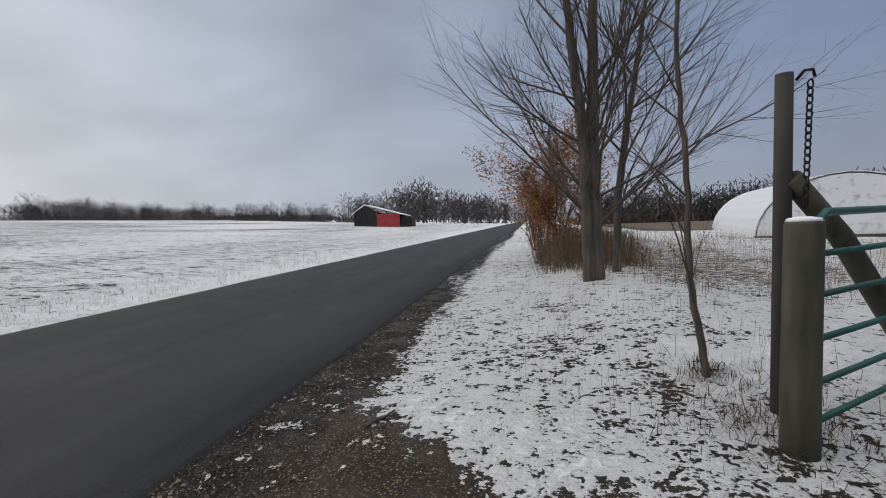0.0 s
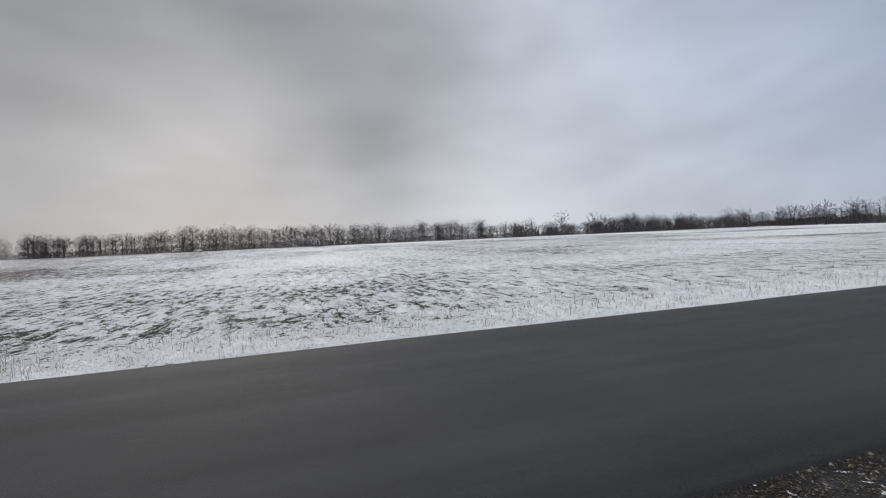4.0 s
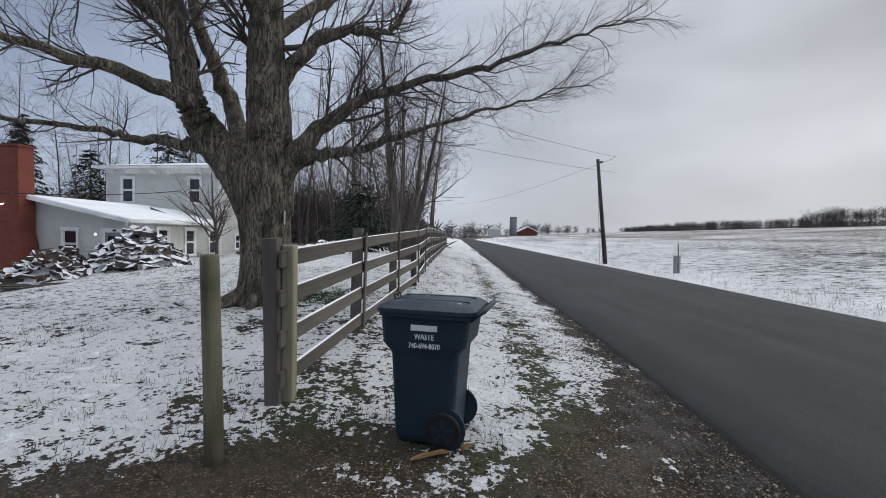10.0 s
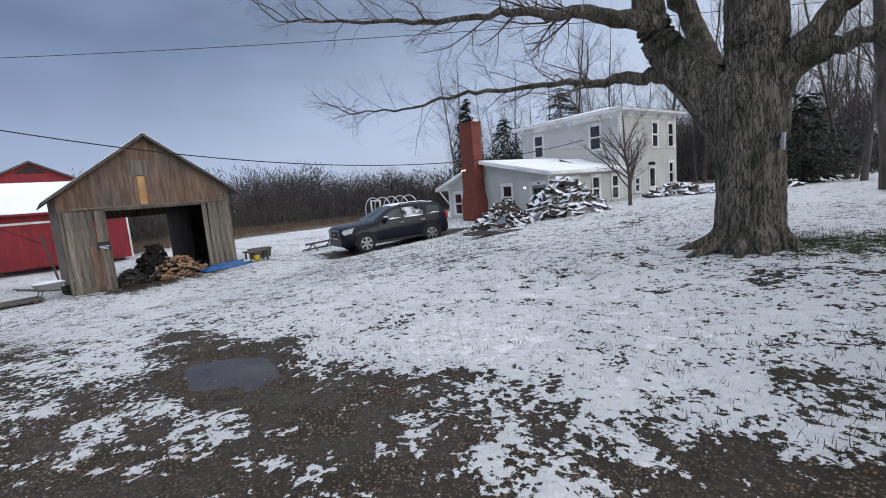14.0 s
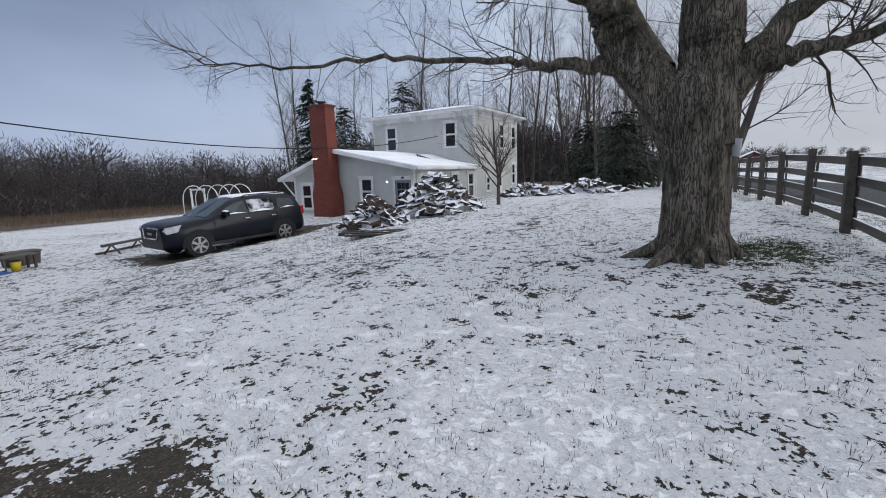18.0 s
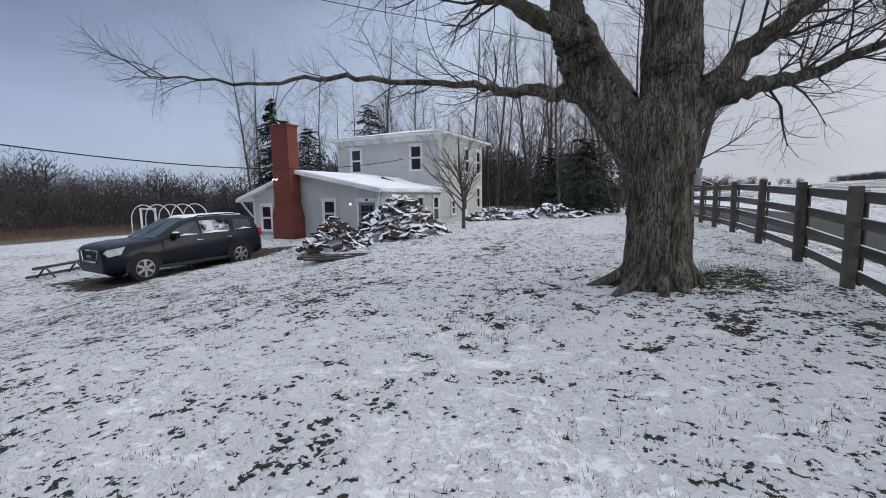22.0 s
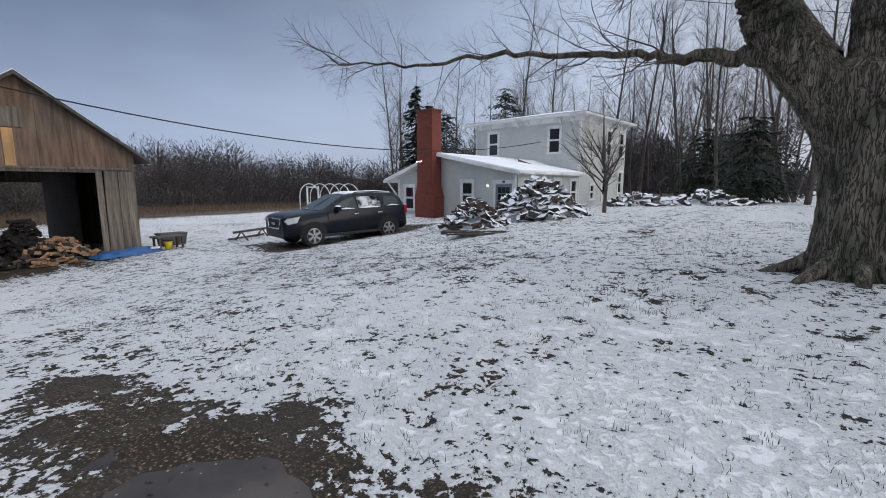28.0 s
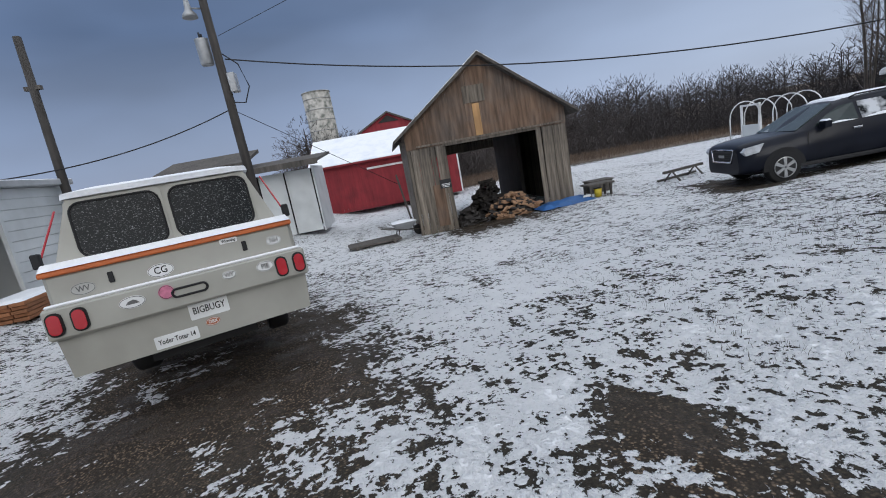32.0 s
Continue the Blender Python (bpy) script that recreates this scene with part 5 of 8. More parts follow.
body = part("body", bm, BIN_PLASTIC, wb)
LID_PLASTIC = snowy(material("frosted_bin_lid", (0.014, 0.028, 0.044), 0.4, vary=0.3, scale=14, second=(0.03, 0.045, 0.06), second_scale=5, bump=0.1, bump_scale=40), -0.10, 16)
lid = part("lid", loft([rrect(-0.365, 0.365, -0.33, 0.33, 0.968, 0.07), rrect(-0.365, 0.37, -0.33, 0.33, 0.995, 0.07), rrect(-0.32, 0.33, -0.29, 0.29, 1.025, 0.08), rrect(-0.22, 0.26, -0.2, 0.2, 1.042, 0.08)]), LID_PLASTIC, wb, "domed lid wet with melted snow")
for s in (-1, 1):
    part("lid_rib", bx(-0.28, 0.30, s * 0.13 - 0.02, s * 0.13 + 0.02, 1.022, 1.046, 0.006), BIN_PLASTIC, lid)
part("lid_pull", tube(bmesh.new(), [(-0.30, -0.07, 1.02), (-0.31, -0.06, 1.06), (-0.31, 0.06, 1.06), (-0.30, 0.07, 1.02)], 0.008, 6), CABLE, lid)
part("handle", tube(bmesh.new(), [(0.33, -0.27, 0.93), (0.425, -0.27, 1.0), (0.435, -0.1, 1.01), (0.435, 0.1, 1.01), (0.425, 0.27, 1.0), (0.33, 0.27, 0.93)], 0.018, 8), BIN_PLASTIC, wb)
part("axle", cyl((0.15, -0.29, 0.13), (0.15, 0.29, 0.13), 0.014, 8), CABLE, wb)
for s in (-1, 1):
    part("wheel_arch", cyl((0.15, s * 0.225, 0.13), (0.15, s * 0.246, 0.13), 0.158, 24), BIN_PLASTIC, wb)
    wh = part("wheel", cyl((0.15, s * 0.248, 0.13), (0.15, s * 0.295, 0.13), 0.128, 28), RUBBER, wb)
    part("hub", cyl((0.15, s * 0.292, 0.13), (0.15, s * 0.300, 0.13), 0.085, 20), PLASTIC, wh)
    for k in range(5):
        a = radians(72 * k)
        part("spoke", bx(-0.012, 0.012, -0.004, 0.004, 0.02, 0.09), BIN_PLASTIC, wh).matrix_local = Matrix.Translation((0.15, s * 0.303, 0.13)) @ Matrix.Rotation(a, 4, "Y")
bar_pl = part("lettering_bar", bx(-0.098, 0.098, -0.002, 0.002, -0.021, 0.021), WHITE_PRINT, body, "white company name, shown as a plain bar")
bar_pl.matrix_local = pose(-0.0, -0.2875, 0.86, -4, 0, 0)
for words, zz, sz in (("WASTE", 0.795, 0.062), ("740-694-8070", 0.728, 0.058)):
    t = mesh_part("lettering", text_mesh(words, sz, bold=0.0012), WHITE_PRINT, body)
    t.matrix_local = pose(-0.0, -0.2855 + (0.86 - zz) * 0.075, zz, 86, 0, 0) @ Matrix.Diagonal((0.72, 1.0, 1, 1))

# ---- letter box across the road ----
DULL_METAL = material("dull_grey_metal", (0.12, 0.125, 0.13), 0.55, vary=0.2, scale=12, second=(0.09, 0.09, 0.09))
mb = empty("mailbox", pose(-9.0, -6.3, gz(-9.0, -6.3), 0, 0, -58), "grey mailbox on a leaning wooden post by the field", "mailbox")
part("post", bx(-0.055, 0.055, -0.055, 0.055, -0.2, 0.92, 0.006), DARK_POST, mb)
bm = prism([(-0.09, 0.0)] + [(0.09 * math.cos(a), 0.13 + 0.09 * math.sin(a)) for a in (math.pi * (1 - k / 8) for k in range(9))] + [(0.09, 0.0)], "x", -0.12, 0.40)
box_ = part("box", bm, DULL_METAL, mb, "dull metal box")
box_.matrix_local = pose(-0.1, 0, 0.93)
part("door", bx(0.40, 0.408, -0.085, 0.085, 0.01, 0.2), DULL_METAL, box_)
part("flag", bx(0.1, 0.13, 0.092, 0.098, 0.08, 0.24), RED_PAINT, box_)
part("arm", bx(-0.2, 0.3, -0.04, 0.04, 0.87, 0.928), DARK_POST, mb)
pd = empty("utility_pedestal", pose(-9.6, -19.9, gz(-9.6, -19.9)), "small grey telephone pedestal with a marker stake", "pedestal")
part("case", bx(-0.12, 0.12, -0.1, 0.1, -0.1, 0.75, 0.02), STEEL, pd)
part("stake", cyl((0.02, 0.18, -0.1), (0.06, 0.18, 1.25), 0.025, 8), WEATHERED, pd)


# ---- utility poles and lines ----
def wire(name, a, b, sag, r, label):
    a, b = Vector(a), Vector(b)
    pts = [a.lerp(b, k / 28) - Vector((0, 0, 4 * sag * (k / 28) * (1 - k / 28))) for k in range(29)]
    return tagged(part(name, tube(bmesh.new(), pts, r, 5), CABLE), label, "cable")


lp = empty("utility_pole", pose(-8.95, -27.35, gz(-8.95, -27.35), -1.0, 6.0, 0), "bare leaning wooden utility pole beyond the road", "utility pole")
part("shaft", tube(bmesh.new(), [(0, 0, -0.3), (0, 0, 3), (0, 0, 6.35)], [0.135, 0.115, 0.09], 12), TARRED, lp)
part("insulator", bx(-0.3, 0.09, -0.035, 0.035, 6.1, 6.2), DARK_POST, lp)
part("guy_wire", cyl((0.05, 0, 5.7), (0.6, 0.8, -0.2), 0.010, 5), CABLE, lp)
UP = Vector((20.1, 3.6, gz(20.1, 3.6)))
up = empty("utility_pole", pose(*UP, 0, -1.5, 0), "wooden utility pole with a transformer and yard lamp", "utility pole")
part("shaft", tube(bmesh.new(), [(0, 0, -0.3), (0, 0, 4), (0, 0, 8.2)], [0.135, 0.12, 0.095], 14), TARRED, up)
tr = part("transformer", tube(bmesh.new(), [(0.02, 0.31, 5.78), (0.02, 0.31, 5.82), (0.02, 0.31, 6.38), (0.02, 0.31, 6.43), (0.02, 0.31, 6.46)], [0.15, 0.17, 0.17, 0.18, 0.1], 16), STEEL, up, "grey transformer can")
for s in (-0.08, 0.08):
    part("bushing", cyl((0.02 + s, 0.31, 6.44), (0.02 + s, 0.31, 6.58), 0.025, 8), PLASTIC, tr)
lamp = part("yard_lamp", tube(bmesh.new(), [(-0.05, 0.40, 6.95), (-0.05, 0.40, 7.02), (-0.05, 0.40, 7.14), (-0.05, 0.40, 7.38)], [0.19, 0.18, 0.09, 0.06], 16), STEEL, up, "hooded yard lamp, unlit")
part("lamp_arm", cyl((0, 0.1, 7.15), (-0.05, 0.38, 7.18), 0.022, 8), STEEL, up)
part("meter_box", bx(-0.14, 0.14, -0.32, -0.12, 5.0, 5.5, 0.02), STEEL, up)
part("loop_cable", tube(bmesh.new(), [(0, -0.12, 6.0), (0, -0.45, 5.7), (0, -0.6, 5.1), (0, -0.4, 4.7), (0, -0.12, 4.75)], 0.016, 6), CABLE, up)
part("top_insulator", cyl((0, -0.1, 7.9), (0, -0.28, 8.0), 0.03, 8), PLASTIC, up)
wire("service_cable", UP + Vector((0, -0.12, 5.9)), (15.2, -23.9, 3.75), 1.55, 0.018, "thick black service cable drooping to the house")
wire("power_line", UP + Vector((0, -0.1, 7.9)), (-9.4, -27.4, 6.55), 0.6, 0.008, "thin power line crossing the yard")
wire("power_line", UP + Vector((0, -0.1, 6.5)), (-9.4, -27.4, 5.6), 0.6, 0.007, "thin telephone line crossing the yard")
wire("yard_cable", UP + Vector((0, 0.12, 4.6)), (17.5, 9.2, 2.75), 0.35, 0.016, "black cable running to the machine shed")
wire("guy_cable", UP + Vector((0, -0.1, 4.5)), (26.0, -0.6, 0.6), 0.0, 0.010, "taut guy wire from the pole")
wire("lane_line", (-9.4, -27.4, 6.5), (0.0, -95, 8.5), 0.8, 0.009, "power line following the lane")
op2 = empty("old_pole", pose(19.6, 8.2, gz(19.6, 8.2), 0, 2, 0), "bare old utility pole behind the machine shed", "utility pole")
part("shaft", tube(bmesh.new(), [(0, 0, -0.3), (0, 0, 6.4)], [0.12, 0.09], 12), TARRED, op2)
part("bracket", bx(-0.05, 0.05, -0.2, 0.2, 5.1, 5.2), DARK_POST, op2)


# ---- old board shed with a fire-wood heap ----
def clip_above(poly, zmin, zmax, y0, y1):
    """Clips a convex (y, z) outline to a vertical strip."""
    def cut(pts, k, v, keep):
        out = []
        for i in range(len(pts)):
            a, b = pts[i], pts[(i + 1) % len(pts)]
            ina, inb = keep(a[k], v), keep(b[k], v)
            if ina:
                out.append(a)
            if ina != inb:
                t = (v - a[k]) / (b[k] - a[k])
                out.append((a[0] + (b[0] - a[0]) * t, a[1] + (b[1] - a[1]) * t))
        return out
    poly = cut(poly, 0, y0, lambda a, b: a >= b)
    poly = cut(poly, 0, y1, lambda a, b: a <= b)
    return poly


SX, SD = 22.3, 7.0
SY0, SY1, SM = -6.62, -0.95, -3.785
SZ = -1.15
EAVE, PEAK, HEAD = 2.42, 4.50, 1.80
PLY = material("brown_plywood", (0.175, 0.112, 0.075), 0.85, vary=0.5, scale=9, bump=0.2, second=(0.15, 0.12, 0.10), second_scale=1.0, stretch=(1, 1, 0.12), random_obj=0.18)
RAW = material("new_plank", (0.55, 0.32, 0.14), 0.7, vary=0.15, scale=12, stretch=(1, 1, 0.1))
shed = empty("wood_shed", pose(0, 0, 0), "weathered grey-brown board shed with an open front, gable roof", "shed")
rs = random.Random(2)


def boards(y0, y1, z0, z1, x, width=0.21, mat=WEATHERED, jitter=0.03, name="board"):
    y = y0
    while y < y1 - 0.03:
        w = min(width * rs.uniform(0.8, 1.2), y1 - y)
        b = part(name, bx(-0.014, 0.014, 0.004, w - 0.006, 0, z1 - z0, 0.003), mat, shed)
        b.matrix_world = pose(x + rs.uniform(-0.008, 0.008), y, z0 + rs.uniform(-jitter, jitter), rs.uniform(-0.5, 0.5), 0, 0)
        y += w


boards(SY0, -5.52, SZ, HEAD + 0.10, SX)
boards(-2.30, SY1, SZ, HEAD + 0.10, SX)
gable = [(SY0, HEAD + 0.06), (SY1, HEAD + 0.06), (SY1, EAVE), (SM, PEAK), (SY0, EAVE)]
y = SY0
for k in range(7):
    y2 = SY0 + (SY1 - SY0) * (k + 1) / 7 + (rs.uniform(-0.1, 0.1) if k < 6 else 0)
    g = clip_above(gable, 0, 9, y + 0.004, y2 - 0.004)
    part("gable_panel", prism(g, "x", SX - 0.045 - 0.004 * (k % 2), SX - 0.02), PLY, shed)
    y = y2
part("patch_board", bx(SX - 0.075, SX - 0.05, -3.66, -3.42, 1.92, 3.02), RAW, shed, "pale orange new plank")
part("patch_board", bx(SX - 0.07, SX - 0.05, -3.40, -3.18, 1.92, 3.05), PLY, shed)
part("loft_door", bx(SX - 0.08, SX - 0.05, -3.9, -3.15, 3.06, 3.62), WEATHERED, shed, "grey hay-loft hatch")
part("lintel", bx(SX - 0.06, SX + 0.1, -5.6, -2.2, HEAD, HEAD + 0.09), WEATHERED, shed)
part("track_rail", bx(SX - 0.09, SX - 0.06, -6.5, -1.3, HEAD + 0.10, HEAD + 0.16), WEATHERED, shed)
part("hatch", bx(SX - 0.035, SX - 0.016, -2.02, -1.62, SZ + 0.25, 0.55), PLY, shed, "small brown side hatch")
sg = part("shed_sign", bx(SX - 0.04, SX - 0.018, -2.28, -2.0 + 0.12, 0.40, 0.70), BLACK_PRINT, shed, "small black sign with white lines")
for k in range(3):
    part("sign_line", bx(SX - 0.045, SX - 0.041, -2.24 + 0.02 * k, -1.94 - 0.02 * k, 0.53 - 0.05 * k, 0.552 - 0.05 * k), WHITE_PRINT, sg)
for s, yy in ((0, SY0), (1, SY1)):
    for k in range(26):
        w = SD / 26
        b = part("board", bx(0.003, w - 0.004, -0.014, 0.014, 0, EAVE - SZ), WEATHERED, shed)
        b.matrix_world = pose(SX + 0.02 + k * w, yy, SZ + rs.uniform(-0.02, 0.02), 0, 0, 0)
# back wall with its opening on the north half
XB = SX + SD
boards(SY0, -5.6, SZ, HEAD + 0.1, XB)
part("back_lintel", bx(XB - 0.03, XB + 0.03, -5.6, -1.75, 1.50, HEAD + 0.1), WEATHERED, shed)
boards(-1.75, SY1, SZ, HEAD + 0.1, XB)
part("back_gable", prism(gable, "x", XB - 0.02, XB + 0.02), WEATHERED, shed)
# interior shade is put into the near-black partition, loft floor and posts
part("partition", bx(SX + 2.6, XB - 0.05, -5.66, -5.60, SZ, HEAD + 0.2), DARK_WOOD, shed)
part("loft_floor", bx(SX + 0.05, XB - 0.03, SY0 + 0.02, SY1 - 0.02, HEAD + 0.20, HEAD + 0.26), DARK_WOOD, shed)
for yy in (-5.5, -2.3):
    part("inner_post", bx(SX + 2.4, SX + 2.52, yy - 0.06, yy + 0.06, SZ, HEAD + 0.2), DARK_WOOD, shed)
for s in (-1, 1):
    ey = SM + s * 3.235
    ez = PEAK - (PEAK - EAVE) / 2.835 * 3.235
    roof = part("roof", prism([(SM, PEAK + 0.02), (ey, ez + 0.02), (ey, ez + 0.09), (SM, PEAK + 0.10)], "x", SX - 0.38, XB + 0.3), DARK_POST, shed)
    part("roof_snow", prism([(SM, PEAK + 0.103), (SM + s * 3.1, ez + 0.17), (SM + s * 3.1, ez + 0.20), (SM, PEAK + 0.14)], "x", SX - 0.34, XB + 0.27), SNOW, roof, "thin sheet of snow")
    part("barge_board", prism([(SM, PEAK - 0.02), (ey, ez - 0.01), (ey, ez + 0.08), (SM, PEAK + 0.09)], "x", SX - 0.42, SX - 0.384), DARK_POST, shed)

# what lies in and round the shed
LOG_END = material("split_wood", (0.36, 0.22, 0.13), 0.85, vary=0.35, scale=14, second=(0.24, 0.14, 0.085), random_obj=0.3)
LOG_DARK = material("dark_bark", (0.05, 0.045, 0.042), 0.95, vary=0.4, scale=14, random_obj=0.3)


def billet_mesh(seed, length, r, mats):
    """One split billet: a wedge of log, bark on the round side."""
    rr = random.Random(seed)
    n = rr.choice((3, 3, 4))
    pts = [(r * math.cos(a) * rr.uniform(0.8, 1.2), r * math.sin(a) * rr.uniform(0.6, 1.0)) for a in (2 * math.pi * (k + 0.5) / n for k in range(n))]
    bm = prism(pts, "x", -length / 2, length / 2)
    for v in bm.verts:
        v.co += Vector((rr.uniform(-0.04, 0.04), rr.uniform(-0.12, 0.12) * r, rr.uniform(-0.12, 0.12) * r))
    me = bpy.data.meshes.new("billet")
    bm.to_mesh(me)
    bm.free()
    for m in mats:
        me.materials.append(m)
    return me


def heap(name, cx, cy, rx, ry, h, count, seed, mats, label, size=0.40, snow=True, category="woodpile", rot=0.0, flatness=1.0):
    z0 = gz(cx, cy)
    root = empty(name, pose(cx, cy, z0, 0, 0, rot), label, category)
    rr = random.Random(seed)
    models = [[billet_mesh(seed * 10 + k, size * rr.uniform(0.8, 1.2), size * rr.uniform(0.15, 0.27), [m]) for k in range(4)] for m in mats]
    core = bmesh.new()
    bmesh.ops.create_icosphere(core, subdivisions=3, radius=1)
    for v in core.verts:
        k = 0.86 + 0.16 * noise.noise(v.co * 2.1 + Vector((seed, 0, 0)))
        v.co = Vector((v.co.x * rx * k, v.co.y * ry * k, h * (k * 0.9 - 0.9 * math.hypot(v.co.x, v.co.y) ** 1.3) if v.co.z > 0 else v.co.z * 0.2))
    bmesh.ops.delete(core, geom=[v for v in core.verts if v.co.z < -0.25 * h], context="VERTS")
    part("heap_core", core, mats[-1], root)
    for k in range(count):
        a, u = rr.uniform(0, 6.283), rr.random() ** 0.6
        x, y = math.cos(a) * u * rx, math.sin(a) * u * ry
        z = h * max(0.0, 1 - u ** 1.4) * flatness * rr.uniform(0.9, 1.04)
        m = rr.randrange(len(mats))
        o = new("billet", models[m][rr.randrange(4)])
        o.parent = root
        o.matrix_local = pose(x, y, max(0.04, z), rr.uniform(-18, 18), rr.uniform(-24, 24), rr.uniform(0, 360))
    return root


SNOW_LOG = snowy(material("snowed_split_wood", (0.10, 0.078, 0.06), 0.9, vary=0.35, scale=14, second=(0.05, 0.045, 0.04), second_scale=3, random_obj=0.35), 1.02, 1.6)
SNOW_BARK = snowy(material("snowed_bark", (0.06, 0.052, 0.048), 0.95, vary=0.4, scale=12, random_obj=0.3), 0.92, 1.6)
SNOW_LEAF = snowy(material("rusty_brush", (0.075, 0.045, 0.03), 0.9, vary=0.5, scale=18, second=(0.04, 0.03, 0.025), random_obj=0.4), 0.62, 3)
heap("firewood_heap", 22.6, -4.45, 0.9, 1.0, 0.75, 150, 3, [LOG_END, LOG_END, LOG_DARK], "heap of freshly split firewood spilling out of the shed", 0.38)
heap("bark_heap", 24.4, -3.95, 0.95, 0.8, 1.35, 120, 4, [LOG_DARK], "tall black heap of old bark and logs in the shed", 0.42, category="heap")
heap("scrap_heap", 22.7, -2.75, 0.45, 0.5, 0.6, 40, 6, [LOG_DARK], "low dark heap of scrap at the shed's corner", 0.35, category="heap")
TARP = material("blue_tarp", (0.03, 0.11, 0.30), 0.5, vary=0.3, scale=4, second=(0.02, 0.07, 0.2), bump=0.6, bump_scale=6)
bm = bmesh.new()
bmesh.ops.create_grid(bm, x_segments=40, y_segments=18, size=1)
for v in bm.verts:
    x, y = v.co.x, v.co.y
    v.co = Vector((y * 0.42, x * 1.05, max(0.015, 0.22 * (1 - y * y) * (1 - x ** 4) + 0.10 * noise.noise(Vector((x * 3, y * 2, 1))))))
for f in bm.faces:
    f.smooth = True
tp = empty("blue_tarpaulin", pose(21.75, -6.05, gz(21.75, -6.05) - 0.01, 0, 0, 8), "crumpled blue tarpaulin lying by the shed wall", "tarpaulin")
part("sheet", bm, TARP, tp)
part("lettering_bar", bx(-0.30, -0.27, -0.85, -0.55, 0.15, 0.22), WHITE_PRINT, tp)
bn = empty("low_bench", pose(21.9, -7.35, gz(21.9, -7.3), 0, 0, 5), "old low wooden bench with planks beside the shed", "bench")
part("seat", bx(-0.3, 0.3, -0.5, 0.5, 0.40, 0.46, 0.01), DARK_POST, bn)
for sx in (-0.22, 0.18):
    for sy in (-0.42, 0.36):
        part("leg", bx(sx, sx + 0.06, sy, sy + 0.06, -0.05, 0.40), DARK_POST, bn)
bk = empty("bucket", pose(21.7, -7.25, gz(21.7, -7.25)), "small yellow bucket under the bench", "bucket")
part("pail", cyl((0, 0, 0), (0, 0, 0.3), 0.11, 14, r2=0.14), material("yellow_plastic", (0.55, 0.42, 0.03), 0.5, vary=0.1), bk)
part("rim", cyl((0, 0, 0.29), (0, 0, 0.31), 0.15, 14), PLASTIC, bk)
ck = empty("water_trough", pose(23.0, -7.9, gz(23.0, -7.9)), "dark low stock trough behind the bench", "trough")
part("tub", loft([rrect(-0.26, 0.26, -0.42, 0.42, -0.02, 0.08), rrect(-0.30, 0.30, -0.47, 0.47, 0.40, 0.10)]), DARK_POST, ck)
part("rim", loft([rrect(-0.33, 0.33, -0.50, 0.50, 0.40, 0.10), rrect(-0.33, 0.33, -0.50, 0.50, 0.44, 0.10)]), DARK_POST, ck)
bw = empty("wheelbarrow", pose(22.6, -0.35, gz(22.6, -0.35), 0, 0, 100), "grey steel wheelbarrow heaped with snow", "wheelbarrow")
part("tray", loft([rrect(-0.25, 0.25, -0.2, 0.2, 0.30, 0.05), rrect(-0.48, 0.42, -0.34, 0.34, 0.56, 0.08)]), STEEL, bw)
part("snow_load", loft([rrect(-0.45, 0.40, -0.31, 0.31, 0.563, 0.08), rrect(-0.25, 0.22, -0.15, 0.15, 0.63, 0.06)]), SNOW, bw, "snow filling the tray")
part("wheel", cyl((-0.55, -0.05, 0.19), (-0.55, 0.05, 0.19), 0.19, 16), RUBBER, bw)
for s in (-1, 1):
    part("handle", tube(bmesh.new(), [(-0.6, s * 0.07, 0.2), (0.1, s * 0.24, 0.32), (0.85, s * 0.3, 0.5)], 0.02, 6), DARK_POST, bw)
    part("leg", tube(bmesh.new(), [(0.2, s * 0.25, 0.32), (0.3, s * 0.25, 0.0)], 0.015, 6), CABLE, bw)
sl = empty("plank_sled", pose(22.3, 0.75, gz(22.3, 0.75), 0, 0, 10), "flat dark plank pallet lying in the snow", "pallet")
for k in range(5):
    part("plank", bx(-0.5 + 0.2 * k, -0.32 + 0.2 * k, -0.9, 0.9, 0.06, 0.12), DARK_POST, sl)
for yy in (-0.7, 0.6):
    part("runner", bx(-0.5, 0.5, yy, yy + 0.1, -0.03, 0.06), DARK_POST, sl)
ld = empty("leaning_ladder", pose(23.3, -0.78, gz(23.3, -0.8), -8, 12, 0), "old wooden ladder leaning on the shed's side", "ladder")
for s in (0.0, 0.36):
    part("stile", bx(s - 0.02, s + 0.02, -0.03, 0.03, 0, 2.3), DARK_POST, ld)
for k in range(7):
    part("rung", cyl((0, 0, 0.25 + 0.3 * k), (0.36, 0, 0.25 + 0.3 * k), 0.015, 6), DARK_POST, ld)

# ---- the white farmhouse ----
HM = pose(12.92, -23.69, 0.0, 0, 0, -5.73)
house = empty("farmhouse", HM, "white clapboard two-storey farmhouse with a low side wing", "house")
ROOF = snowy(material("roof_shingle", (0.10, 0.10, 0.105), 0.9, vary=0.3, scale=20), 0.75, 2)
ZB, ZE = -0.8, 4.92
MWX, MDY = 6.84, 6.14
WY, WX = 5.99, 7.4
PKX, PKZ, TIPX, TIPZ = 4.23, 2.84, 8.12, 1.58


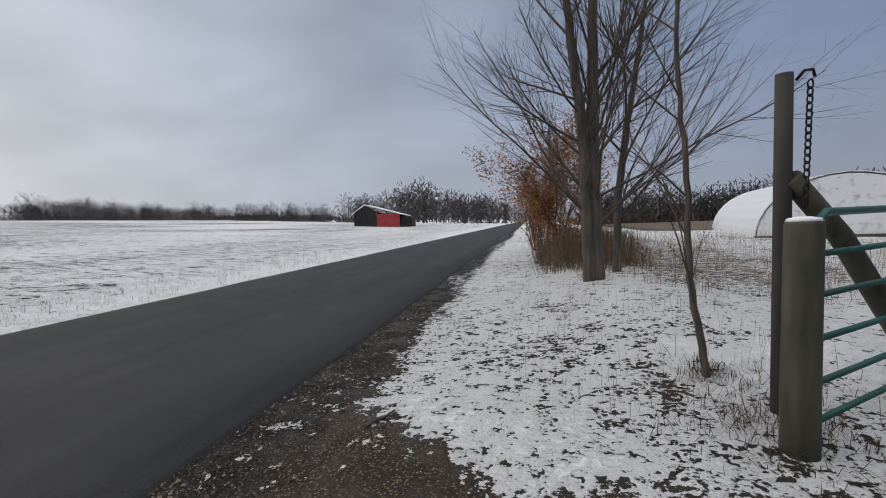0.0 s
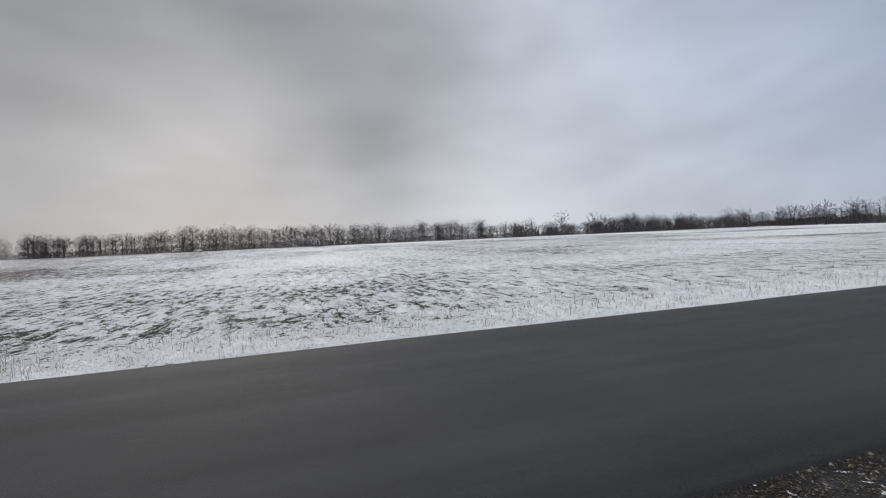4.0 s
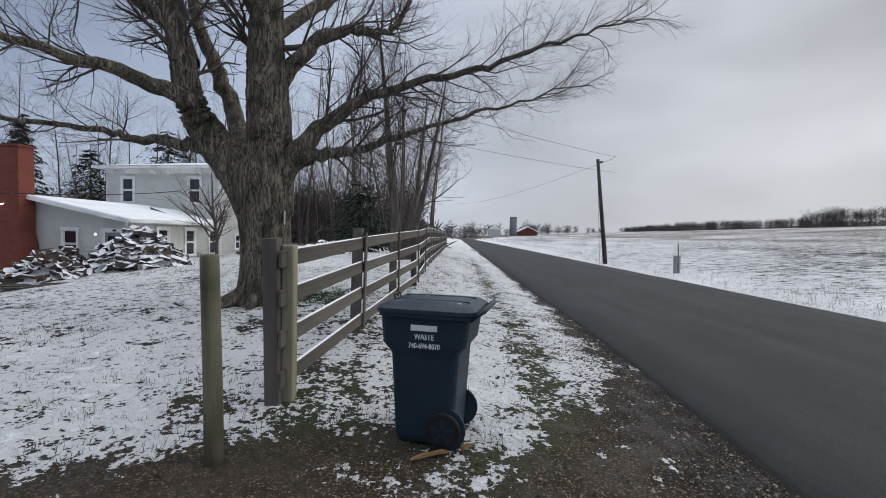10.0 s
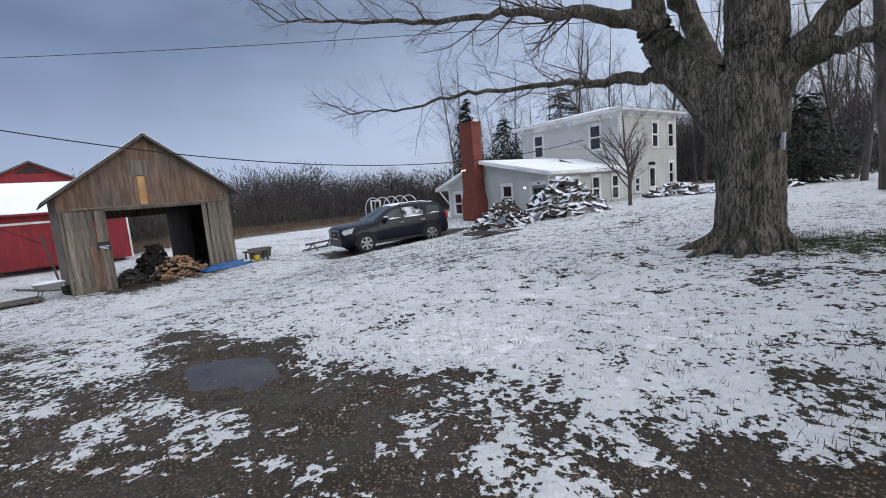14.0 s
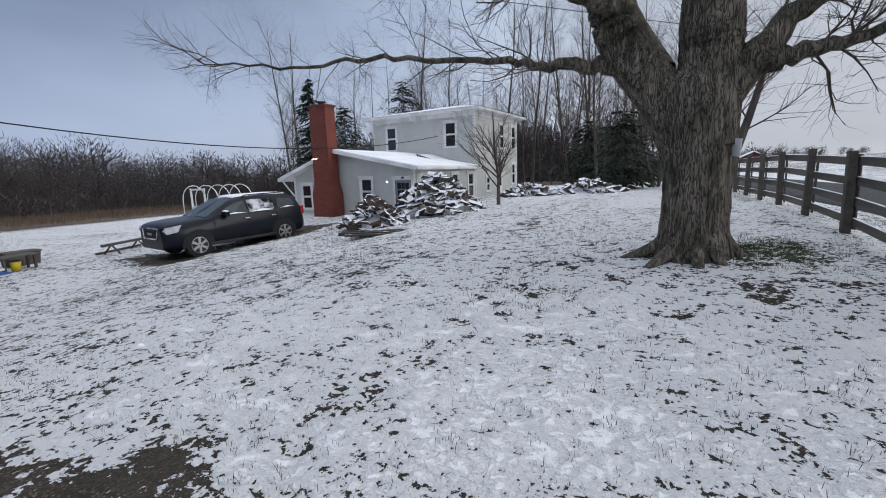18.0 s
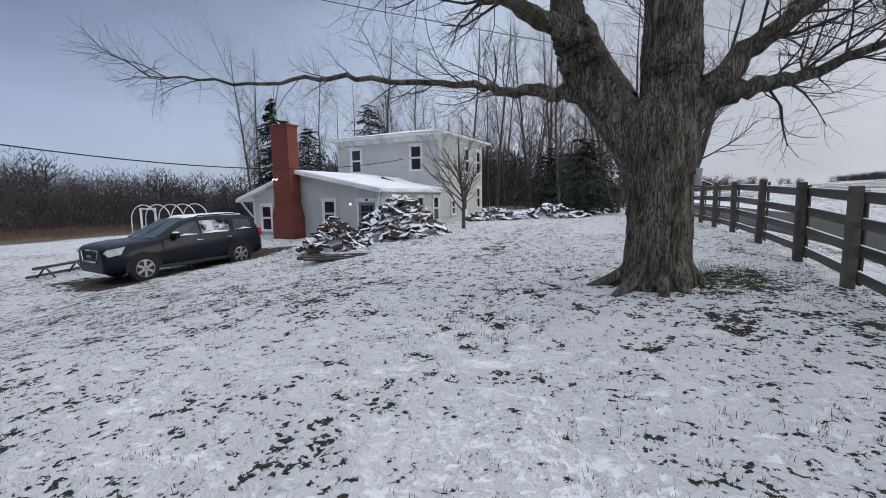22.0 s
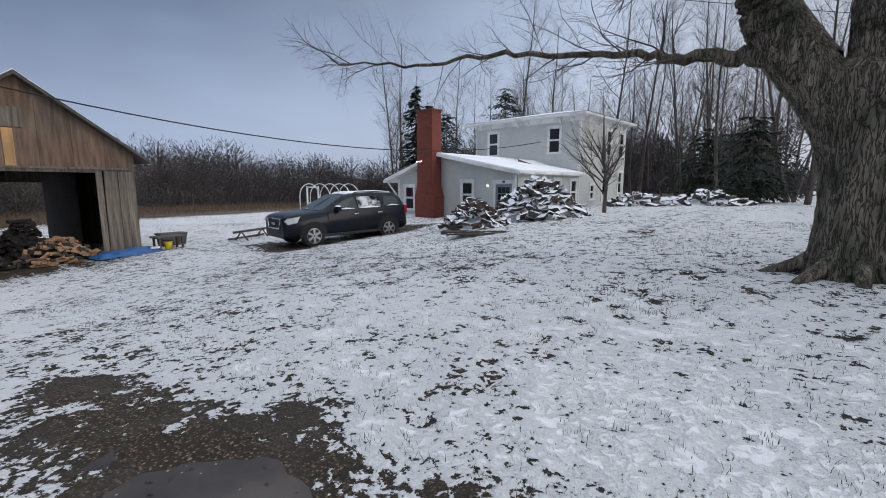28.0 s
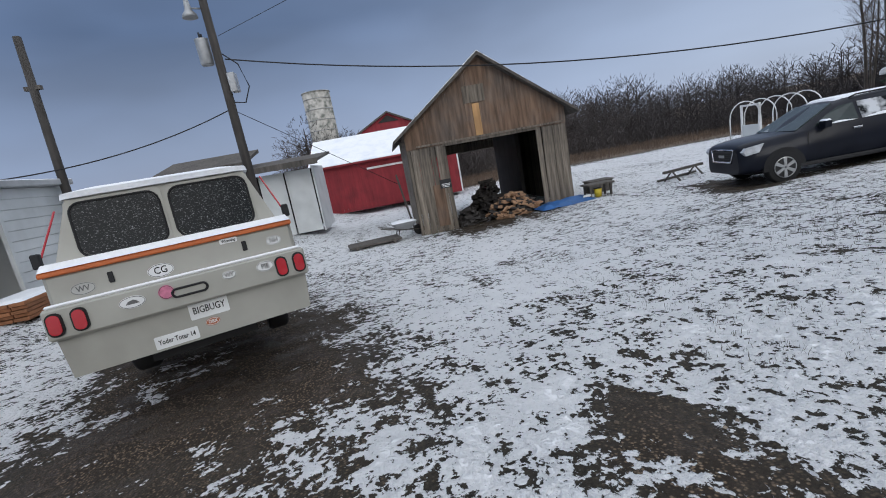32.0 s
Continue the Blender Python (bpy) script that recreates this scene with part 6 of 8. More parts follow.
def siding(name, axis, fixed, a, b, z0, top, sign, step=0.165):
    """A clapboard wall with real laps. top: height as a function of the run."""
    holder = part(name, bx(*((a, b, min(fixed - sign * 0.13, fixed - sign * 0.11), max(fixed - sign * 0.13, fixed - sign * 0.11)) if axis == "y" else (min(fixed - sign * 0.13, fixed - sign * 0.11), max(fixed - sign * 0.13, fixed - sign * 0.11), a, b)), z0, min(top(a), top(b))), SIDING, house)
    z = z0
    while True:
        z1 = z + step
        bm = bmesh.new()
        if z >= max(top(a), top(b), top((a + b) / 2)) - 0.01 and z >= max(top(a + (b - a) * k / 20) for k in range(21)) - 0.01:
            break
        ks = [a + (b - a) * k / 60 for k in range(61)]
        ok = [k for k in ks if top(k) > z + 0.02]
        if not ok:
            break
        lo, hi = min(ok), max(ok)
        zt = min(z1, max(top(lo), top(hi), top((lo + hi) / 2)))

        def at(u, off, zz):
            return (u, fixed + sign * off, zz) if axis == "y" else (fixed + sign * off, u, zz)
        v = [bm.verts.new(at(u, off, zz)) for u in (lo, hi) for off, zz in ((-0.12, z), (0.030, z), (0.0, zt), (-0.12, zt))]
        for q in ((0, 1, 5, 4), (1, 2, 6, 5), (2, 3, 7, 6), (3, 0, 4, 7), (0, 3, 2, 1), (4, 5, 6, 7)):
            bm.faces.new([v[i] for i in q])
        bmesh.ops.recalc_face_normals(bm, faces=bm.faces)
        part("clapboard", bm, SIDING, holder)
        z = z1
    return holder


def wing_top(x):
    return 1.90 + (PKZ - 0.08 - 1.90) * x / PKX if x < PKX else PKZ - 0.08 - (x - PKX) * (PKZ - TIPZ) / (TIPX - PKX)


siding("wall", "y", 0.0, 0.0, MWX, ZB, lambda u: ZE, 1)
siding("wall", "x", 0.0, -MDY, 0.0, ZB, lambda u: ZE, -1)
part("wall", bx(0.0, MWX, -MDY - 0.1, -MDY, ZB, ZE), SIDING, house)
part("wall", bx(MWX - 0.1, MWX, -MDY, 0, ZB, ZE), SIDING, house)
siding("wing_wall", "y", WY, 0.0, WX, ZB, wing_top, 1)
siding("wing_wall", "x", 0.0, 0.0, WY, ZB, lambda u: 1.93, -1)
part("wing_wall", bx(WX - 0.1, WX, 0, WY - 0.12, ZB, 1.70), SIDING, house)
for x, y0 in ((0, 0), (MWX, 0), (0, -MDY)):
    part("corner_board", bx(x - 0.02 - (0.0 if x else 0.0), x + 0.10 if x == 0 else x + 0.02, y0 - (0.0 if y0 else 0.1), y0 + (0.10 if y0 else 0.022), ZB, ZE), TRIM, house)
part("corner_board", bx(-0.024, 0.10, WY - 0.1, WY + 0.022, ZB, 1.9), TRIM, house)
part("corner_board", bx(WX - 0.1, WX + 0.02, WY - 0.1, WY + 0.022, ZB, 1.7), TRIM, house)
# cornice, brackets and low hipped roof
part("cornice", bx(-0.50, MWX + 0.5, -MDY - 0.5, 0.5, ZE + 0.02, ZE + 0.16, 0.02), TRIM, house)
part("frieze", bx(-0.03, MWX + 0.03, -MDY - 0.03, 0.03, ZE - 0.22, ZE + 0.02), TRIM, house)
for k in (0.0, 0.6, 2.2, 2.8, 4.4, 5.0):
    b = part("bracket", prism([(0.03, ZE + 0.02), (0.38, ZE + 0.02), (0.30, ZE - 0.10), (0.03, ZE - 0.30)], "x", 0, 0.09), TRIM, house)
    b.matrix_local = pose(0.35 + k * (MWX - 0.8) / 5, 0, 0)
for k in range(4):
    b = part("bracket", prism([(-0.03, ZE + 0.02), (-0.38, ZE + 0.02), (-0.30, ZE - 0.10), (-0.03, ZE - 0.30)], "y", 0, 0.09), TRIM, house)
    b.matrix_local = pose(0, -0.45 - k * (MDY - 0.9) / 3, 0)
bm = bmesh.new()
e = [bm.verts.new(p) for p in ((-0.52, -MDY - 0.52, ZE + 0.165), (MWX + 0.52, -MDY - 0.52, ZE + 0.165), (MWX + 0.52, 0.52, ZE + 0.165), (-0.52, 0.52, ZE + 0.165))]
rdg = [bm.verts.new(p) for p in ((2.7, -MDY / 2, ZE + 0.85), (MWX - 2.7, -MDY / 2, ZE + 0.85))]
for q in ((e[0], e[1], rdg[1], rdg[0]), (e[2], e[3], rdg[0], rdg[1]), (e[3], e[0], rdg[0]), (e[1], e[2], rdg[1])):
    bm.faces.new(q)
bm.faces.new(list(reversed(e)))
part("roof", bm, ROOF, house, "low hipped roof under snow")
# wing roof: two slopes along the ridge that runs to the main block
for nm, pts in (("wing_roof", [(-0.42, 1.84), (PKX, PKZ - 0.08), (PKX, PKZ + 0.06), (-0.42, 1.98)]), ("wing_roof", [(PKX, PKZ - 0.08), (TIPX, TIPZ - 0.08), (TIPX, TIPZ + 0.06), (PKX, PKZ + 0.06)])):
    r = part(nm, prism(pts, "y", 0.02, WY + 0.45), TRIM, house)
    sn = [(p[0], p[1] + 0.123) for p in pts[:2]] + [(p[0], p[1] + 0.05) for p in pts[2:]]
    part("roof_snow", prism(sn, "y", 0.05, WY + 0.40), SNOW, r, "smooth snow on the roof")
part("cricket_roof", prism([(0.4, 2.02), (2.6, 2.48), (2.6, 2.75)], "y", 0.02, 1.8), ROOF, house)
part("gutter", bx(-0.50, -0.42, 0.1, WY + 0.4, 1.86, 1.97, 0.015), TRIM, house)
part("roof_strut", cyl((7.95, WY + 0.3, 1.55), (7.42, WY + 0.03, 0.75), 0.045, 6), TRIM, house)


def house_window(face, u, z0, z1, w, panes=2, name="window"):
    """A sash window with casing, sill and glass. face: 'n' looks north, 'w' looks west."""
    def slab(a, b, lo, hi, d0, d1):
        if face[0] == "n":
            y = WY if face == "nw" else 0.0
            return bx(a, b, y + d0, y + d1, lo, hi)
        return bx(-d1, -d0, a, b, lo, hi)
    fr = part(name, slab(u - w / 2 - 0.11, u - w / 2, z0 - 0.05, z1 + 0.02, 0.012, 0.075), TRIM, house)
    part("casing", slab(u + w / 2, u + w / 2 + 0.11, z0 - 0.05, z1 + 0.02, 0.012, 0.075), TRIM, fr)
    part("casing", slab(u - w / 2 - 0.15, u + w / 2 + 0.15, z1 + 0.02, z1 + 0.16, 0.012, 0.075), TRIM, fr)
    part("sill", slab(u - w / 2 - 0.15, u + w / 2 + 0.15, z0 - 0.11, z0 - 0.05, 0.012, 0.09), TRIM, fr)
    zm = (z0 + z1) / 2
    for lo, hi in ((z0 - 0.05, zm - 0.02), (zm + 0.02, z1 + 0.02)):
        part("pane", slab(u - w / 2 + 0.035, u + w / 2 - 0.035, lo + 0.04, hi - 0.03, 0.012, 0.036), GLASS, fr)
    for a, b, lo, hi in ((u - w / 2, u - w / 2 + 0.035, z0 - 0.05, z1 + 0.02), (u + w / 2 - 0.035, u + w / 2, z0 - 0.05, z1 + 0.02), (u - w / 2, u + w / 2, zm - 0.03, zm + 0.03), (u - w / 2, u + w / 2, z0 - 0.05, z0), (u - w / 2, u + w / 2, z1 - 0.02, z1 + 0.02)):
        part("sash", slab(a, b, lo, hi, 0.012, 0.048), TRIM, fr)
    return fr


for x in (1.47, 5.5):
    house_window("n", x, 3.16, 4.40, 0.64)
for y in (-3.6, -5.45):
    house_window("w", y, 3.12, 4.42, 0.6)
house_window("w", -5.45, 0.95, 2.12, 0.48)
house_window("w", -1.55, 0.66, 1.36, 0.40)
for y in (0.65, 2.38, 4.12):
    house_window("w", y, 0.46, 1.60, 0.56)
house_window("nw", 2.60, 0.40, 1.50, 0.6)
house_window("nw", 6.50, 0.18, 1.28, 0.6)
DOOR_GREY = material("grey_door", (0.19, 0.21, 0.22), 0.5, vary=0.08)
dr = part("door", bx(0.12, 0.98, WY + 0.014, WY + 0.05, -0.45, 1.42), DOOR_GREY, house, "grey half-glazed door")
for k in range(3):
    for j in range(3):
        part("pane", bx(0.24 + 0.21 * k, 0.43 + 0.21 * k, WY + 0.05, WY + 0.056, 0.45 + 0.30 * j, 0.71 + 0.30 * j), GLASS, dr)
part("knob", cyl((0.19, WY + 0.05, 0.40), (0.19, WY + 0.1, 0.40), 0.03, 8), CHROME, dr)
for a, b, lo, hi in ((0.0, 0.12, -0.45, 1.46), (0.98, 1.10, -0.45, 1.46), (-0.02, 1.15, 1.46, 1.62)):
    part("door_trim", bx(a, b, WY + 0.012, WY + 0.06, lo, hi), TRIM, house)
part("number_plate", bx(0.48, 0.62, WY + 0.06, WY + 0.07, 1.50, 1.58), BLACK_PRINT, house)
d2 = part("door", bx(-0.05, -0.014, -3.6, -2.8, 0.20, 2.0), TRIM, house, "white storm door")
part("pane", bx(-0.058, -0.05, -3.45, -2.95, 0.85, 1.85), GLASS, d2)
part("transom", bx(-0.05, -0.016, -3.55, -2.85, 2.05, 2.22), GLASS, house)
part("step", bx(-0.9, -0.03, -3.8, -2.6, -0.1, 0.18), material("concrete", (0.4, 0.39, 0.37), 0.9, vary=0.15), house)
LAMP = material("lamp_glass", (1.0, 0.95, 0.85), 0.3, emit=1.6)
wl_ = part("wall_lamp", bx(1.34, 1.46, WY + 0.016, WY + 0.06, 1.30, 1.46), TRIM, house)
part("bulb", cyl((1.40, WY + 0.06, 1.36), (1.40, WY + 0.12, 1.36), 0.035, 10), LAMP, wl_, "small lit bulb")
part("meter", bx(-0.14, -0.02, 1.65, 1.85, 0.15, 0.5, 0.02), STEEL, house)
part("downpipe", cyl((-0.06, WY - 0.15, -0.4), (-0.06, WY - 0.15, 1.9), 0.035, 8), TRIM, house)
part("foundation", bx(0.06, WX - 0.06, 0.06, WY - 0.16, -1.6, ZB + 0.1), MORTAR, house)

# brick chimney with shoulders, every brick its own piece on the faces that show
chim = empty("brick_chimney", HM @ pose(4.70, WY + 0.42, 0.0), "tall red brick chimney with stepped shoulders", "chimney")
CH = [(-1.3, 0.66, 0.36), (0.85, 0.66, 0.36), (1.40, 0.53, 0.32), (4.86, 0.51, 0.32)]
part("core", loft([[(-w, -d, z), (w, -d, z), (w, d, z), (-w, d, z)] for z, w, d in [(a, b - 0.012, c - 0.012) for a, b, c in CH]]), BRICK, chim, "red-washed brickwork")
part("cap", bx(-0.55, 0.55, -0.36, 0.36, 4.86, 4.94), BRICK, chim)
part("flue_cap", tube(bmesh.new(), [(0, 0, 4.94), (0, 0, 5.04), (0, 0, 5.10)], [0.16, 0.16, 0.24], 12), CABLE, chim)
part("cleanout_door", bx(-0.15, 0.05, 0.35, 0.37, -0.55, -0.27), CABLE, chim)
for s in (-0.1, 0.1):
    part("flood_lamp", tube(bmesh.new(), [(0.3 + s, 0.31, 2.55), (0.3 + s, 0.38, 2.52), (0.3 + s, 0.44, 2.5)], [0.015, 0.025, 0.03], 10), LAMP, chim, "small lit flood lamp")
brick_me = bpy.data.meshes.new("brick")
b_ = bx(-0.1, 0.1, -0.012, 0.012, -0.032, 0.032, 0.004)
b_.to_mesh(brick_me)
b_.free()
brick_me.materials.append(BRICK)


def chim_w(z):
    for (z0, w0, d0), (z1, w1, d1) in zip(CH, CH[1:]):
        if z0 <= z <= z1:
            t = (z - z0) / (z1 - z0)
            return w0 + (w1 - w0) * t, d0 + (d1 - d0) * t
    return CH[-1][1], CH[-1][2]


rows_b, z = [], -0.30
while z < 4.83:
    w, d = chim_w(z)
    n = int(2 * w / 0.21)
    off = 0.5 * (int((z + 1.003) / 0.075) % 2)
    for k in range(n):
        rows_b.append((-w + 0.105 + (k + off * 0.9) * 0.21, d, z))
    z += 0.075
rows_b = [r for r in rows_b if abs(r[0]) < chim_w(r[2])[0] - 0.08]
for x, d, zz in rows_b[::-1][:300]:
    o = new("brick", brick_me)
    o.parent = chim
    o.matrix_local = pose(x, d - 0.008, zz)

# wood piles in front of the house
heap("log_pile", 11.4, -15.5, 2.05, 1.5, 1.36, 190, 21, [SNOW_LOG, SNOW_BARK, SNOW_BARK], "big pointed heap of split logs half covered with snow", 0.52, rot=-25)
heap("brush_pile", 12.6, -13.2, 1.25, 0.8, 0.85, 190, 22, [SNOW_LEAF, SNOW_BARK], "low pile of rusty brush and logs under snow", 0.42, category="brush pile")
heap("stacked_wood", 15.3, -17.0, 0.7, 0.5, 0.95, 70, 23, [SNOW_LEAF, SNOW_BARK], "small stack of firewood by the chimney", 0.4)
heap("log_pile", 9.6, -22.2, 1.5, 0.9, 0.55, 80, 24, [SNOW_BARK, SNOW_LOG], "low snowy log pile beyond the house door", 0.5)
heap("log_pile", 7.0, -23.0, 1.9, 0.8, 0.6, 80, 25, [SNOW_BARK, SNOW_LOG], "long low snowy log pile at the wood's edge", 0.5)
pk = empty("plank_stack", pose(10.85, -11.1, gz(10.85, -11.1), 0, 0, 28), "dark planks lying on the lawn dusted with snow", "planks")
DARK_PLANK = snowy(material("wet_plank", (0.06, 0.05, 0.045), 0.9, vary=0.3, scale=8), 0.0, 6)
for k in range(5):
    part("plank", bx(-1.5 + 0.12 * k, 1.3 - 0.2 * (k % 3), -0.45 + 0.18 * k, -0.29 + 0.18 * k, 0.0, 0.05 + 0.03 * (k % 2), 0.004), DARK_PLANK, pk)

# ---- red barn, silo and sheds to the east ----
barn = empty("red_barn", pose(40.0, 0, -1.25), "long red barn with a snow-covered roof", "barn")
BZ = 3.40
for k in range(36):
    y = -5.7 + 0.5 + k * 0.285
    part("board", bx(-0.012 - 0.004 * (k % 2), 0.02, y + 0.003, y + 0.282, 0, BZ), RED_PAINT, barn)
part("end_wall", bx(0.02, 9.0, -5.24, -5.16, 0, BZ), RED_PAINT, barn)
part("end_trim", bx(-0.03, 0.12, -5.34, -5.24, 0, BZ), TRIM, barn)
part("back_wall", bx(9, 9.1, -5.2, 5.1, 0, BZ), RED_PAINT, barn)
part("end_wall", bx(0.02, 9.0, 5.08, 5.16, 0, BZ), RED_PAINT, barn)
part("track", bx(-0.06, -0.018, -2.4, 1.4, BZ - 0.6, BZ - 0.46), TRIM, barn, "white sliding-door track")
part("sliding_door", bx(-0.055, -0.018, -2.3, 1.3, 0.05, BZ - 0.62), RED_PAINT, barn)
for s, pts in ((0, [(-0.5, BZ - 0.05), (4.5, BZ + 2.1), (4.5, BZ + 2.22), (-0.5, BZ + 0.07)]), (1, [(4.5, BZ + 2.1), (9.5, BZ - 0.05), (9.5, BZ + 0.07), (4.5, BZ + 2.22)])):
    rf_ = part("roof", prism(pts, "y", -5.6, 5.5), RED_PAINT, barn)
    part("roof_snow", prism([(pts[0][0], pts[0][1] + 0.125), (pts[1][0], pts[1][1] + 0.125), (pts[2][0], pts[2][1] + 0.07), (pts[3][0], pts[3][1] + 0.07)], "y", -5.55, 5.45), SNOW, rf_, "deep smooth snow")
part("tall_gable", prism([(-4.6, 0), (2.8, 0), (2.8, BZ + 2.3), (-0.9, BZ + 4.15), (-4.6, BZ + 2.3)], "x", 9.6, 18), RED_PAINT, barn)
for s in (-1, 1):
    part("tall_roof", prism([(-0.9, BZ + 4.15), (-0.9 + s * 4.1, BZ + 2.05), (-0.9 + s * 4.1, BZ + 2.18), (-0.9, BZ + 4.30)], "x", 9.2, 18.3), DARK_POST, barn)
part("gable_vent", prism([(-1.9, BZ + 3.35), (0.1, BZ + 3.35), (-0.9, BZ + 3.95)], "x", 9.54, 9.6), DARK_WOOD, barn)
SILO = material("silo_concrete", (0.48, 0.46, 0.42), 0.9, vary=0.25, scale=3, second=(0.14, 0.15, 0.13), second_scale=1.6, bump=0.3, bump_scale=8)


DARK_SILO = material("dark_silo_concrete", (0.16, 0.165, 0.175), 0.9, vary=0.2, scale=0.6, second=(0.11, 0.115, 0.12))


def silo(x, y, h, r, label, cap=False, mat=SILO):
    root = empty("silo", pose(x, y, gz(x, y)), label, "silo")
    part("wall", cyl((0, 0, -0.5), (0, 0, h), r, 28), mat, root)
    for k in range(int(h / 1.2)):
        part("hoop", cyl((0, 0, 0.6 + 1.2 * k), (0, 0, 0.66 + 1.2 * k), r + 0.03, 28), STEEL, root)
    if not cap:
        part("rim", cyl((0, 0, h - 0.04), (0, 0, h + 0.05), r + 0.05, 28), mat, root)
    else:
        part("dome", tube(bmesh.new(), [(0, 0, h), (0, 0, h + r * 0.3), (0, 0, h + r * 0.5)], [r, r * 0.8, r * 0.2], 24), STEEL, root)


silo(62.5, 6.6, 12.2, 1.6, "old roofless concrete silo with dark streaks")
# open pole shed with white doors beside the barn
ps = empty("pole_shed", pose(27.5, 5.6, gz(27.5, 5.6) - 0.2), "open pole shed with white doors and a dark roof", "shed")
WHITE_METAL = material("white_sheet_metal", (0.62, 0.64, 0.64), 0.5, vary=0.06, scale=1, second=(0.52, 0.54, 0.54))
for k, (x, y0, y1) in enumerate(((0.3, -2.3, -1.15), (0.2, -1.1, 0.0), (0.1, 0.05, 0.75))):
    part("door", bx(x, x + 0.05, y0, y1, 0.05, 2.9), WHITE_METAL, ps, "white sheet-metal door")
# the bay's darkness is put into the back wall's colour
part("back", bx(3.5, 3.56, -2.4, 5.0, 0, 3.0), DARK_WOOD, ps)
part("side", bx(0.3, 3.5, -2.42, -2.36, 0, 3.0), WHITE_METAL, ps)
for y in (0.9, 3.0, 5.0):
    part("pole", bx(0.0, 0.16, y - 0.08, y + 0.08, -0.2, 3.2), DARK_POST, ps)
part("roof", prism([(-0.9, 3.10), (3.8, 3.55), (3.8, 3.67), (-0.9, 3.22)], "y", -2.9, 6.2), DARK_POST, ps)
part("fascia", bx(-0.94, -0.9, -2.9, 6.2, 3.0, 3.24), DARK_POST, ps)
for y in (-1.2, 0.6, 2.2):
    part("rafter", prism([(-0.85, 2.98), (3.6, 3.4), (3.6, 3.53), (-0.85, 3.09)], "y", y, y + 0.1), WEATHERED, ps)
part("upper_shed", prism([(-0.4, 3.5), (2.2, 4.1), (2.2, 4.25), (-0.4, 3.62)], "y", 0.2, 4.2), DARK_POST, ps)
# white ribbed machine shed
ms = empty("machine_shed", pose(17.5, 8.3, gz(17.5, 8.3) - 0.1, 0, 0, 4), "white ribbed metal machine shed with an open bay", "shed")
for k in range(11):
    part("siding_sheet", prism([(0, 0.1 + 0.24 * k), (-0.022, 0.12 + 0.24 * k), (-0.006, 0.335 + 0.24 * k), (0, 0.34 + 0.24 * k)], "x", 0, 2.4), WHITE_METAL, ms)
part("wall", bx(0, 2.4, 0.004, 0.06, 0, 2.75), WHITE_METAL, ms)
part("wall", bx(2.34, 2.4, 0.06, 5.9, 0, 2.75), WHITE_METAL, ms)
part("corner_trim", bx(-0.05, 0.05, -0.05, 0.05, 0, 2.75), WHITE_METAL, ms)
part("roof", bx(-4.2, 2.6, -0.25, 6, 2.76, 2.92, 0.02), snowy(material("shed_roof_metal", (0.45, 0.46, 0.47), 0.5, vary=0.1), 0.8, 2), ms)
# near-black back and inner sheets stand in for the open bay's shade
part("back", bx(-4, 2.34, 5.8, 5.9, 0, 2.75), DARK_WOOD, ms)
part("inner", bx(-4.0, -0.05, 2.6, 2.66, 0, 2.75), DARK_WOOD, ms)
part("door_post", bx(-4.1, -3.9, -0.05, 0.1, 0, 2.75), DARK_POST, ms)
# planks stacked at the machine shed's open bay
lu = empty("lumber_stack", pose(16.5, 7.55, gz(16.5, 7.55), 0, 0, 8), "stack of orange-brown planks under snow by the shed", "lumber")
LUMBER = material("stacked_plank", (0.28, 0.12, 0.055), 0.8, vary=0.3, scale=10, stretch=(0.1, 1, 1), random_obj=0.2)
for k in range(5):
    for j in range(3):
        part("plank", bx(-0.8 + 0.05 * (k % 2), 0.8 + 0.06 * ((k + j) % 3), -0.42 + 0.28 * j, -0.16 + 0.28 * j, 0.02 + 0.075 * k, 0.085 + 0.075 * k, 0.004), LUMBER, lu)
part("snow_cover", loft([rrect(-0.8, 0.8, -0.4, 0.4, 0.392, 0.08), rrect(-0.7, 0.7, -0.32, 0.32, 0.45, 0.08)]), SNOW, lu, "snow on the stack")
# small hoop frame behind the car
gh = empty("hoop_greenhouse", pose(26.1, -16.6, gz(26.1, -16.6), 0, 0, -92), "small bare hoop greenhouse frame with a torn white cover", "greenhouse")
for k in range(5):
    pts = [(0.72 * k, -0.95 * math.cos(a), 1.35 + 0.75 * math.sin(a)) for a in (math.pi * j / 10 for j in range(11))]
    part("hoop", tube(bmesh.new(), [(0.72 * k, -0.95, 0)] + pts + [(0.72 * k, 0.95, 0)], 0.026, 6), TRIM, gh)
for y in (-0.95, 0.1):
    part("end_stud", bx(-0.10, -0.03, y - 0.04, y + 0.04, 0, 1.95), TRIM, gh)
part("end_cover", bx(-0.08, -0.05, -0.9, 0.05, 0, 1.05), WHITE_METAL, gh, "torn white plastic cover")
part("end_bar", bx(-0.11, -0.02, -0.98, 0.14, 1.86, 1.94), TRIM, gh)
part("ground_board", bx(0.0, 2.9, -0.98, -0.92, 0, 0.25), TRIM, gh)
# broken bench frame on the snow
bf = empty("picnic_frame", pose(21.3, -10.2, gz(21.3, -10.2), 0, 0, 20), "dark low timber frame lying in the snow", "frame")
for y in (-0.6, 0.6):
    part("leg", tube(bmesh.new(), [(-0.3, y, -0.02), (0.0, y, 0.32), (0.3, y, -0.02)], 0.035, 6), DARK_POST, bf)
part("beam", bx(-0.05, 0.05, -1.0, 1.0, 0.28, 0.36), DARK_POST, bf)
part("ground_rail", bx(0.3, 0.38, -1.1, 0.9, 0, 0.07), DARK_POST, bf)

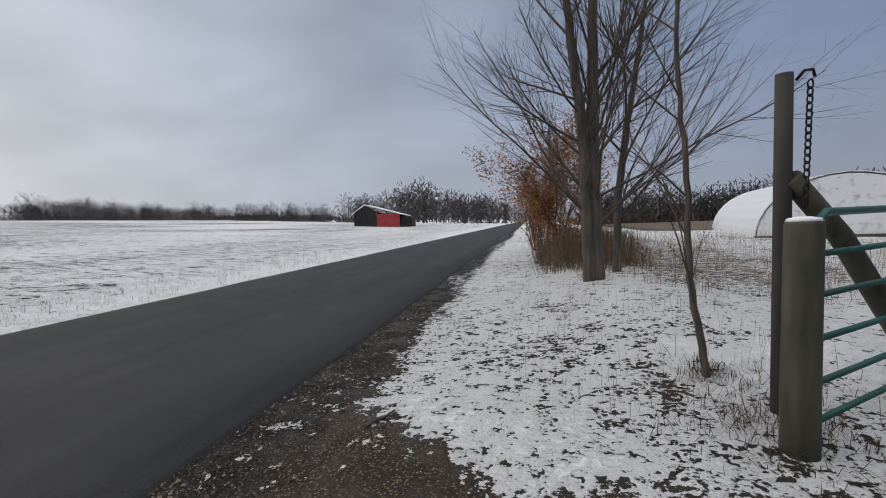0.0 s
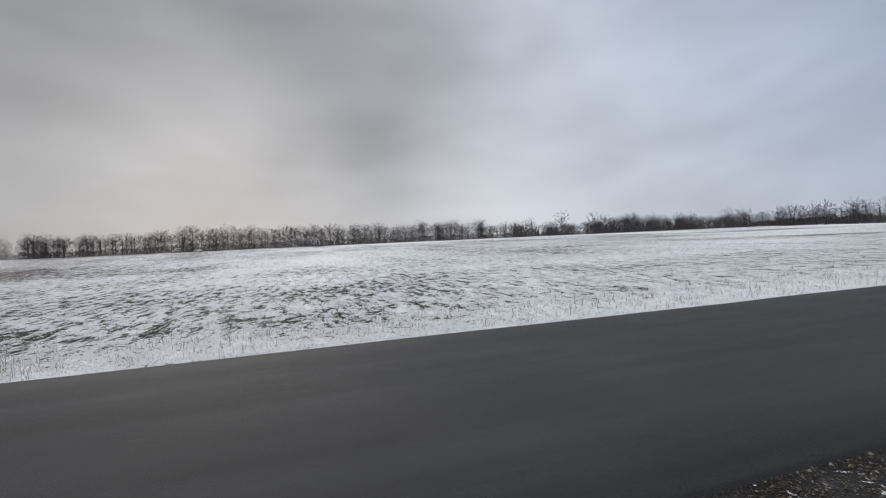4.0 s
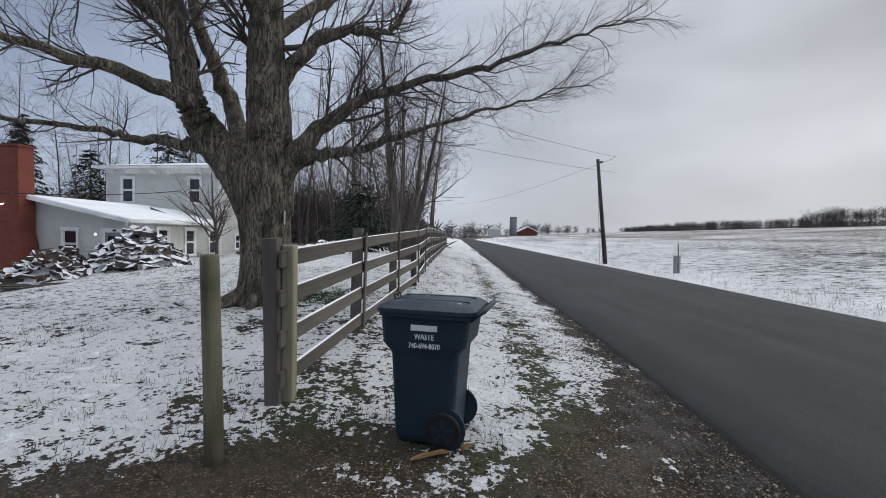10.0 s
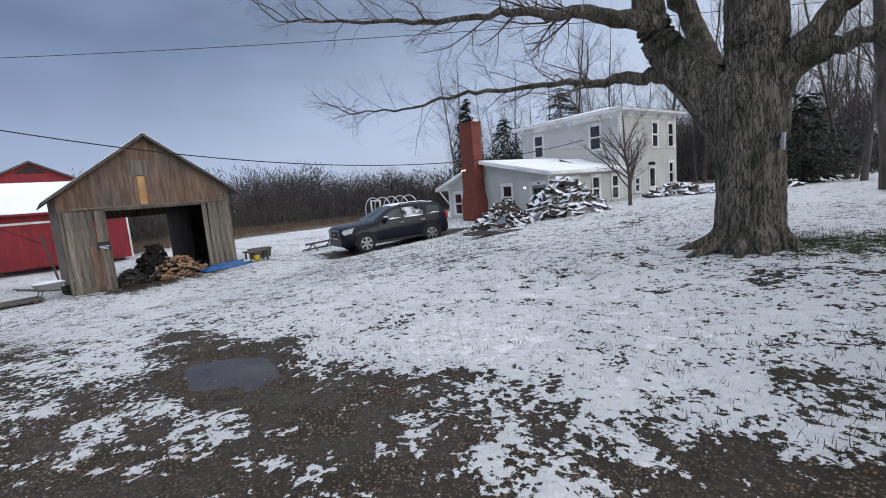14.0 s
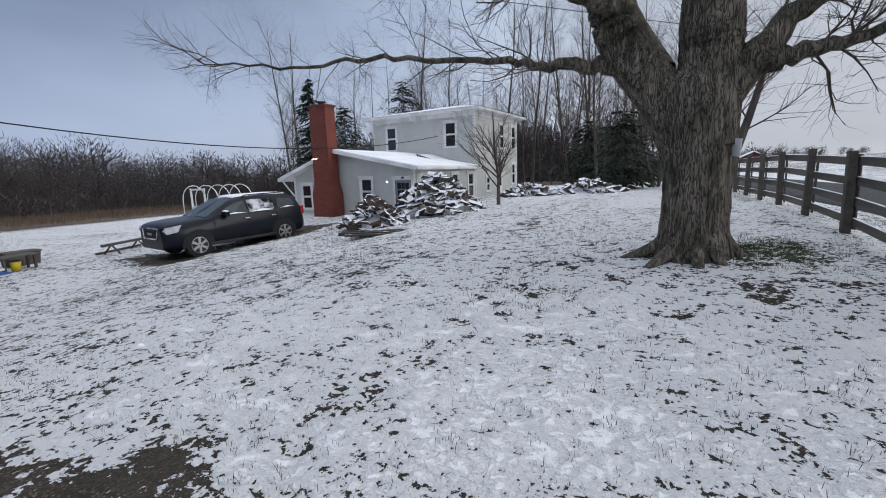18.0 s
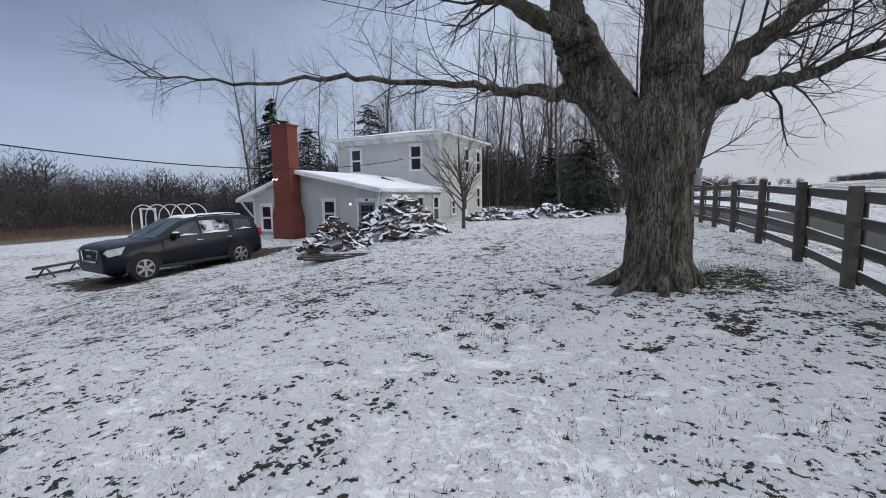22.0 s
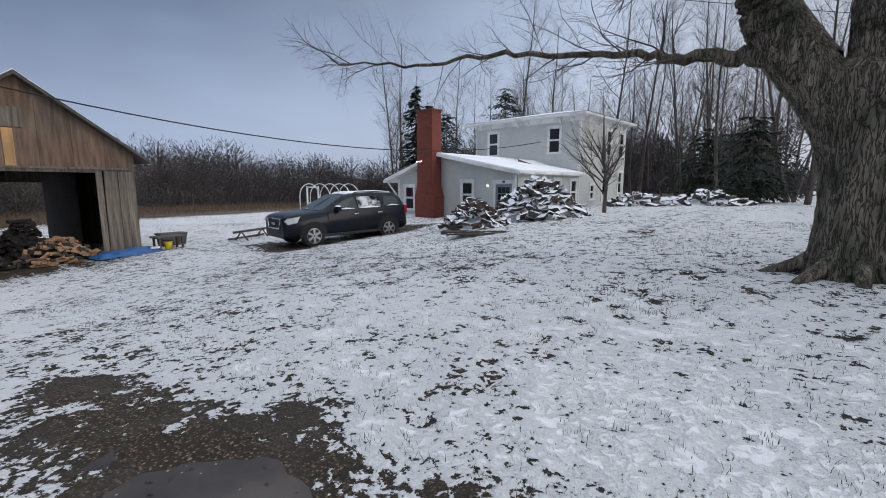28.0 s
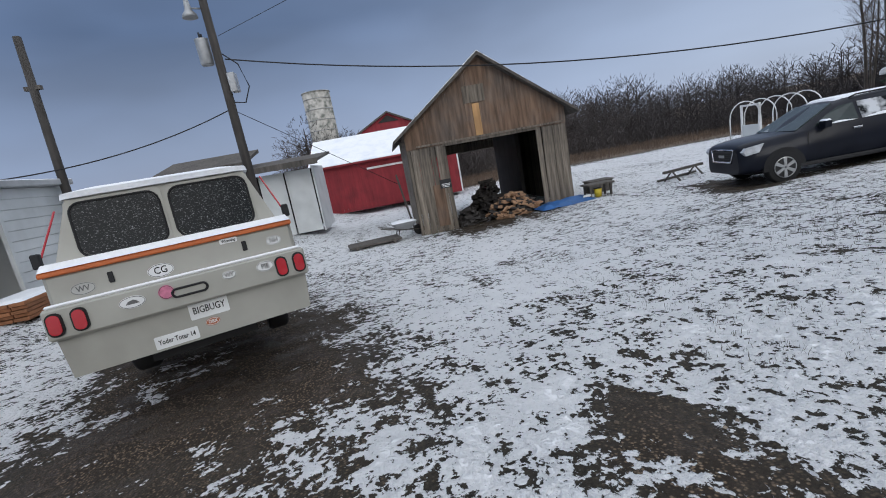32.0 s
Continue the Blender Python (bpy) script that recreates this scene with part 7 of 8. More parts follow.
# ---- far things ----
BRIGHT_RED = material("bright_red_boards", (0.40, 0.055, 0.06), 0.8, vary=0.2, scale=2, second=(0.32, 0.05, 0.05))
rb = empty("field_barn", pose(-30.8, 92, gz(-30.8, 92) - 0.2, 0, 0, 8), "distant red barn with dark gable and snow on the roof", "barn")
part("gable_wall", prism([(-6.0, 0), (-1.0, 0), (-1.0, 3.4), (-3.5, 5.0), (-6.0, 3.4)], "y", 0, 0.1), DARK_WOOD, rb)
part("side_wall", bx(-1.0, -0.9, 0, 10, 0, 3.4), BRIGHT_RED, rb)
part("front_wall", bx(-1.0, 4.0, 0.02, 0.12, 0, 3.0), BRIGHT_RED, rb)
part("roof", prism([(-6.4, 3.1), (-3.5, 5.0), (5.2, 2.5), (5.2, 2.65), (-3.5, 5.2), (-6.4, 3.3)], "y", -0.4, 10.5), SNOW, rb, "snowy roof")
part("back_wall", bx(-6, 4, 10, 10.1, 0, 3.0), DARK_WOOD, rb)
part("lean_to", bx(4.0, 6.6, 0.6, 8, 0, 2.2), DARK_WOOD, rb)
qh = empty("hoop_house", pose(17.9, 28.0, gz(17.9, 28.0) - 0.1, 0, 0, -14), "white plastic hoop house dusted with snow", "greenhouse")
R_ = 4.4
for k in range(12):
    arc = [(R_ * math.cos(a), max(0, R_ * 0.86 * math.sin(a))) for a in (math.pi * j / 18 for j in range(19))]
    inner = [(p[0] * 0.985, p[1] * 0.985) for p in reversed(arc)]
    part("cover_panel", prism(arc + inner, "y", k * 1.6, k * 1.6 + 1.57), snowy(material("hoop_plastic", (0.55, 0.57, 0.58), 0.4, vary=0.25, scale=4, second=(0.3, 0.32, 0.33), bump=0.3, bump_scale=4), 1.25, 2) if k == 0 else bpy.data.materials["hoop_plastic"], qh)
part("end_wall", prism([(R_ * 0.97 * math.cos(a), max(0, R_ * 0.83 * math.sin(a))) for a in (math.pi * j / 18 for j in range(19))], "y", 0.04, 0.1), bpy.data.materials["hoop_plastic"], qh)
part("base_board", bx(-R_, R_, -0.05, 0.0, 0, 0.25), DARK_POST, qh)
silo(-41, -325, 14.0, 2.6, "distant dark grey roofless farm silo", mat=DARK_SILO)
OLD_RED = material("weathered_red_boards", (0.11, 0.030, 0.028), 0.9, vary=0.3, scale=2, second=(0.08, 0.03, 0.028))
fb = empty("distant_barn", pose(-47, -300, gz(-47, -300)), "distant red gambrel barn beyond the fields", "barn")
part("wall", prism([(-6, 0), (6, 0), (6, 3), (0, 5.8), (-6, 3)], "y", -5, 5), OLD_RED, fb)
part("roof", prism([(-6.5, 2.8), (0, 5.9), (6.5, 2.8), (6.5, 3.2), (0, 6.4), (-6.5, 3.2)], "y", -5.4, 5.4), SNOW, fb)
fh = empty("distant_house", pose(-26, -310, gz(-26, -310)), "distant white farmhouse on the lane", "house")
part("wall", bx(-4, 4, -4, 4, 0, 5.5), SIDING, fh)
part("roof", prism([(-4.4, 5.4), (4.4, 5.4), (0, 8)], "y", -4.4, 4.4), SNOW, fh)


# ---- vehicles ----
def flecked(name, scale, lo, hi):
    """Dark glass with snow blown against it."""
    m = material(name, (0.012, 0.014, 0.016), 0.25, vary=0.2, spec=0.08)
    n, l = m.node_tree.nodes, m.node_tree.links
    tc, mp, no, mr, mx = (n.new("ShaderNode" + k) for k in ("TexCoord", "Mapping", "TexNoise", "MapRange", "MixRGB"))
    mp.inputs["Scale"].default_value, mp.inputs["Rotation"].default_value = (1, 0.3, 1.0), (radians(12), 0, 0)
    no.inputs["Scale"].default_value, no.inputs["Detail"].default_value, no.inputs["Roughness"].default_value = scale, 3, 0.6
    mr.inputs[1].default_value, mr.inputs[2].default_value = lo, hi
    mx.inputs[1].default_value, mx.inputs[2].default_value = (0.012, 0.014, 0.016, 1), (0.6, 0.62, 0.65, 1)
    l.new(tc.outputs["Object"], mp.inputs[0])
    l.new(mp.outputs[0], no.inputs["Vector"])
    l.new(no.outputs["Fac"], mr.inputs[0])
    l.new(mr.outputs[0], mx.inputs[0])
    l.new(mx.outputs[0], n["Principled BSDF"].inputs["Base Color"])
    return m


def wheel(parent, x, y, r, w, side, rim_mat, spokes=6):
    """A wheel on the side (+1 or -1) of a car whose length runs along x."""
    tyre = part("tyre", tube(bmesh.new(), [(x, y - side * w, r), (x, y - side * w * 0.85, r), (x, y - side * w * 0.15, r), (x, y, r)], [r * 0.93, r, r, r * 0.92], 28), RUBBER, parent)
    part("rim", cyl((x, y - side * 0.02, r), (x, y + side * 0.006, r), r * 0.64, 26), PLASTIC, tyre)
    for k in range(spokes):
        a = 2 * math.pi * k / spokes
        b = bmesh.new()
        prism([(-0.028, r * 0.06), (0.028, r * 0.06), (0.040, r * 0.60), (-0.040, r * 0.60)], "y", 0, 0.02, b)
        o = part("spoke", b, rim_mat, tyre)
        o.matrix_local = Matrix.Translation((x, y + side * 0.006 - (0.02 if side < 0 else 0), r)) @ Matrix.Rotation(a, 4, "Y")
    part("rim_ring", tube(bmesh.new(), [(x + r * 0.62 * math.cos(a), y + side * 0.012, r + r * 0.62 * math.sin(a)) for a in (2 * math.pi * j / 24 for j in range(25))], 0.011, 5, cap=False), rim_mat, tyre)
    return tyre


def profile_body(pts_lo, half, inset=0.04):
    """Pushes a side outline across the car, with tucked edges."""
    bm = bmesh.new()
    rows = []
    for y, k in ((-half, inset), (-half + 0.06, 0.0), (half - 0.06, 0.0), (half, inset)):
        cx, cz = sum(p[0] for p in pts_lo) / len(pts_lo), sum(p[1] for p in pts_lo) / len(pts_lo)
        rows.append([bm.verts.new((cx + (p[0] - cx) * (1 - k), y, cz + (p[1] - cz) * (1 - k))) for p in pts_lo])
    for a, b in zip(rows, rows[1:]):
        for i in range(len(a)):
            j = (i + 1) % len(a)
            bm.faces.new((a[i], a[j], b[j], b[i]))
    bm.faces.new(rows[0]), bm.faces.new(list(reversed(rows[-1])))
    bmesh.ops.recalc_face_normals(bm, faces=bm.faces)
    return bm


# dark crossover car: x towards its nose
suv = empty("parked_car", pose(17.55, -11.56, -0.66, 0, 1.3, 78), "dark grey crossover car dusted with snow, parked on the lawn", "car")
SEC = [(-2.42, 0.50, 1.00, 1.06, 0.80, 0.76, 0.66), (-2.38, 0.42, 1.12, 1.34, 0.94, 0.87, 0.72), (-2.2, 0.37, 1.22, 1.62, 0.985, 0.94, 0.70), (-1.9, 0.37, 1.22, 1.74, 0.99, 0.955, 0.70), (-1.0, 0.37, 1.20, 1.78, 0.99, 0.96, 0.70),
       (-0.1, 0.37, 1.19, 1.76, 0.99, 0.96, 0.69), (0.25, 0.37, 1.19, 1.67, 0.99, 0.96, 0.70), (0.75, 0.37, 1.18, 1.41, 0.99, 0.95, 0.76), (1.14, 0.37, 1.15, 1.20, 0.99, 0.94, 0.84), (1.7, 0.37, 1.11, 1.19, 0.99, 0.94, 0.80),
       (2.15, 0.37, 1.07, 1.15, 0.98, 0.92, 0.76), (2.33, 0.37, 1.03, 1.11, 0.93, 0.88, 0.74), (2.42, 0.36, 0.98, 1.06, 0.85, 0.81, 0.70), (2.46, 0.38, 0.90, 0.98, 0.76, 0.72, 0.62)]



def sec_at(x):
    return [float(np.interp(x, [q[0] for q in SEC], [q[k] for q in SEC])) for k in range(1, 7)]


rings = []
for x, zb, zm, zr, w, wb_, wr in SEC:
    half = [(w * 0.9, zb), (w, zb + 0.10), (w, zb + 0.55 * (zm - zb)), (wb_, zm), (wb_ + (wr - wb_) * 0.8, zm + (zr - zm) * 0.82), (wr * 0.9, zr), (0.0, zr + 0.02)]
    rings.append([(x, p[0], p[1]) for p in half] + [(x, -p[0], p[1]) for p in reversed(half[:-1])])
bm = loft(rings)
bmesh.ops.recalc_face_normals(bm, faces=bm.faces)
for f in bm.faces:
    f.smooth = len(f.verts) == 4
body = part("body", bm, CAR_PAINT, suv, "dark blue-grey paint")
part("roof_snow", loft([rrect(-1.98, 0.02, -0.64, 0.64, 1.735, 0.2), rrect(-1.9, -0.05, -0.58, 0.58, 1.80, 0.2), rrect(-1.7, -0.2, -0.4, 0.4, 1.815, 0.15)]), SNOW, suv, "snow on the roof")


def side_y(x, z):
    zb, zm, zr, w, wb_, wr = sec_at(x)
    return float(np.interp(z, [zb + 0.1, zb + 0.55 * (zm - zb), zm, zm + (zr - zm) * 0.82, zr], [w, w, wb_, wb_ + (wr - wb_) * 0.8, wr * 0.9]))


def side_glass(name, outline, side, mat, off=0.008):
    bm = bmesh.new()
    v = [bm.verts.new((x, side * (side_y(x, z) + off), z)) for x, z in outline]
    w = [bm.verts.new((x, side * (side_y(x, z) - 0.02), z)) for x, z in outline]
    bm.faces.new(v), bm.faces.new(list(reversed(w)))
    for i in range(len(v)):
        j = (i + 1) % len(v)
        bm.faces.new((v[i], w[i], w[j], v[j]))
    bmesh.ops.recalc_face_normals(bm, faces=bm.faces)
    return part(name, bm, mat, suv)


GLASS_SNOW = snowy(material("snowed_car_glass", (0.05, 0.066, 0.066), 0.08, vary=0.3, scale=6, spec=0.6), 0.02, 3)
SIDE_SNOW = flecked("snow_smeared_glass", 2.6, 0.44, 0.60)
for s in (-1, 1):
    for nm, ol in (("front_window", [(0.78, 1.24), (0.3, 1.235), (-0.20, 1.235), (-0.20, 1.63), (0.10, 1.61), (0.44, 1.45)]), ("rear_window", [(-0.28, 1.235), (-1.20, 1.245), (-1.26, 1.63), (-0.28, 1.64)]), ("quarter_window", [(-1.36, 1.27), (-1.98, 1.31), (-2.12, 1.38), (-1.96, 1.57), (-1.44, 1.62)])):
        side_glass(nm, ol, s, SIDE_SNOW if nm == "rear_window" else CAR_GLASS)
    for x0, x1, z0, z1 in ((0.60, -0.16, 1.232, 1.250), (-0.34, -1.16, 1.236, 1.275), (-1.42, -2.05, 1.27, 1.285)):
        side_glass("window_snow", [(x0, z0), (x1, z0), (x1 + 0.1, z1), ((x0 + x1) / 2, z1 + 0.03), (x0 - 0.12, z1 - 0.01)], s, SNOW, 0.03)
    part("mirror_snow", loft([rrect(0.51, 0.67, s * 1.03 - 0.12, s * 1.03 + 0.12, 1.341, 0.05), rrect(0.54, 0.64, s * 1.03 - 0.09, s * 1.03 + 0.09, 1.375, 0.03)]), SNOW, suv)
    part("mirror", loft([rrect(0.52, 0.66, s * 1.03 - 0.12, s * 1.03 + 0.12, 1.18, 0.04), rrect(0.50, 0.68, s * 1.03 - 0.13, s * 1.03 + 0.13, 1.34, 0.05)]), CAR_PAINT, suv)
    for x in (-0.12, -1.12):
        part("door_handle", bx(x - 0.13, x + 0.07, s * 0.985, s * 1.01, 1.02, 1.065, 0.008), CHROME, suv)
    for x in (0.95, -0.22, -1.28):
        part("door_seam", bx(x - 0.006, x + 0.006, s * 0.982, s * 0.9875, 0.36, 1.16), RUBBER, suv)
    part("sill", bx(-1.35, 1.35, s * 0.93, s * 1.0, 0.33, 0.43, 0.02), PLASTIC, suv)
    for x in (1.51, -1.51):
        arch = prism([(x + 0.49 * math.cos(a), 0.40 + 0.49 * math.sin(a)) for a in (math.pi * j / 14 for j in range(15))] + [(x - 0.49, 0.36), (x + 0.49, 0.36)], "y", s * 0.70, s * 0.992)
        part("wheel_arch", arch, RUBBER, suv)
        wheel(suv, x, s * 1.0, 0.40, 0.25, s, ALLOY)
    part("headlight", prism([(2.06, 0.88), (2.37, 0.84), (2.43, 0.94), (2.36, 1.03), (1.94, 1.085)], "y", s * 0.58, s * 0.965), material("headlamp_glass", (0.55, 0.57, 0.6), 0.12, vary=0.2, scale=12, spec=0.7) if s < 0 else bpy.data.materials["headlamp_glass"], suv, "clear headlight")
    part("fog_lamp", cyl((2.38, s * 0.70, 0.48), (2.435, s * 0.70, 0.48), 0.055, 10), CHROME, suv)
    part("tail_light", bx(-2.42, -2.30, s * 0.72, s * 0.97, 0.95, 1.25, 0.02), TAIL_RED, suv)
    part("roof_rail", tube(bmesh.new(), [(-1.9, s * 0.66, 1.74), (-1.8, s * 0.66, 1.80), (-0.35, s * 0.66, 1.80), (-0.2, s * 0.66, 1.75)], 0.018, 6), PLASTIC, suv)
bm = bmesh.new()
v = [bm.verts.new(p) for p in ((1.13, -0.80, 1.225), (1.13, 0.80, 1.225), (0.20, 0.64, 1.715), (0.20, -0.64, 1.715))]
w = [bm.verts.new((p.co.x - 0.04, p.co.y, p.co.z - 0.06)) for p in v]
bm.faces.new(v), bm.faces.new(list(reversed(w)))
for i in range(4):
    bm.faces.new((v[i], w[i], w[(i + 1) % 4], v[(i + 1) % 4]))
bmesh.ops.recalc_face_normals(bm, faces=bm.faces)
part("windscreen", bm, GLASS_SNOW, suv, "windscreen half covered with snow")
part("grille", bx(2.36, 2.472, -0.5, 0.5, 0.70, 0.97, 0.02), PLASTIC, suv)
part("grille_frame", tube(bmesh.new(), [(2.45, -0.54, 0.99), (2.475, -0.45, 0.68), (2.475, 0.45, 0.68), (2.45, 0.54, 0.99), (2.46, 0, 1.01), (2.45, -0.54, 0.99)], 0.028, 6), CHROME, suv)
for k in range(4):
    part("grille_bar", bx(2.47, 2.48, -0.42, 0.42, 0.735 + 0.055 * k, 0.752 + 0.055 * k), CABLE, suv)
part("front_badge", bx(2.48, 2.488, -0.14, 0.14, 0.80, 0.87), STEEL, suv, "small dull metal badge")
part("bumper_trim", bx(2.42, 2.45, -0.75, 0.75, 0.53, 0.56), CHROME, suv)
part("number_plate", bx(2.435, 2.455, -0.16, 0.16, 0.40, 0.52), WHITE_PRINT, suv)
part("underside", bx(-2.1, 2.1, -0.7, 0.7, 0.30, 0.40), RUBBER, suv)

# ---- pale utility truck with a windowed cap, seen from behind: x runs forward ----
TX, TY, TZ = 10.75, 1.60, -0.208
truck = empty("camper_truck", pose(TX, TY, TZ, -0.1, 4.57, 21.6), "old beige truck with a windowed cap, orange stripe and stickers", "truck")
W = 0.984
part("skirt", prism([(-W + 0.03, 0.47), (W - 0.03, 0.47), (W, 0.80), (-W, 0.80)], "x", -0.02, 0.06), CAMPER, truck, "flat lower tail panel")
bumper = part("bumper", bx(-0.10, 0.10, -W - 0.03, W + 0.03, 0.80, 1.06, 0.02), CAMPER, truck, "deep beige box bumper")
part("tailgate", bx(-0.02, 0.06, -W + 0.04, W - 0.04, 1.06, 1.30, 0.015), CAMPER, truck)
part("stripe_rail", bx(-0.045, 0.05, -W + 0.01, W - 0.01, 1.30, 1.345, 0.01), ORANGE, truck, "orange stripe")
part("ledge_snow", loft([rrect(-0.06, 0.12, -W + 0.01, W - 0.01, 1.346, 0.04), rrect(-0.03, 0.10, -W + 0.04, W - 0.04, 1.40, 0.04)]), SNOW, truck, "snow along the ledge")
part("bumper_snow", bx(-0.09, -0.02, -W, W, 1.06, 1.085, 0.01), SNOW, truck)
# cap body: slants forward towards the roof
CZ0, CZ1 = 1.335, 1.90
bm = bmesh.new()
r0 = [bm.verts.new(p) for p in ((0.08, -W + 0.10, CZ0), (0.08, W - 0.10, CZ0), (3.4, W - 0.10, CZ0), (3.4, -W + 0.10, CZ0))]
r1 = [bm.verts.new(p) for p in ((0.12, -W + 0.30, CZ1), (0.12, W - 0.30, CZ1), (3.3, W - 0.30, CZ1), (3.3, -W + 0.30, CZ1))]
for i in range(4):
    bm.faces.new((r0[i], r0[(i + 1) % 4], r1[(i + 1) % 4], r1[i]))
bm.faces.new(r1)
cap = part("cap", bm, CAMPER, truck, "pale cap with two rear windows")
part("cap_snow", loft([rrect(0.07, 3.3, -W + 0.25, W - 0.25, CZ1 - 0.01, 0.12), rrect(0.06, 3.3, -W + 0.26, W - 0.26, CZ1 + 0.035, 0.12), rrect(0.2, 3.1, -W + 0.40, W - 0.40, CZ1 + 0.07, 0.12)]), SNOW, truck, "snow on the cap roof")
WINDOW_SNOW = flecked("snow_flecked_glass", 190, 0.60, 0.76)
slope = math.degrees(math.atan2(0.04, CZ1 - CZ0))
for s in (-1, 1):
    door = part("rear_door", loft([[(0.0, q[0], q[1]) for q in [(p[0], p[1]) for p in rrect(-0.35, 0.35, 0.03, 0.575, 0, 0.05)]], [(0.02, q[0], q[1]) for q in [(p[0], p[1]) for p in rrect(-0.35, 0.35, 0.03, 0.575, 0, 0.05)]]]), CAMPER, truck)
    door.matrix_local = pose(0.064, s * 0.36, CZ0 - 0.03, 0, slope, 0)
    gl = part("pane", loft([[(-0.012, p[0], p[1]) for p in rrect(-0.31, 0.31, 0.10, 0.53, 0, 0.08)], [(-0.002, p[0], p[1]) for p in rrect(-0.31, 0.31, 0.10, 0.53, 0, 0.08)]]), WINDOW_SNOW, door, "dark window flecked with blown snow")
    part("gasket", tube(bmesh.new(), [(-0.010, p[0], p[1]) for p in rrect(-0.32, 0.32, 0.09, 0.54, 0, 0.085) + rrect(-0.32, 0.32, 0.09, 0.54, 0, 0.085)[:1]], 0.011, 5, cap=False), RUBBER, door)
    strap = part("strap", tube(bmesh.new(), [(0.5, s * (W - 0.12), CZ1 - 0.05), (0.12, s * (W - 0.02), CZ0 + 0.1), (0.05, s * (W - 0.02), 1.30)], 0.009, 5), TAIL_RED, truck, "red ratchet strap")
    part("ratchet", bx(0.02, 0.09, s * (W - 0.02) - 0.03, s * (W - 0.02) + 0.03, 1.38, 1.50, 0.01), CABLE, strap)
    for yy in (0.94, 0.78):
        lampo = rrect(s * (yy - 0.0) - 0.055, s * yy + 0.055, 0.835, 1.025, 0, 0.05)
        tl = part("tail_light", loft([[(-0.118, p[0], p[1]) for p in lampo], [(-0.101, p[0], p[1]) for p in lampo]]), RUBBER, bumper)
        lampi = rrect(s * yy - 0.042, s * yy + 0.042, 0.85, 1.01, 0, 0.04)
        part("lens", loft([[(-0.132, p[0], p[1]) for p in lampi], [(-0.118, p[0], p[1]) for p in lampi]]), TAIL_RED, tl, "red lens")
    part("latch", bx(-0.035, -0.02, s * 0.52 - 0.02, s * 0.52 + 0.02, 1.15, 1.24, 0.006), CABLE, truck)
    part("reflector", bx(-0.05, -0.044, s * 0.55 - 0.03, s * 0.55 + 0.03, 1.305, 1.335), ORANGE, truck)
    wheel(truck, 1.75, s * 0.86, 0.37, 0.24, s, STEEL, 5)
    wheel(truck, 4.6, s * 0.86, 0.37, 0.24, s, STEEL, 5)
    part("side_panel", bx(0.06, 3.4, s * (W - 0.03) - 0.02, s * (W - 0.03) + 0.02, 0.62, 1.34, 0.01), CAMPER, truck)
part("bed_floor", bx(0.06, 3.4, -W + 0.05, W - 0.05, 0.62, 0.70), CABLE, truck)
part("cab", loft([rrect(3.42, 5.3, -0.92, 0.92, 0.55, 0.1), rrect(3.42, 5.35, -0.95, 0.95, 1.25, 0.1), rrect(3.55, 4.75, -0.76, 0.76, 1.85, 0.15)]), CAMPER, truck)
part("bonnet", loft([rrect(5.2, 6.4, -0.9, 0.9, 0.5, 0.1), rrect(5.2, 6.35, -0.88, 0.88, 1.2, 0.12)]), CAMPER, truck)
part("chassis", bx(0.2, 6.2, -0.45, 0.45, 0.36, 0.6), RUBBER, truck)
handle_ring = [(-0.105, p[0], p[1]) for p in rrect(-0.14, 0.13, 0.90, 0.97, 0, 0.034)]
part("pull_recess", tube(bmesh.new(), handle_ring + handle_ring[:1], 0.011, 6, cap=False), CABLE, bumper, "black recessed pull")


# stickers: oval plates with letters, lettering faces rearwards
def sticker(words, y, z, w, h, size, parent, x, oval=True, back=WHITE_PRINT, ink=BLACK_PRINT, sx=0.85):
    pts = [(y + w / 2 * math.cos(a), z + h / 2 * math.sin(a)) for a in (2 * math.pi * k / 28 for k in range(28))] if oval else [(p[0], p[1]) for p in rrect(y - w / 2, y + w / 2, z - h / 2, z + h / 2, 0, 0.012)]
    st = part("sticker" if oval else "plate", prism(pts, "x", x - 0.004, x), back, parent)
    if oval:
        ring = [(x - 0.005, y + (w / 2 - 0.006) * math.cos(a), z + (h / 2 - 0.006) * math.sin(a)) for a in (2 * math.pi * k / 28 for k in range(29))]
        part("border", tube(bmesh.new(), ring, 0.002, 4, cap=False), ink, st)
    if words:
        t = mesh_part("lettering", text_mesh(words, size, bold=0.001, depth=0.001), ink, st)
        t.matrix_local = Matrix.Translation((x - 0.006, y, z)) @ Matrix(((0, 0, -1, 0), (-1, 0, 0, 0), (0, 1, 0, 0), (0, 0, 0, 1))) @ Matrix.Diagonal((sx, 1, 1, 1))
    return st


GREY_PRINT = material("grey_print", (0.42, 0.42, 0.40), 0.6, vary=0.05)
DIM_PRINT = material("faded_print", (0.12, 0.12, 0.12), 0.6, vary=0.05)
PINK = material("pink_print", (0.55, 0.18, 0.28), 0.6, vary=0.2, scale=30)
RUSTY_PRINT = material("rust_orange_print", (0.36, 0.10, 0.03), 0.6, vary=0.1)
sticker("CG", 0.17, 1.155, 0.20, 0.115, 0.085, truck, -0.022)
sticker("NH", -0.78, 1.185, 0.135, 0.085, 0.06, truck, -0.022)
sticker("WV", 0.72, 1.155, 0.17, 0.10, 0.065, truck, -0.022, back=GREY_PRINT, ink=DIM_PRINT)
sticker("WY", -0.33, 0.975, 0.12, 0.075, 0.052, bumper, -0.101)
sticker("PIE", -0.64, 0.97, 0.155, 0.095, 0.066, bumper, -0.101)
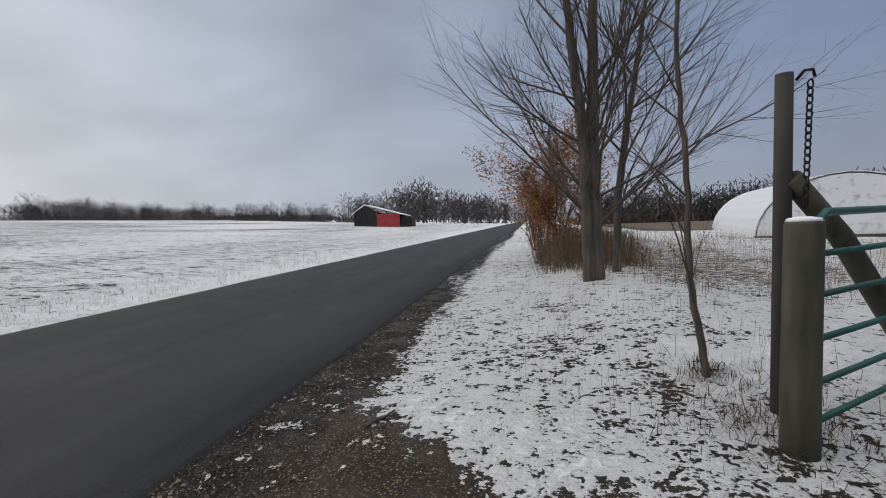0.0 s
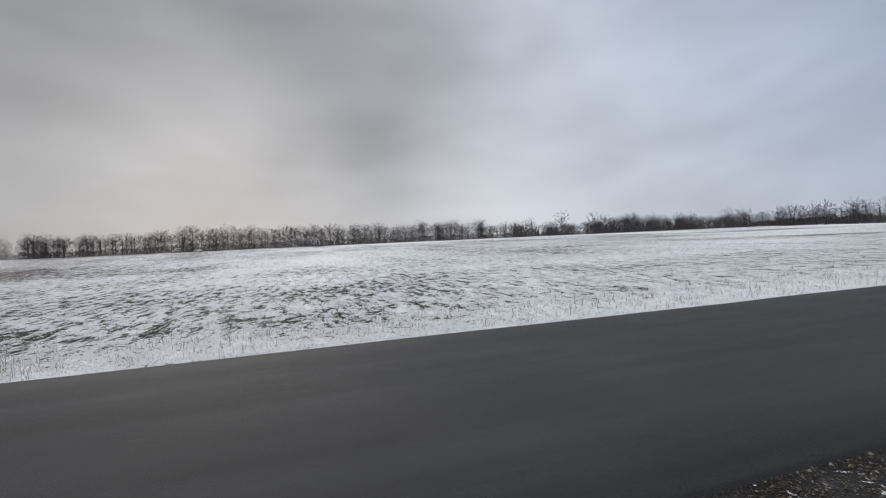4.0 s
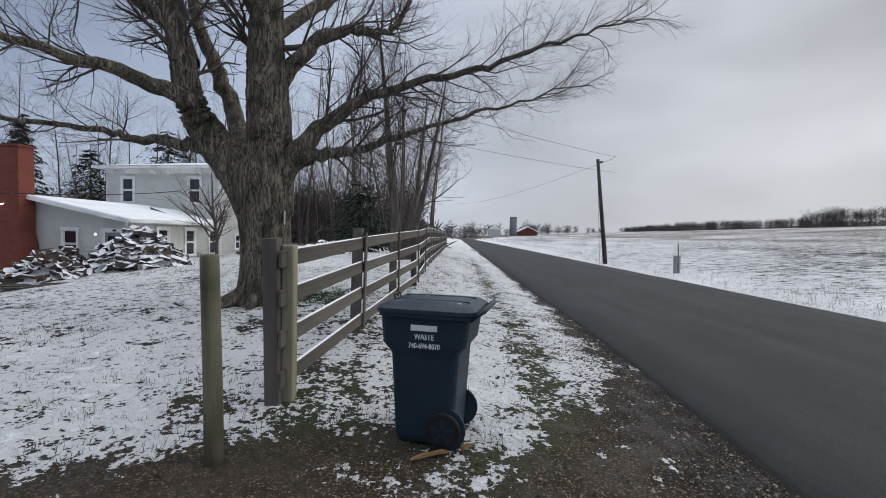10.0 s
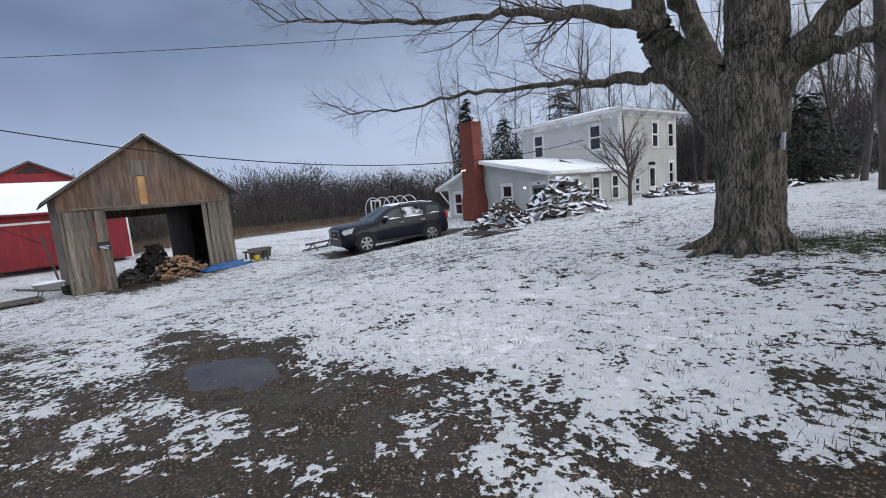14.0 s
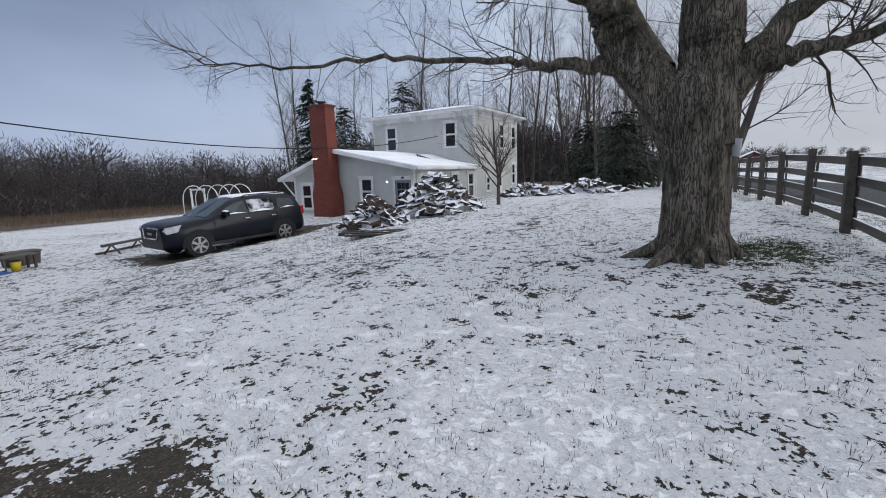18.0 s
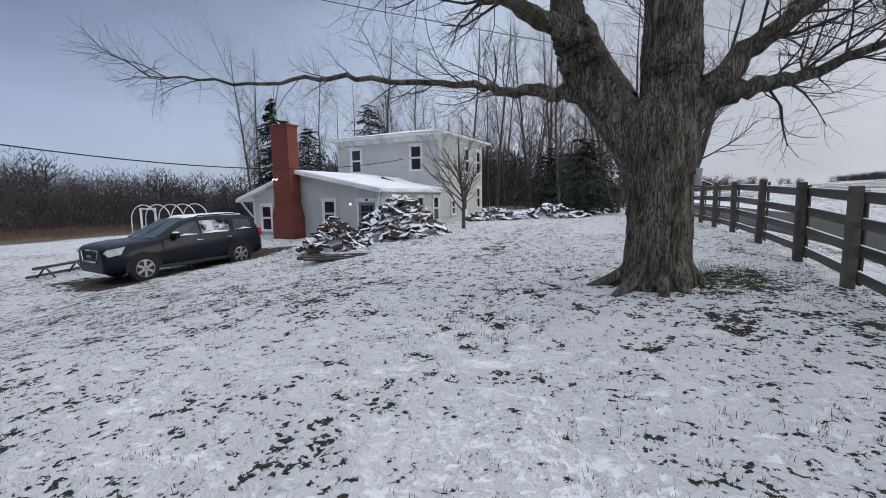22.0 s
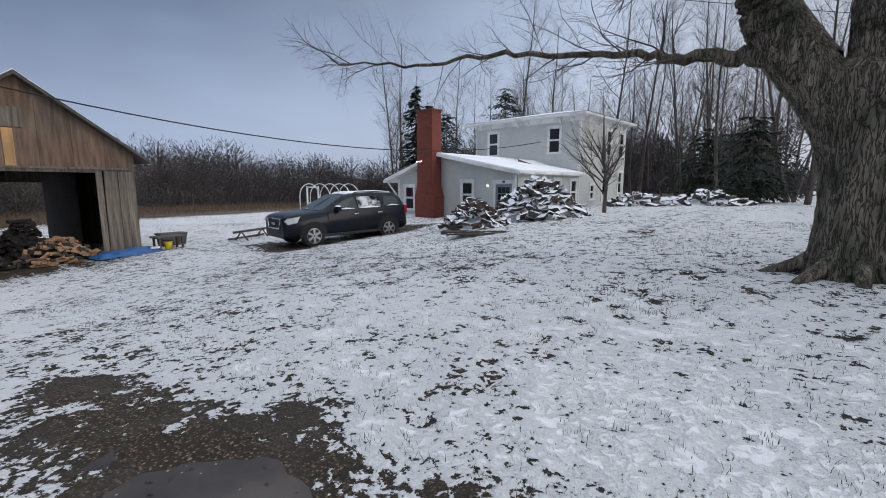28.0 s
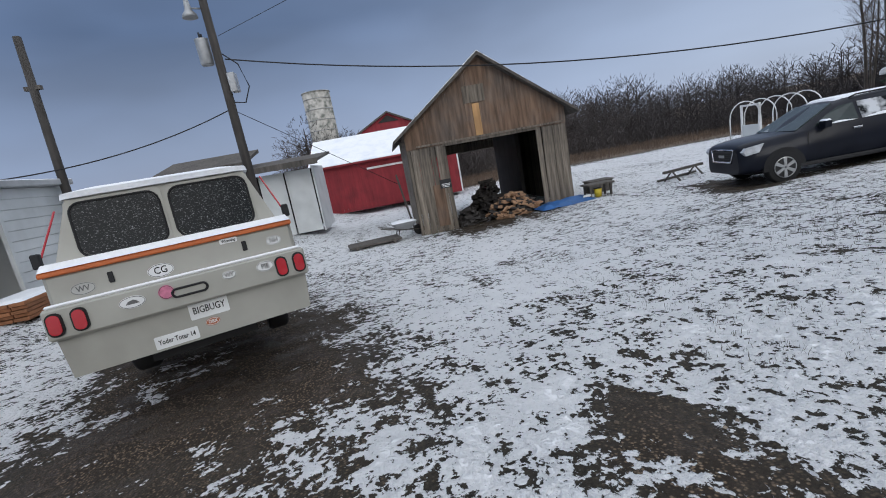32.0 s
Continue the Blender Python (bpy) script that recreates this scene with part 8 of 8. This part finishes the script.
sticker("", 0.42, 0.955, 0.19, 0.10, 0.05, bumper, -0.101)
part("figure", prism([(0.37, 0.94), (0.47, 0.94), (0.45, 0.965), (0.41, 0.975), (0.385, 0.96)], "x", -0.108, -0.1055), DIM_PRINT, bumper)
sticker("", 0.17, 0.965, 0.12, 0.12, 0.05, bumper, -0.101, back=PINK)
sticker("BIGBUGY", -0.10, 0.73, 0.32, 0.15, 0.088, truck, -0.021, oval=False, sx=0.72)
sticker("Yoder Toter 14", 0.20, 0.545, 0.34, 0.11, 0.062, truck, -0.021, oval=False, sx=0.72)
sticker("OBX", -0.10, 0.60, 0.12, 0.07, 0.042, truck, -0.021, back=RUSTY_PRINT, ink=WHITE_PRINT)
sticker("Wyoming", -0.40, 1.275, 0.15, 0.045, 0.036, truck, -0.022, oval=False, sx=0.8)


# ---- weeds, tufts and litter ----
def blades(name, spots, mat, label, seed, hmin, hmax, per, wide, lean=0.5, category="grass", slim=0.012):
    rng, v, f = random.Random(seed), [], []
    for x, y in spots:
        z = gz(x, y)
        for k in range(per):
            a = rng.uniform(0, 6.283)
            h, l = rng.uniform(hmin, hmax), rng.uniform(0, lean)
            p = Vector((x + rng.uniform(-wide, wide), y + rng.uniform(-wide, wide), z - 0.02))
            q = p + Vector((math.cos(a) * h * l, math.sin(a) * h * l, h))
            s = Vector((-math.sin(a), math.cos(a), 0)) * max(0.002, h * slim)
            m = p.lerp(q, 0.55) + Vector((0, 0, h * 0.06))
            i = len(v)
            v += [p - s, p + s, m + s * 0.8, m - s * 0.8, q]
            f += [(i, i + 1, i + 2, i + 3), (i + 3, i + 2, i + 4)]
    me = bpy.data.meshes.new(name)
    me.from_pydata(v, [], f)
    tagged(mesh_part(name, me, mat), label, category, kind="stuff")


GRASS = material("winter_grass", (0.045, 0.044, 0.026), 0.9, vary=0.4, scale=4, second=(0.085, 0.07, 0.045), second_scale=0.8, spec=0.2)
STRAW = material("dry_weed", (0.27, 0.19, 0.11), 0.9, vary=0.4, scale=3, second=(0.16, 0.11, 0.07), spec=0.2)
FIELD_GRASS = material("field_grass_straw", (0.165, 0.12, 0.088), 0.9, vary=0.4, scale=2, second=(0.105, 0.08, 0.065), second_scale=0.2, spec=0.2)
rt = random.Random(33)
yard = [(rt.uniform(1.8, 15), rt.uniform(-14, -2.2)) for k in range(5200)]
yard = [p for p in yard if (p[0] - 10.15) ** 2 + (p[1] + 14.6) ** 2 > 4]
blades("lawn_tufts", yard, GRASS, "dark grass tips poking through thin snow", 1, 0.015, 0.065, 7, 0.05, 0.9)
verge = [(rt.uniform(-0.9, 1.9), rt.uniform(-26, -3.2)) for k in range(700)]
blades("verge_grass", verge, GRASS, "short winter grass along the fence", 2, 0.03, 0.09, 8, 0.08, 0.9)
root_g = [(3.7 - abs(rt.gauss(0.75, 0.45)) * 1.1, -8.6 + rt.gauss(0, 0.55)) for k in range(500)]
LUSH = material("green_grass", (0.035, 0.065, 0.020), 0.9, vary=0.4, scale=6, spec=0.2)
blades("root_grass", root_g, LUSH, "greener grass at the maple's foot", 3, 0.05, 0.12, 10, 0.07, 0.8)
bank_w = [(-8.55 - abs(rt.gauss(0, 1.5)), rt.uniform(-40, 45)) for k in range(1500)]
blades("bank_weeds", bank_w, STRAW, "dry weeds and grass on the far verge", 4, 0.05, 0.24, 4, 0.12, 0.8)
blades("bank_grass", [(-9.2 - abs(rt.gauss(0, 3.2)), rt.gauss(-1.0, 6.5)) for k in range(500)], LUSH, "winter green showing through snow on the bank", 5, 0.04, 0.11, 6, 0.14, 0.9)
north = [(rt.uniform(2.6, 14), 7.5 + 24 * rt.random() ** 1.5) for k in range(800)] + [(rt.gauss(1.9, 0.7), rt.uniform(9.5, 26)) for k in range(260)]
blades("thicket_weeds", north, STRAW, "tall straw-coloured weeds in the thicket", 6, 0.2, 0.8, 5, 0.2, 0.6, slim=0.005)
blades("verge_weeds", [(rt.uniform(0.2, 3.2), rt.uniform(2.9, 9)) for k in range(230)], STRAW, "thin dry stalks standing in the snow", 7, 0.05, 0.35, 2, 0.12, 0.5, slim=0.006)
blades("field_grass", [(rt.uniform(43, 60), rt.uniform(-52, 10)) for k in range(5200)], FIELD_GRASS, "tall dry grass field behind the yard", 8, 0.35, 0.8, 6, 0.5, 0.4)
mailw = [(-9.1 + rt.gauss(0, 0.45), -5.9 + rt.gauss(0, 0.6)) for k in range(160)]
blades("mailbox_weeds", mailw, STRAW, "brown weeds round the mailbox post", 9, 0.12, 0.42, 7, 0.14, 0.7, slim=0.005)

BRUSH = material("dead_brush", (0.16, 0.115, 0.085), 0.9, vary=0.4, scale=6, second=(0.09, 0.068, 0.052), spec=0.2)
blades("roadside_brush", [(rt.uniform(0.7, 3.4), rt.uniform(11.2, 17)) for k in range(420)], BRUSH, "dead grey-brown brush under the roadside trees", 12, 0.3, 1.25, 8, 0.22, 0.7, slim=0.006)

LITTER = material("leaf_litter", (0.075, 0.045, 0.028), 0.9, vary=0.5, scale=8, second=(0.04, 0.03, 0.02), spec=0.2)
blades("gate_litter", [(2.0 + rt.gauss(0, 0.35), 2.75 + rt.gauss(0, 0.4)) for k in range(170)] + [(1.92 + rt.gauss(0, 0.15), 3.9 + rt.gauss(0, 0.15)) for k in range(40)], LITTER, "matted brown stalks and leaves at the gate post", 10, 0.04, 0.12, 6, 0.08, 2.5, slim=0.03)
blades("post_litter", [(1.2 + rt.gauss(0, 0.6), -3.2 + rt.gauss(0, 0.35)) for k in range(160)], GRASS, "flattened winter grass round the bin", 11, 0.02, 0.07, 7, 0.06, 1.5)

# splintered wood by the bin and a dropped stick on the shoulder
SPLINTER = material("split_pale_wood", (0.26, 0.15, 0.07), 0.85, vary=0.4, scale=14, second=(0.15, 0.085, 0.04), stretch=(0.2, 1, 1))
for x, y, turn, size in ((0.33, -3.04, 32, 0.20), (0.22, -3.10, 18, 0.13), (0.03, -3.20, 40, 0.11)):
    sp = part("wood_splinter", prism([(-0.5 * size, 0.0), (0.5 * size, 0.004), (0.42 * size, 0.016), (-0.1 * size, 0.026), (-0.47 * size, 0.012)], "y", -0.012, 0.014), SPLINTER)
    sp.matrix_world = pose(x, y, gz(x, y) + 0.012, 4, 0, turn)
    tagged(sp, "splintered pale orange wood lying on the muddy ground", "wood scrap", "splinters by the bin")
st = part("fallen_stick", tube(bmesh.new(), [(-0.16, 0.0, 0.0), (-0.05, 0.012, 0.012), (0.06, 0.0, 0.010), (0.17, 0.02, 0.016)], [0.012, 0.014, 0.012, 0.007], 7), BARK)
st.matrix_world = pose(-0.86, 2.77, gz(-0.86, 2.77) + 0.012, 0, 0, 60)
tagged(st, "short brown stick lying on the gravel shoulder", "stick")

# crushed stone on the shoulder and drive
STONE = material("crushed_stone", (0.13, 0.12, 0.11), 0.9, vary=0.3, scale=20, second=(0.06, 0.055, 0.05), random_obj=0.3)
sn, sl = STONE.node_tree.nodes, STONE.node_tree.links
isle, shade, tint = sn.new("ShaderNodeNewGeometry"), sn.new("ShaderNodeValToRGB"), STONE.node_tree.nodes["Principled BSDF"].inputs["Base Color"]
shade.color_ramp.elements[0].color, shade.color_ramp.elements[1].color = (0.022, 0.018, 0.014, 1), (0.33, 0.28, 0.22, 1)
shade.color_ramp.elements.new(0.6).color = (0.085, 0.065, 0.048, 1)
sl.new(isle.outputs["Random Per Island"], shade.inputs[0])
sl.new(shade.outputs["Color"], tint)
rng, v, f = random.Random(61), [], []
for k in range(26000):
    pick = rng.random()
    if pick < 0.55:
        x, y = ROAD_E - 0.05 + abs(rng.gauss(0, 0.5)), rng.uniform(-9, 9)
    elif pick < 0.75:
        x, y = rng.uniform(-1.8, 1.2), rng.gauss(-1.8, 1.0)
    else:
        x, y = rng.uniform(-1.8, 9), rng.gauss(0.2, 1.1)
    s = rng.uniform(0.004, 0.010) if rng.random() < 0.8 else rng.uniform(0.010, 0.021)
    z = gz(x, y) + s * 0.2
    i = len(v)
    c = [Vector((x + rng.uniform(0.6, 1.2) * s * dx, y + rng.uniform(0.6, 1.2) * s * dy, z + rng.uniform(0.5, 1.0) * s * dz)) for dx, dy, dz in ((1, 0, 0), (0, 1, 0), (-1, 0, 0), (0, -1, 0), (0, 0, 1), (0, 0, -1))]
    v += c
    f += [(i, i + 1, i + 4), (i + 1, i + 2, i + 4), (i + 2, i + 3, i + 4), (i + 3, i, i + 4)]
me = bpy.data.meshes.new("shoulder_stones")
me.from_pydata(v, [], f)
tagged(mesh_part("shoulder_stones", me, STONE), "loose crushed stone on the shoulder and drive", "gravel", kind="stuff")
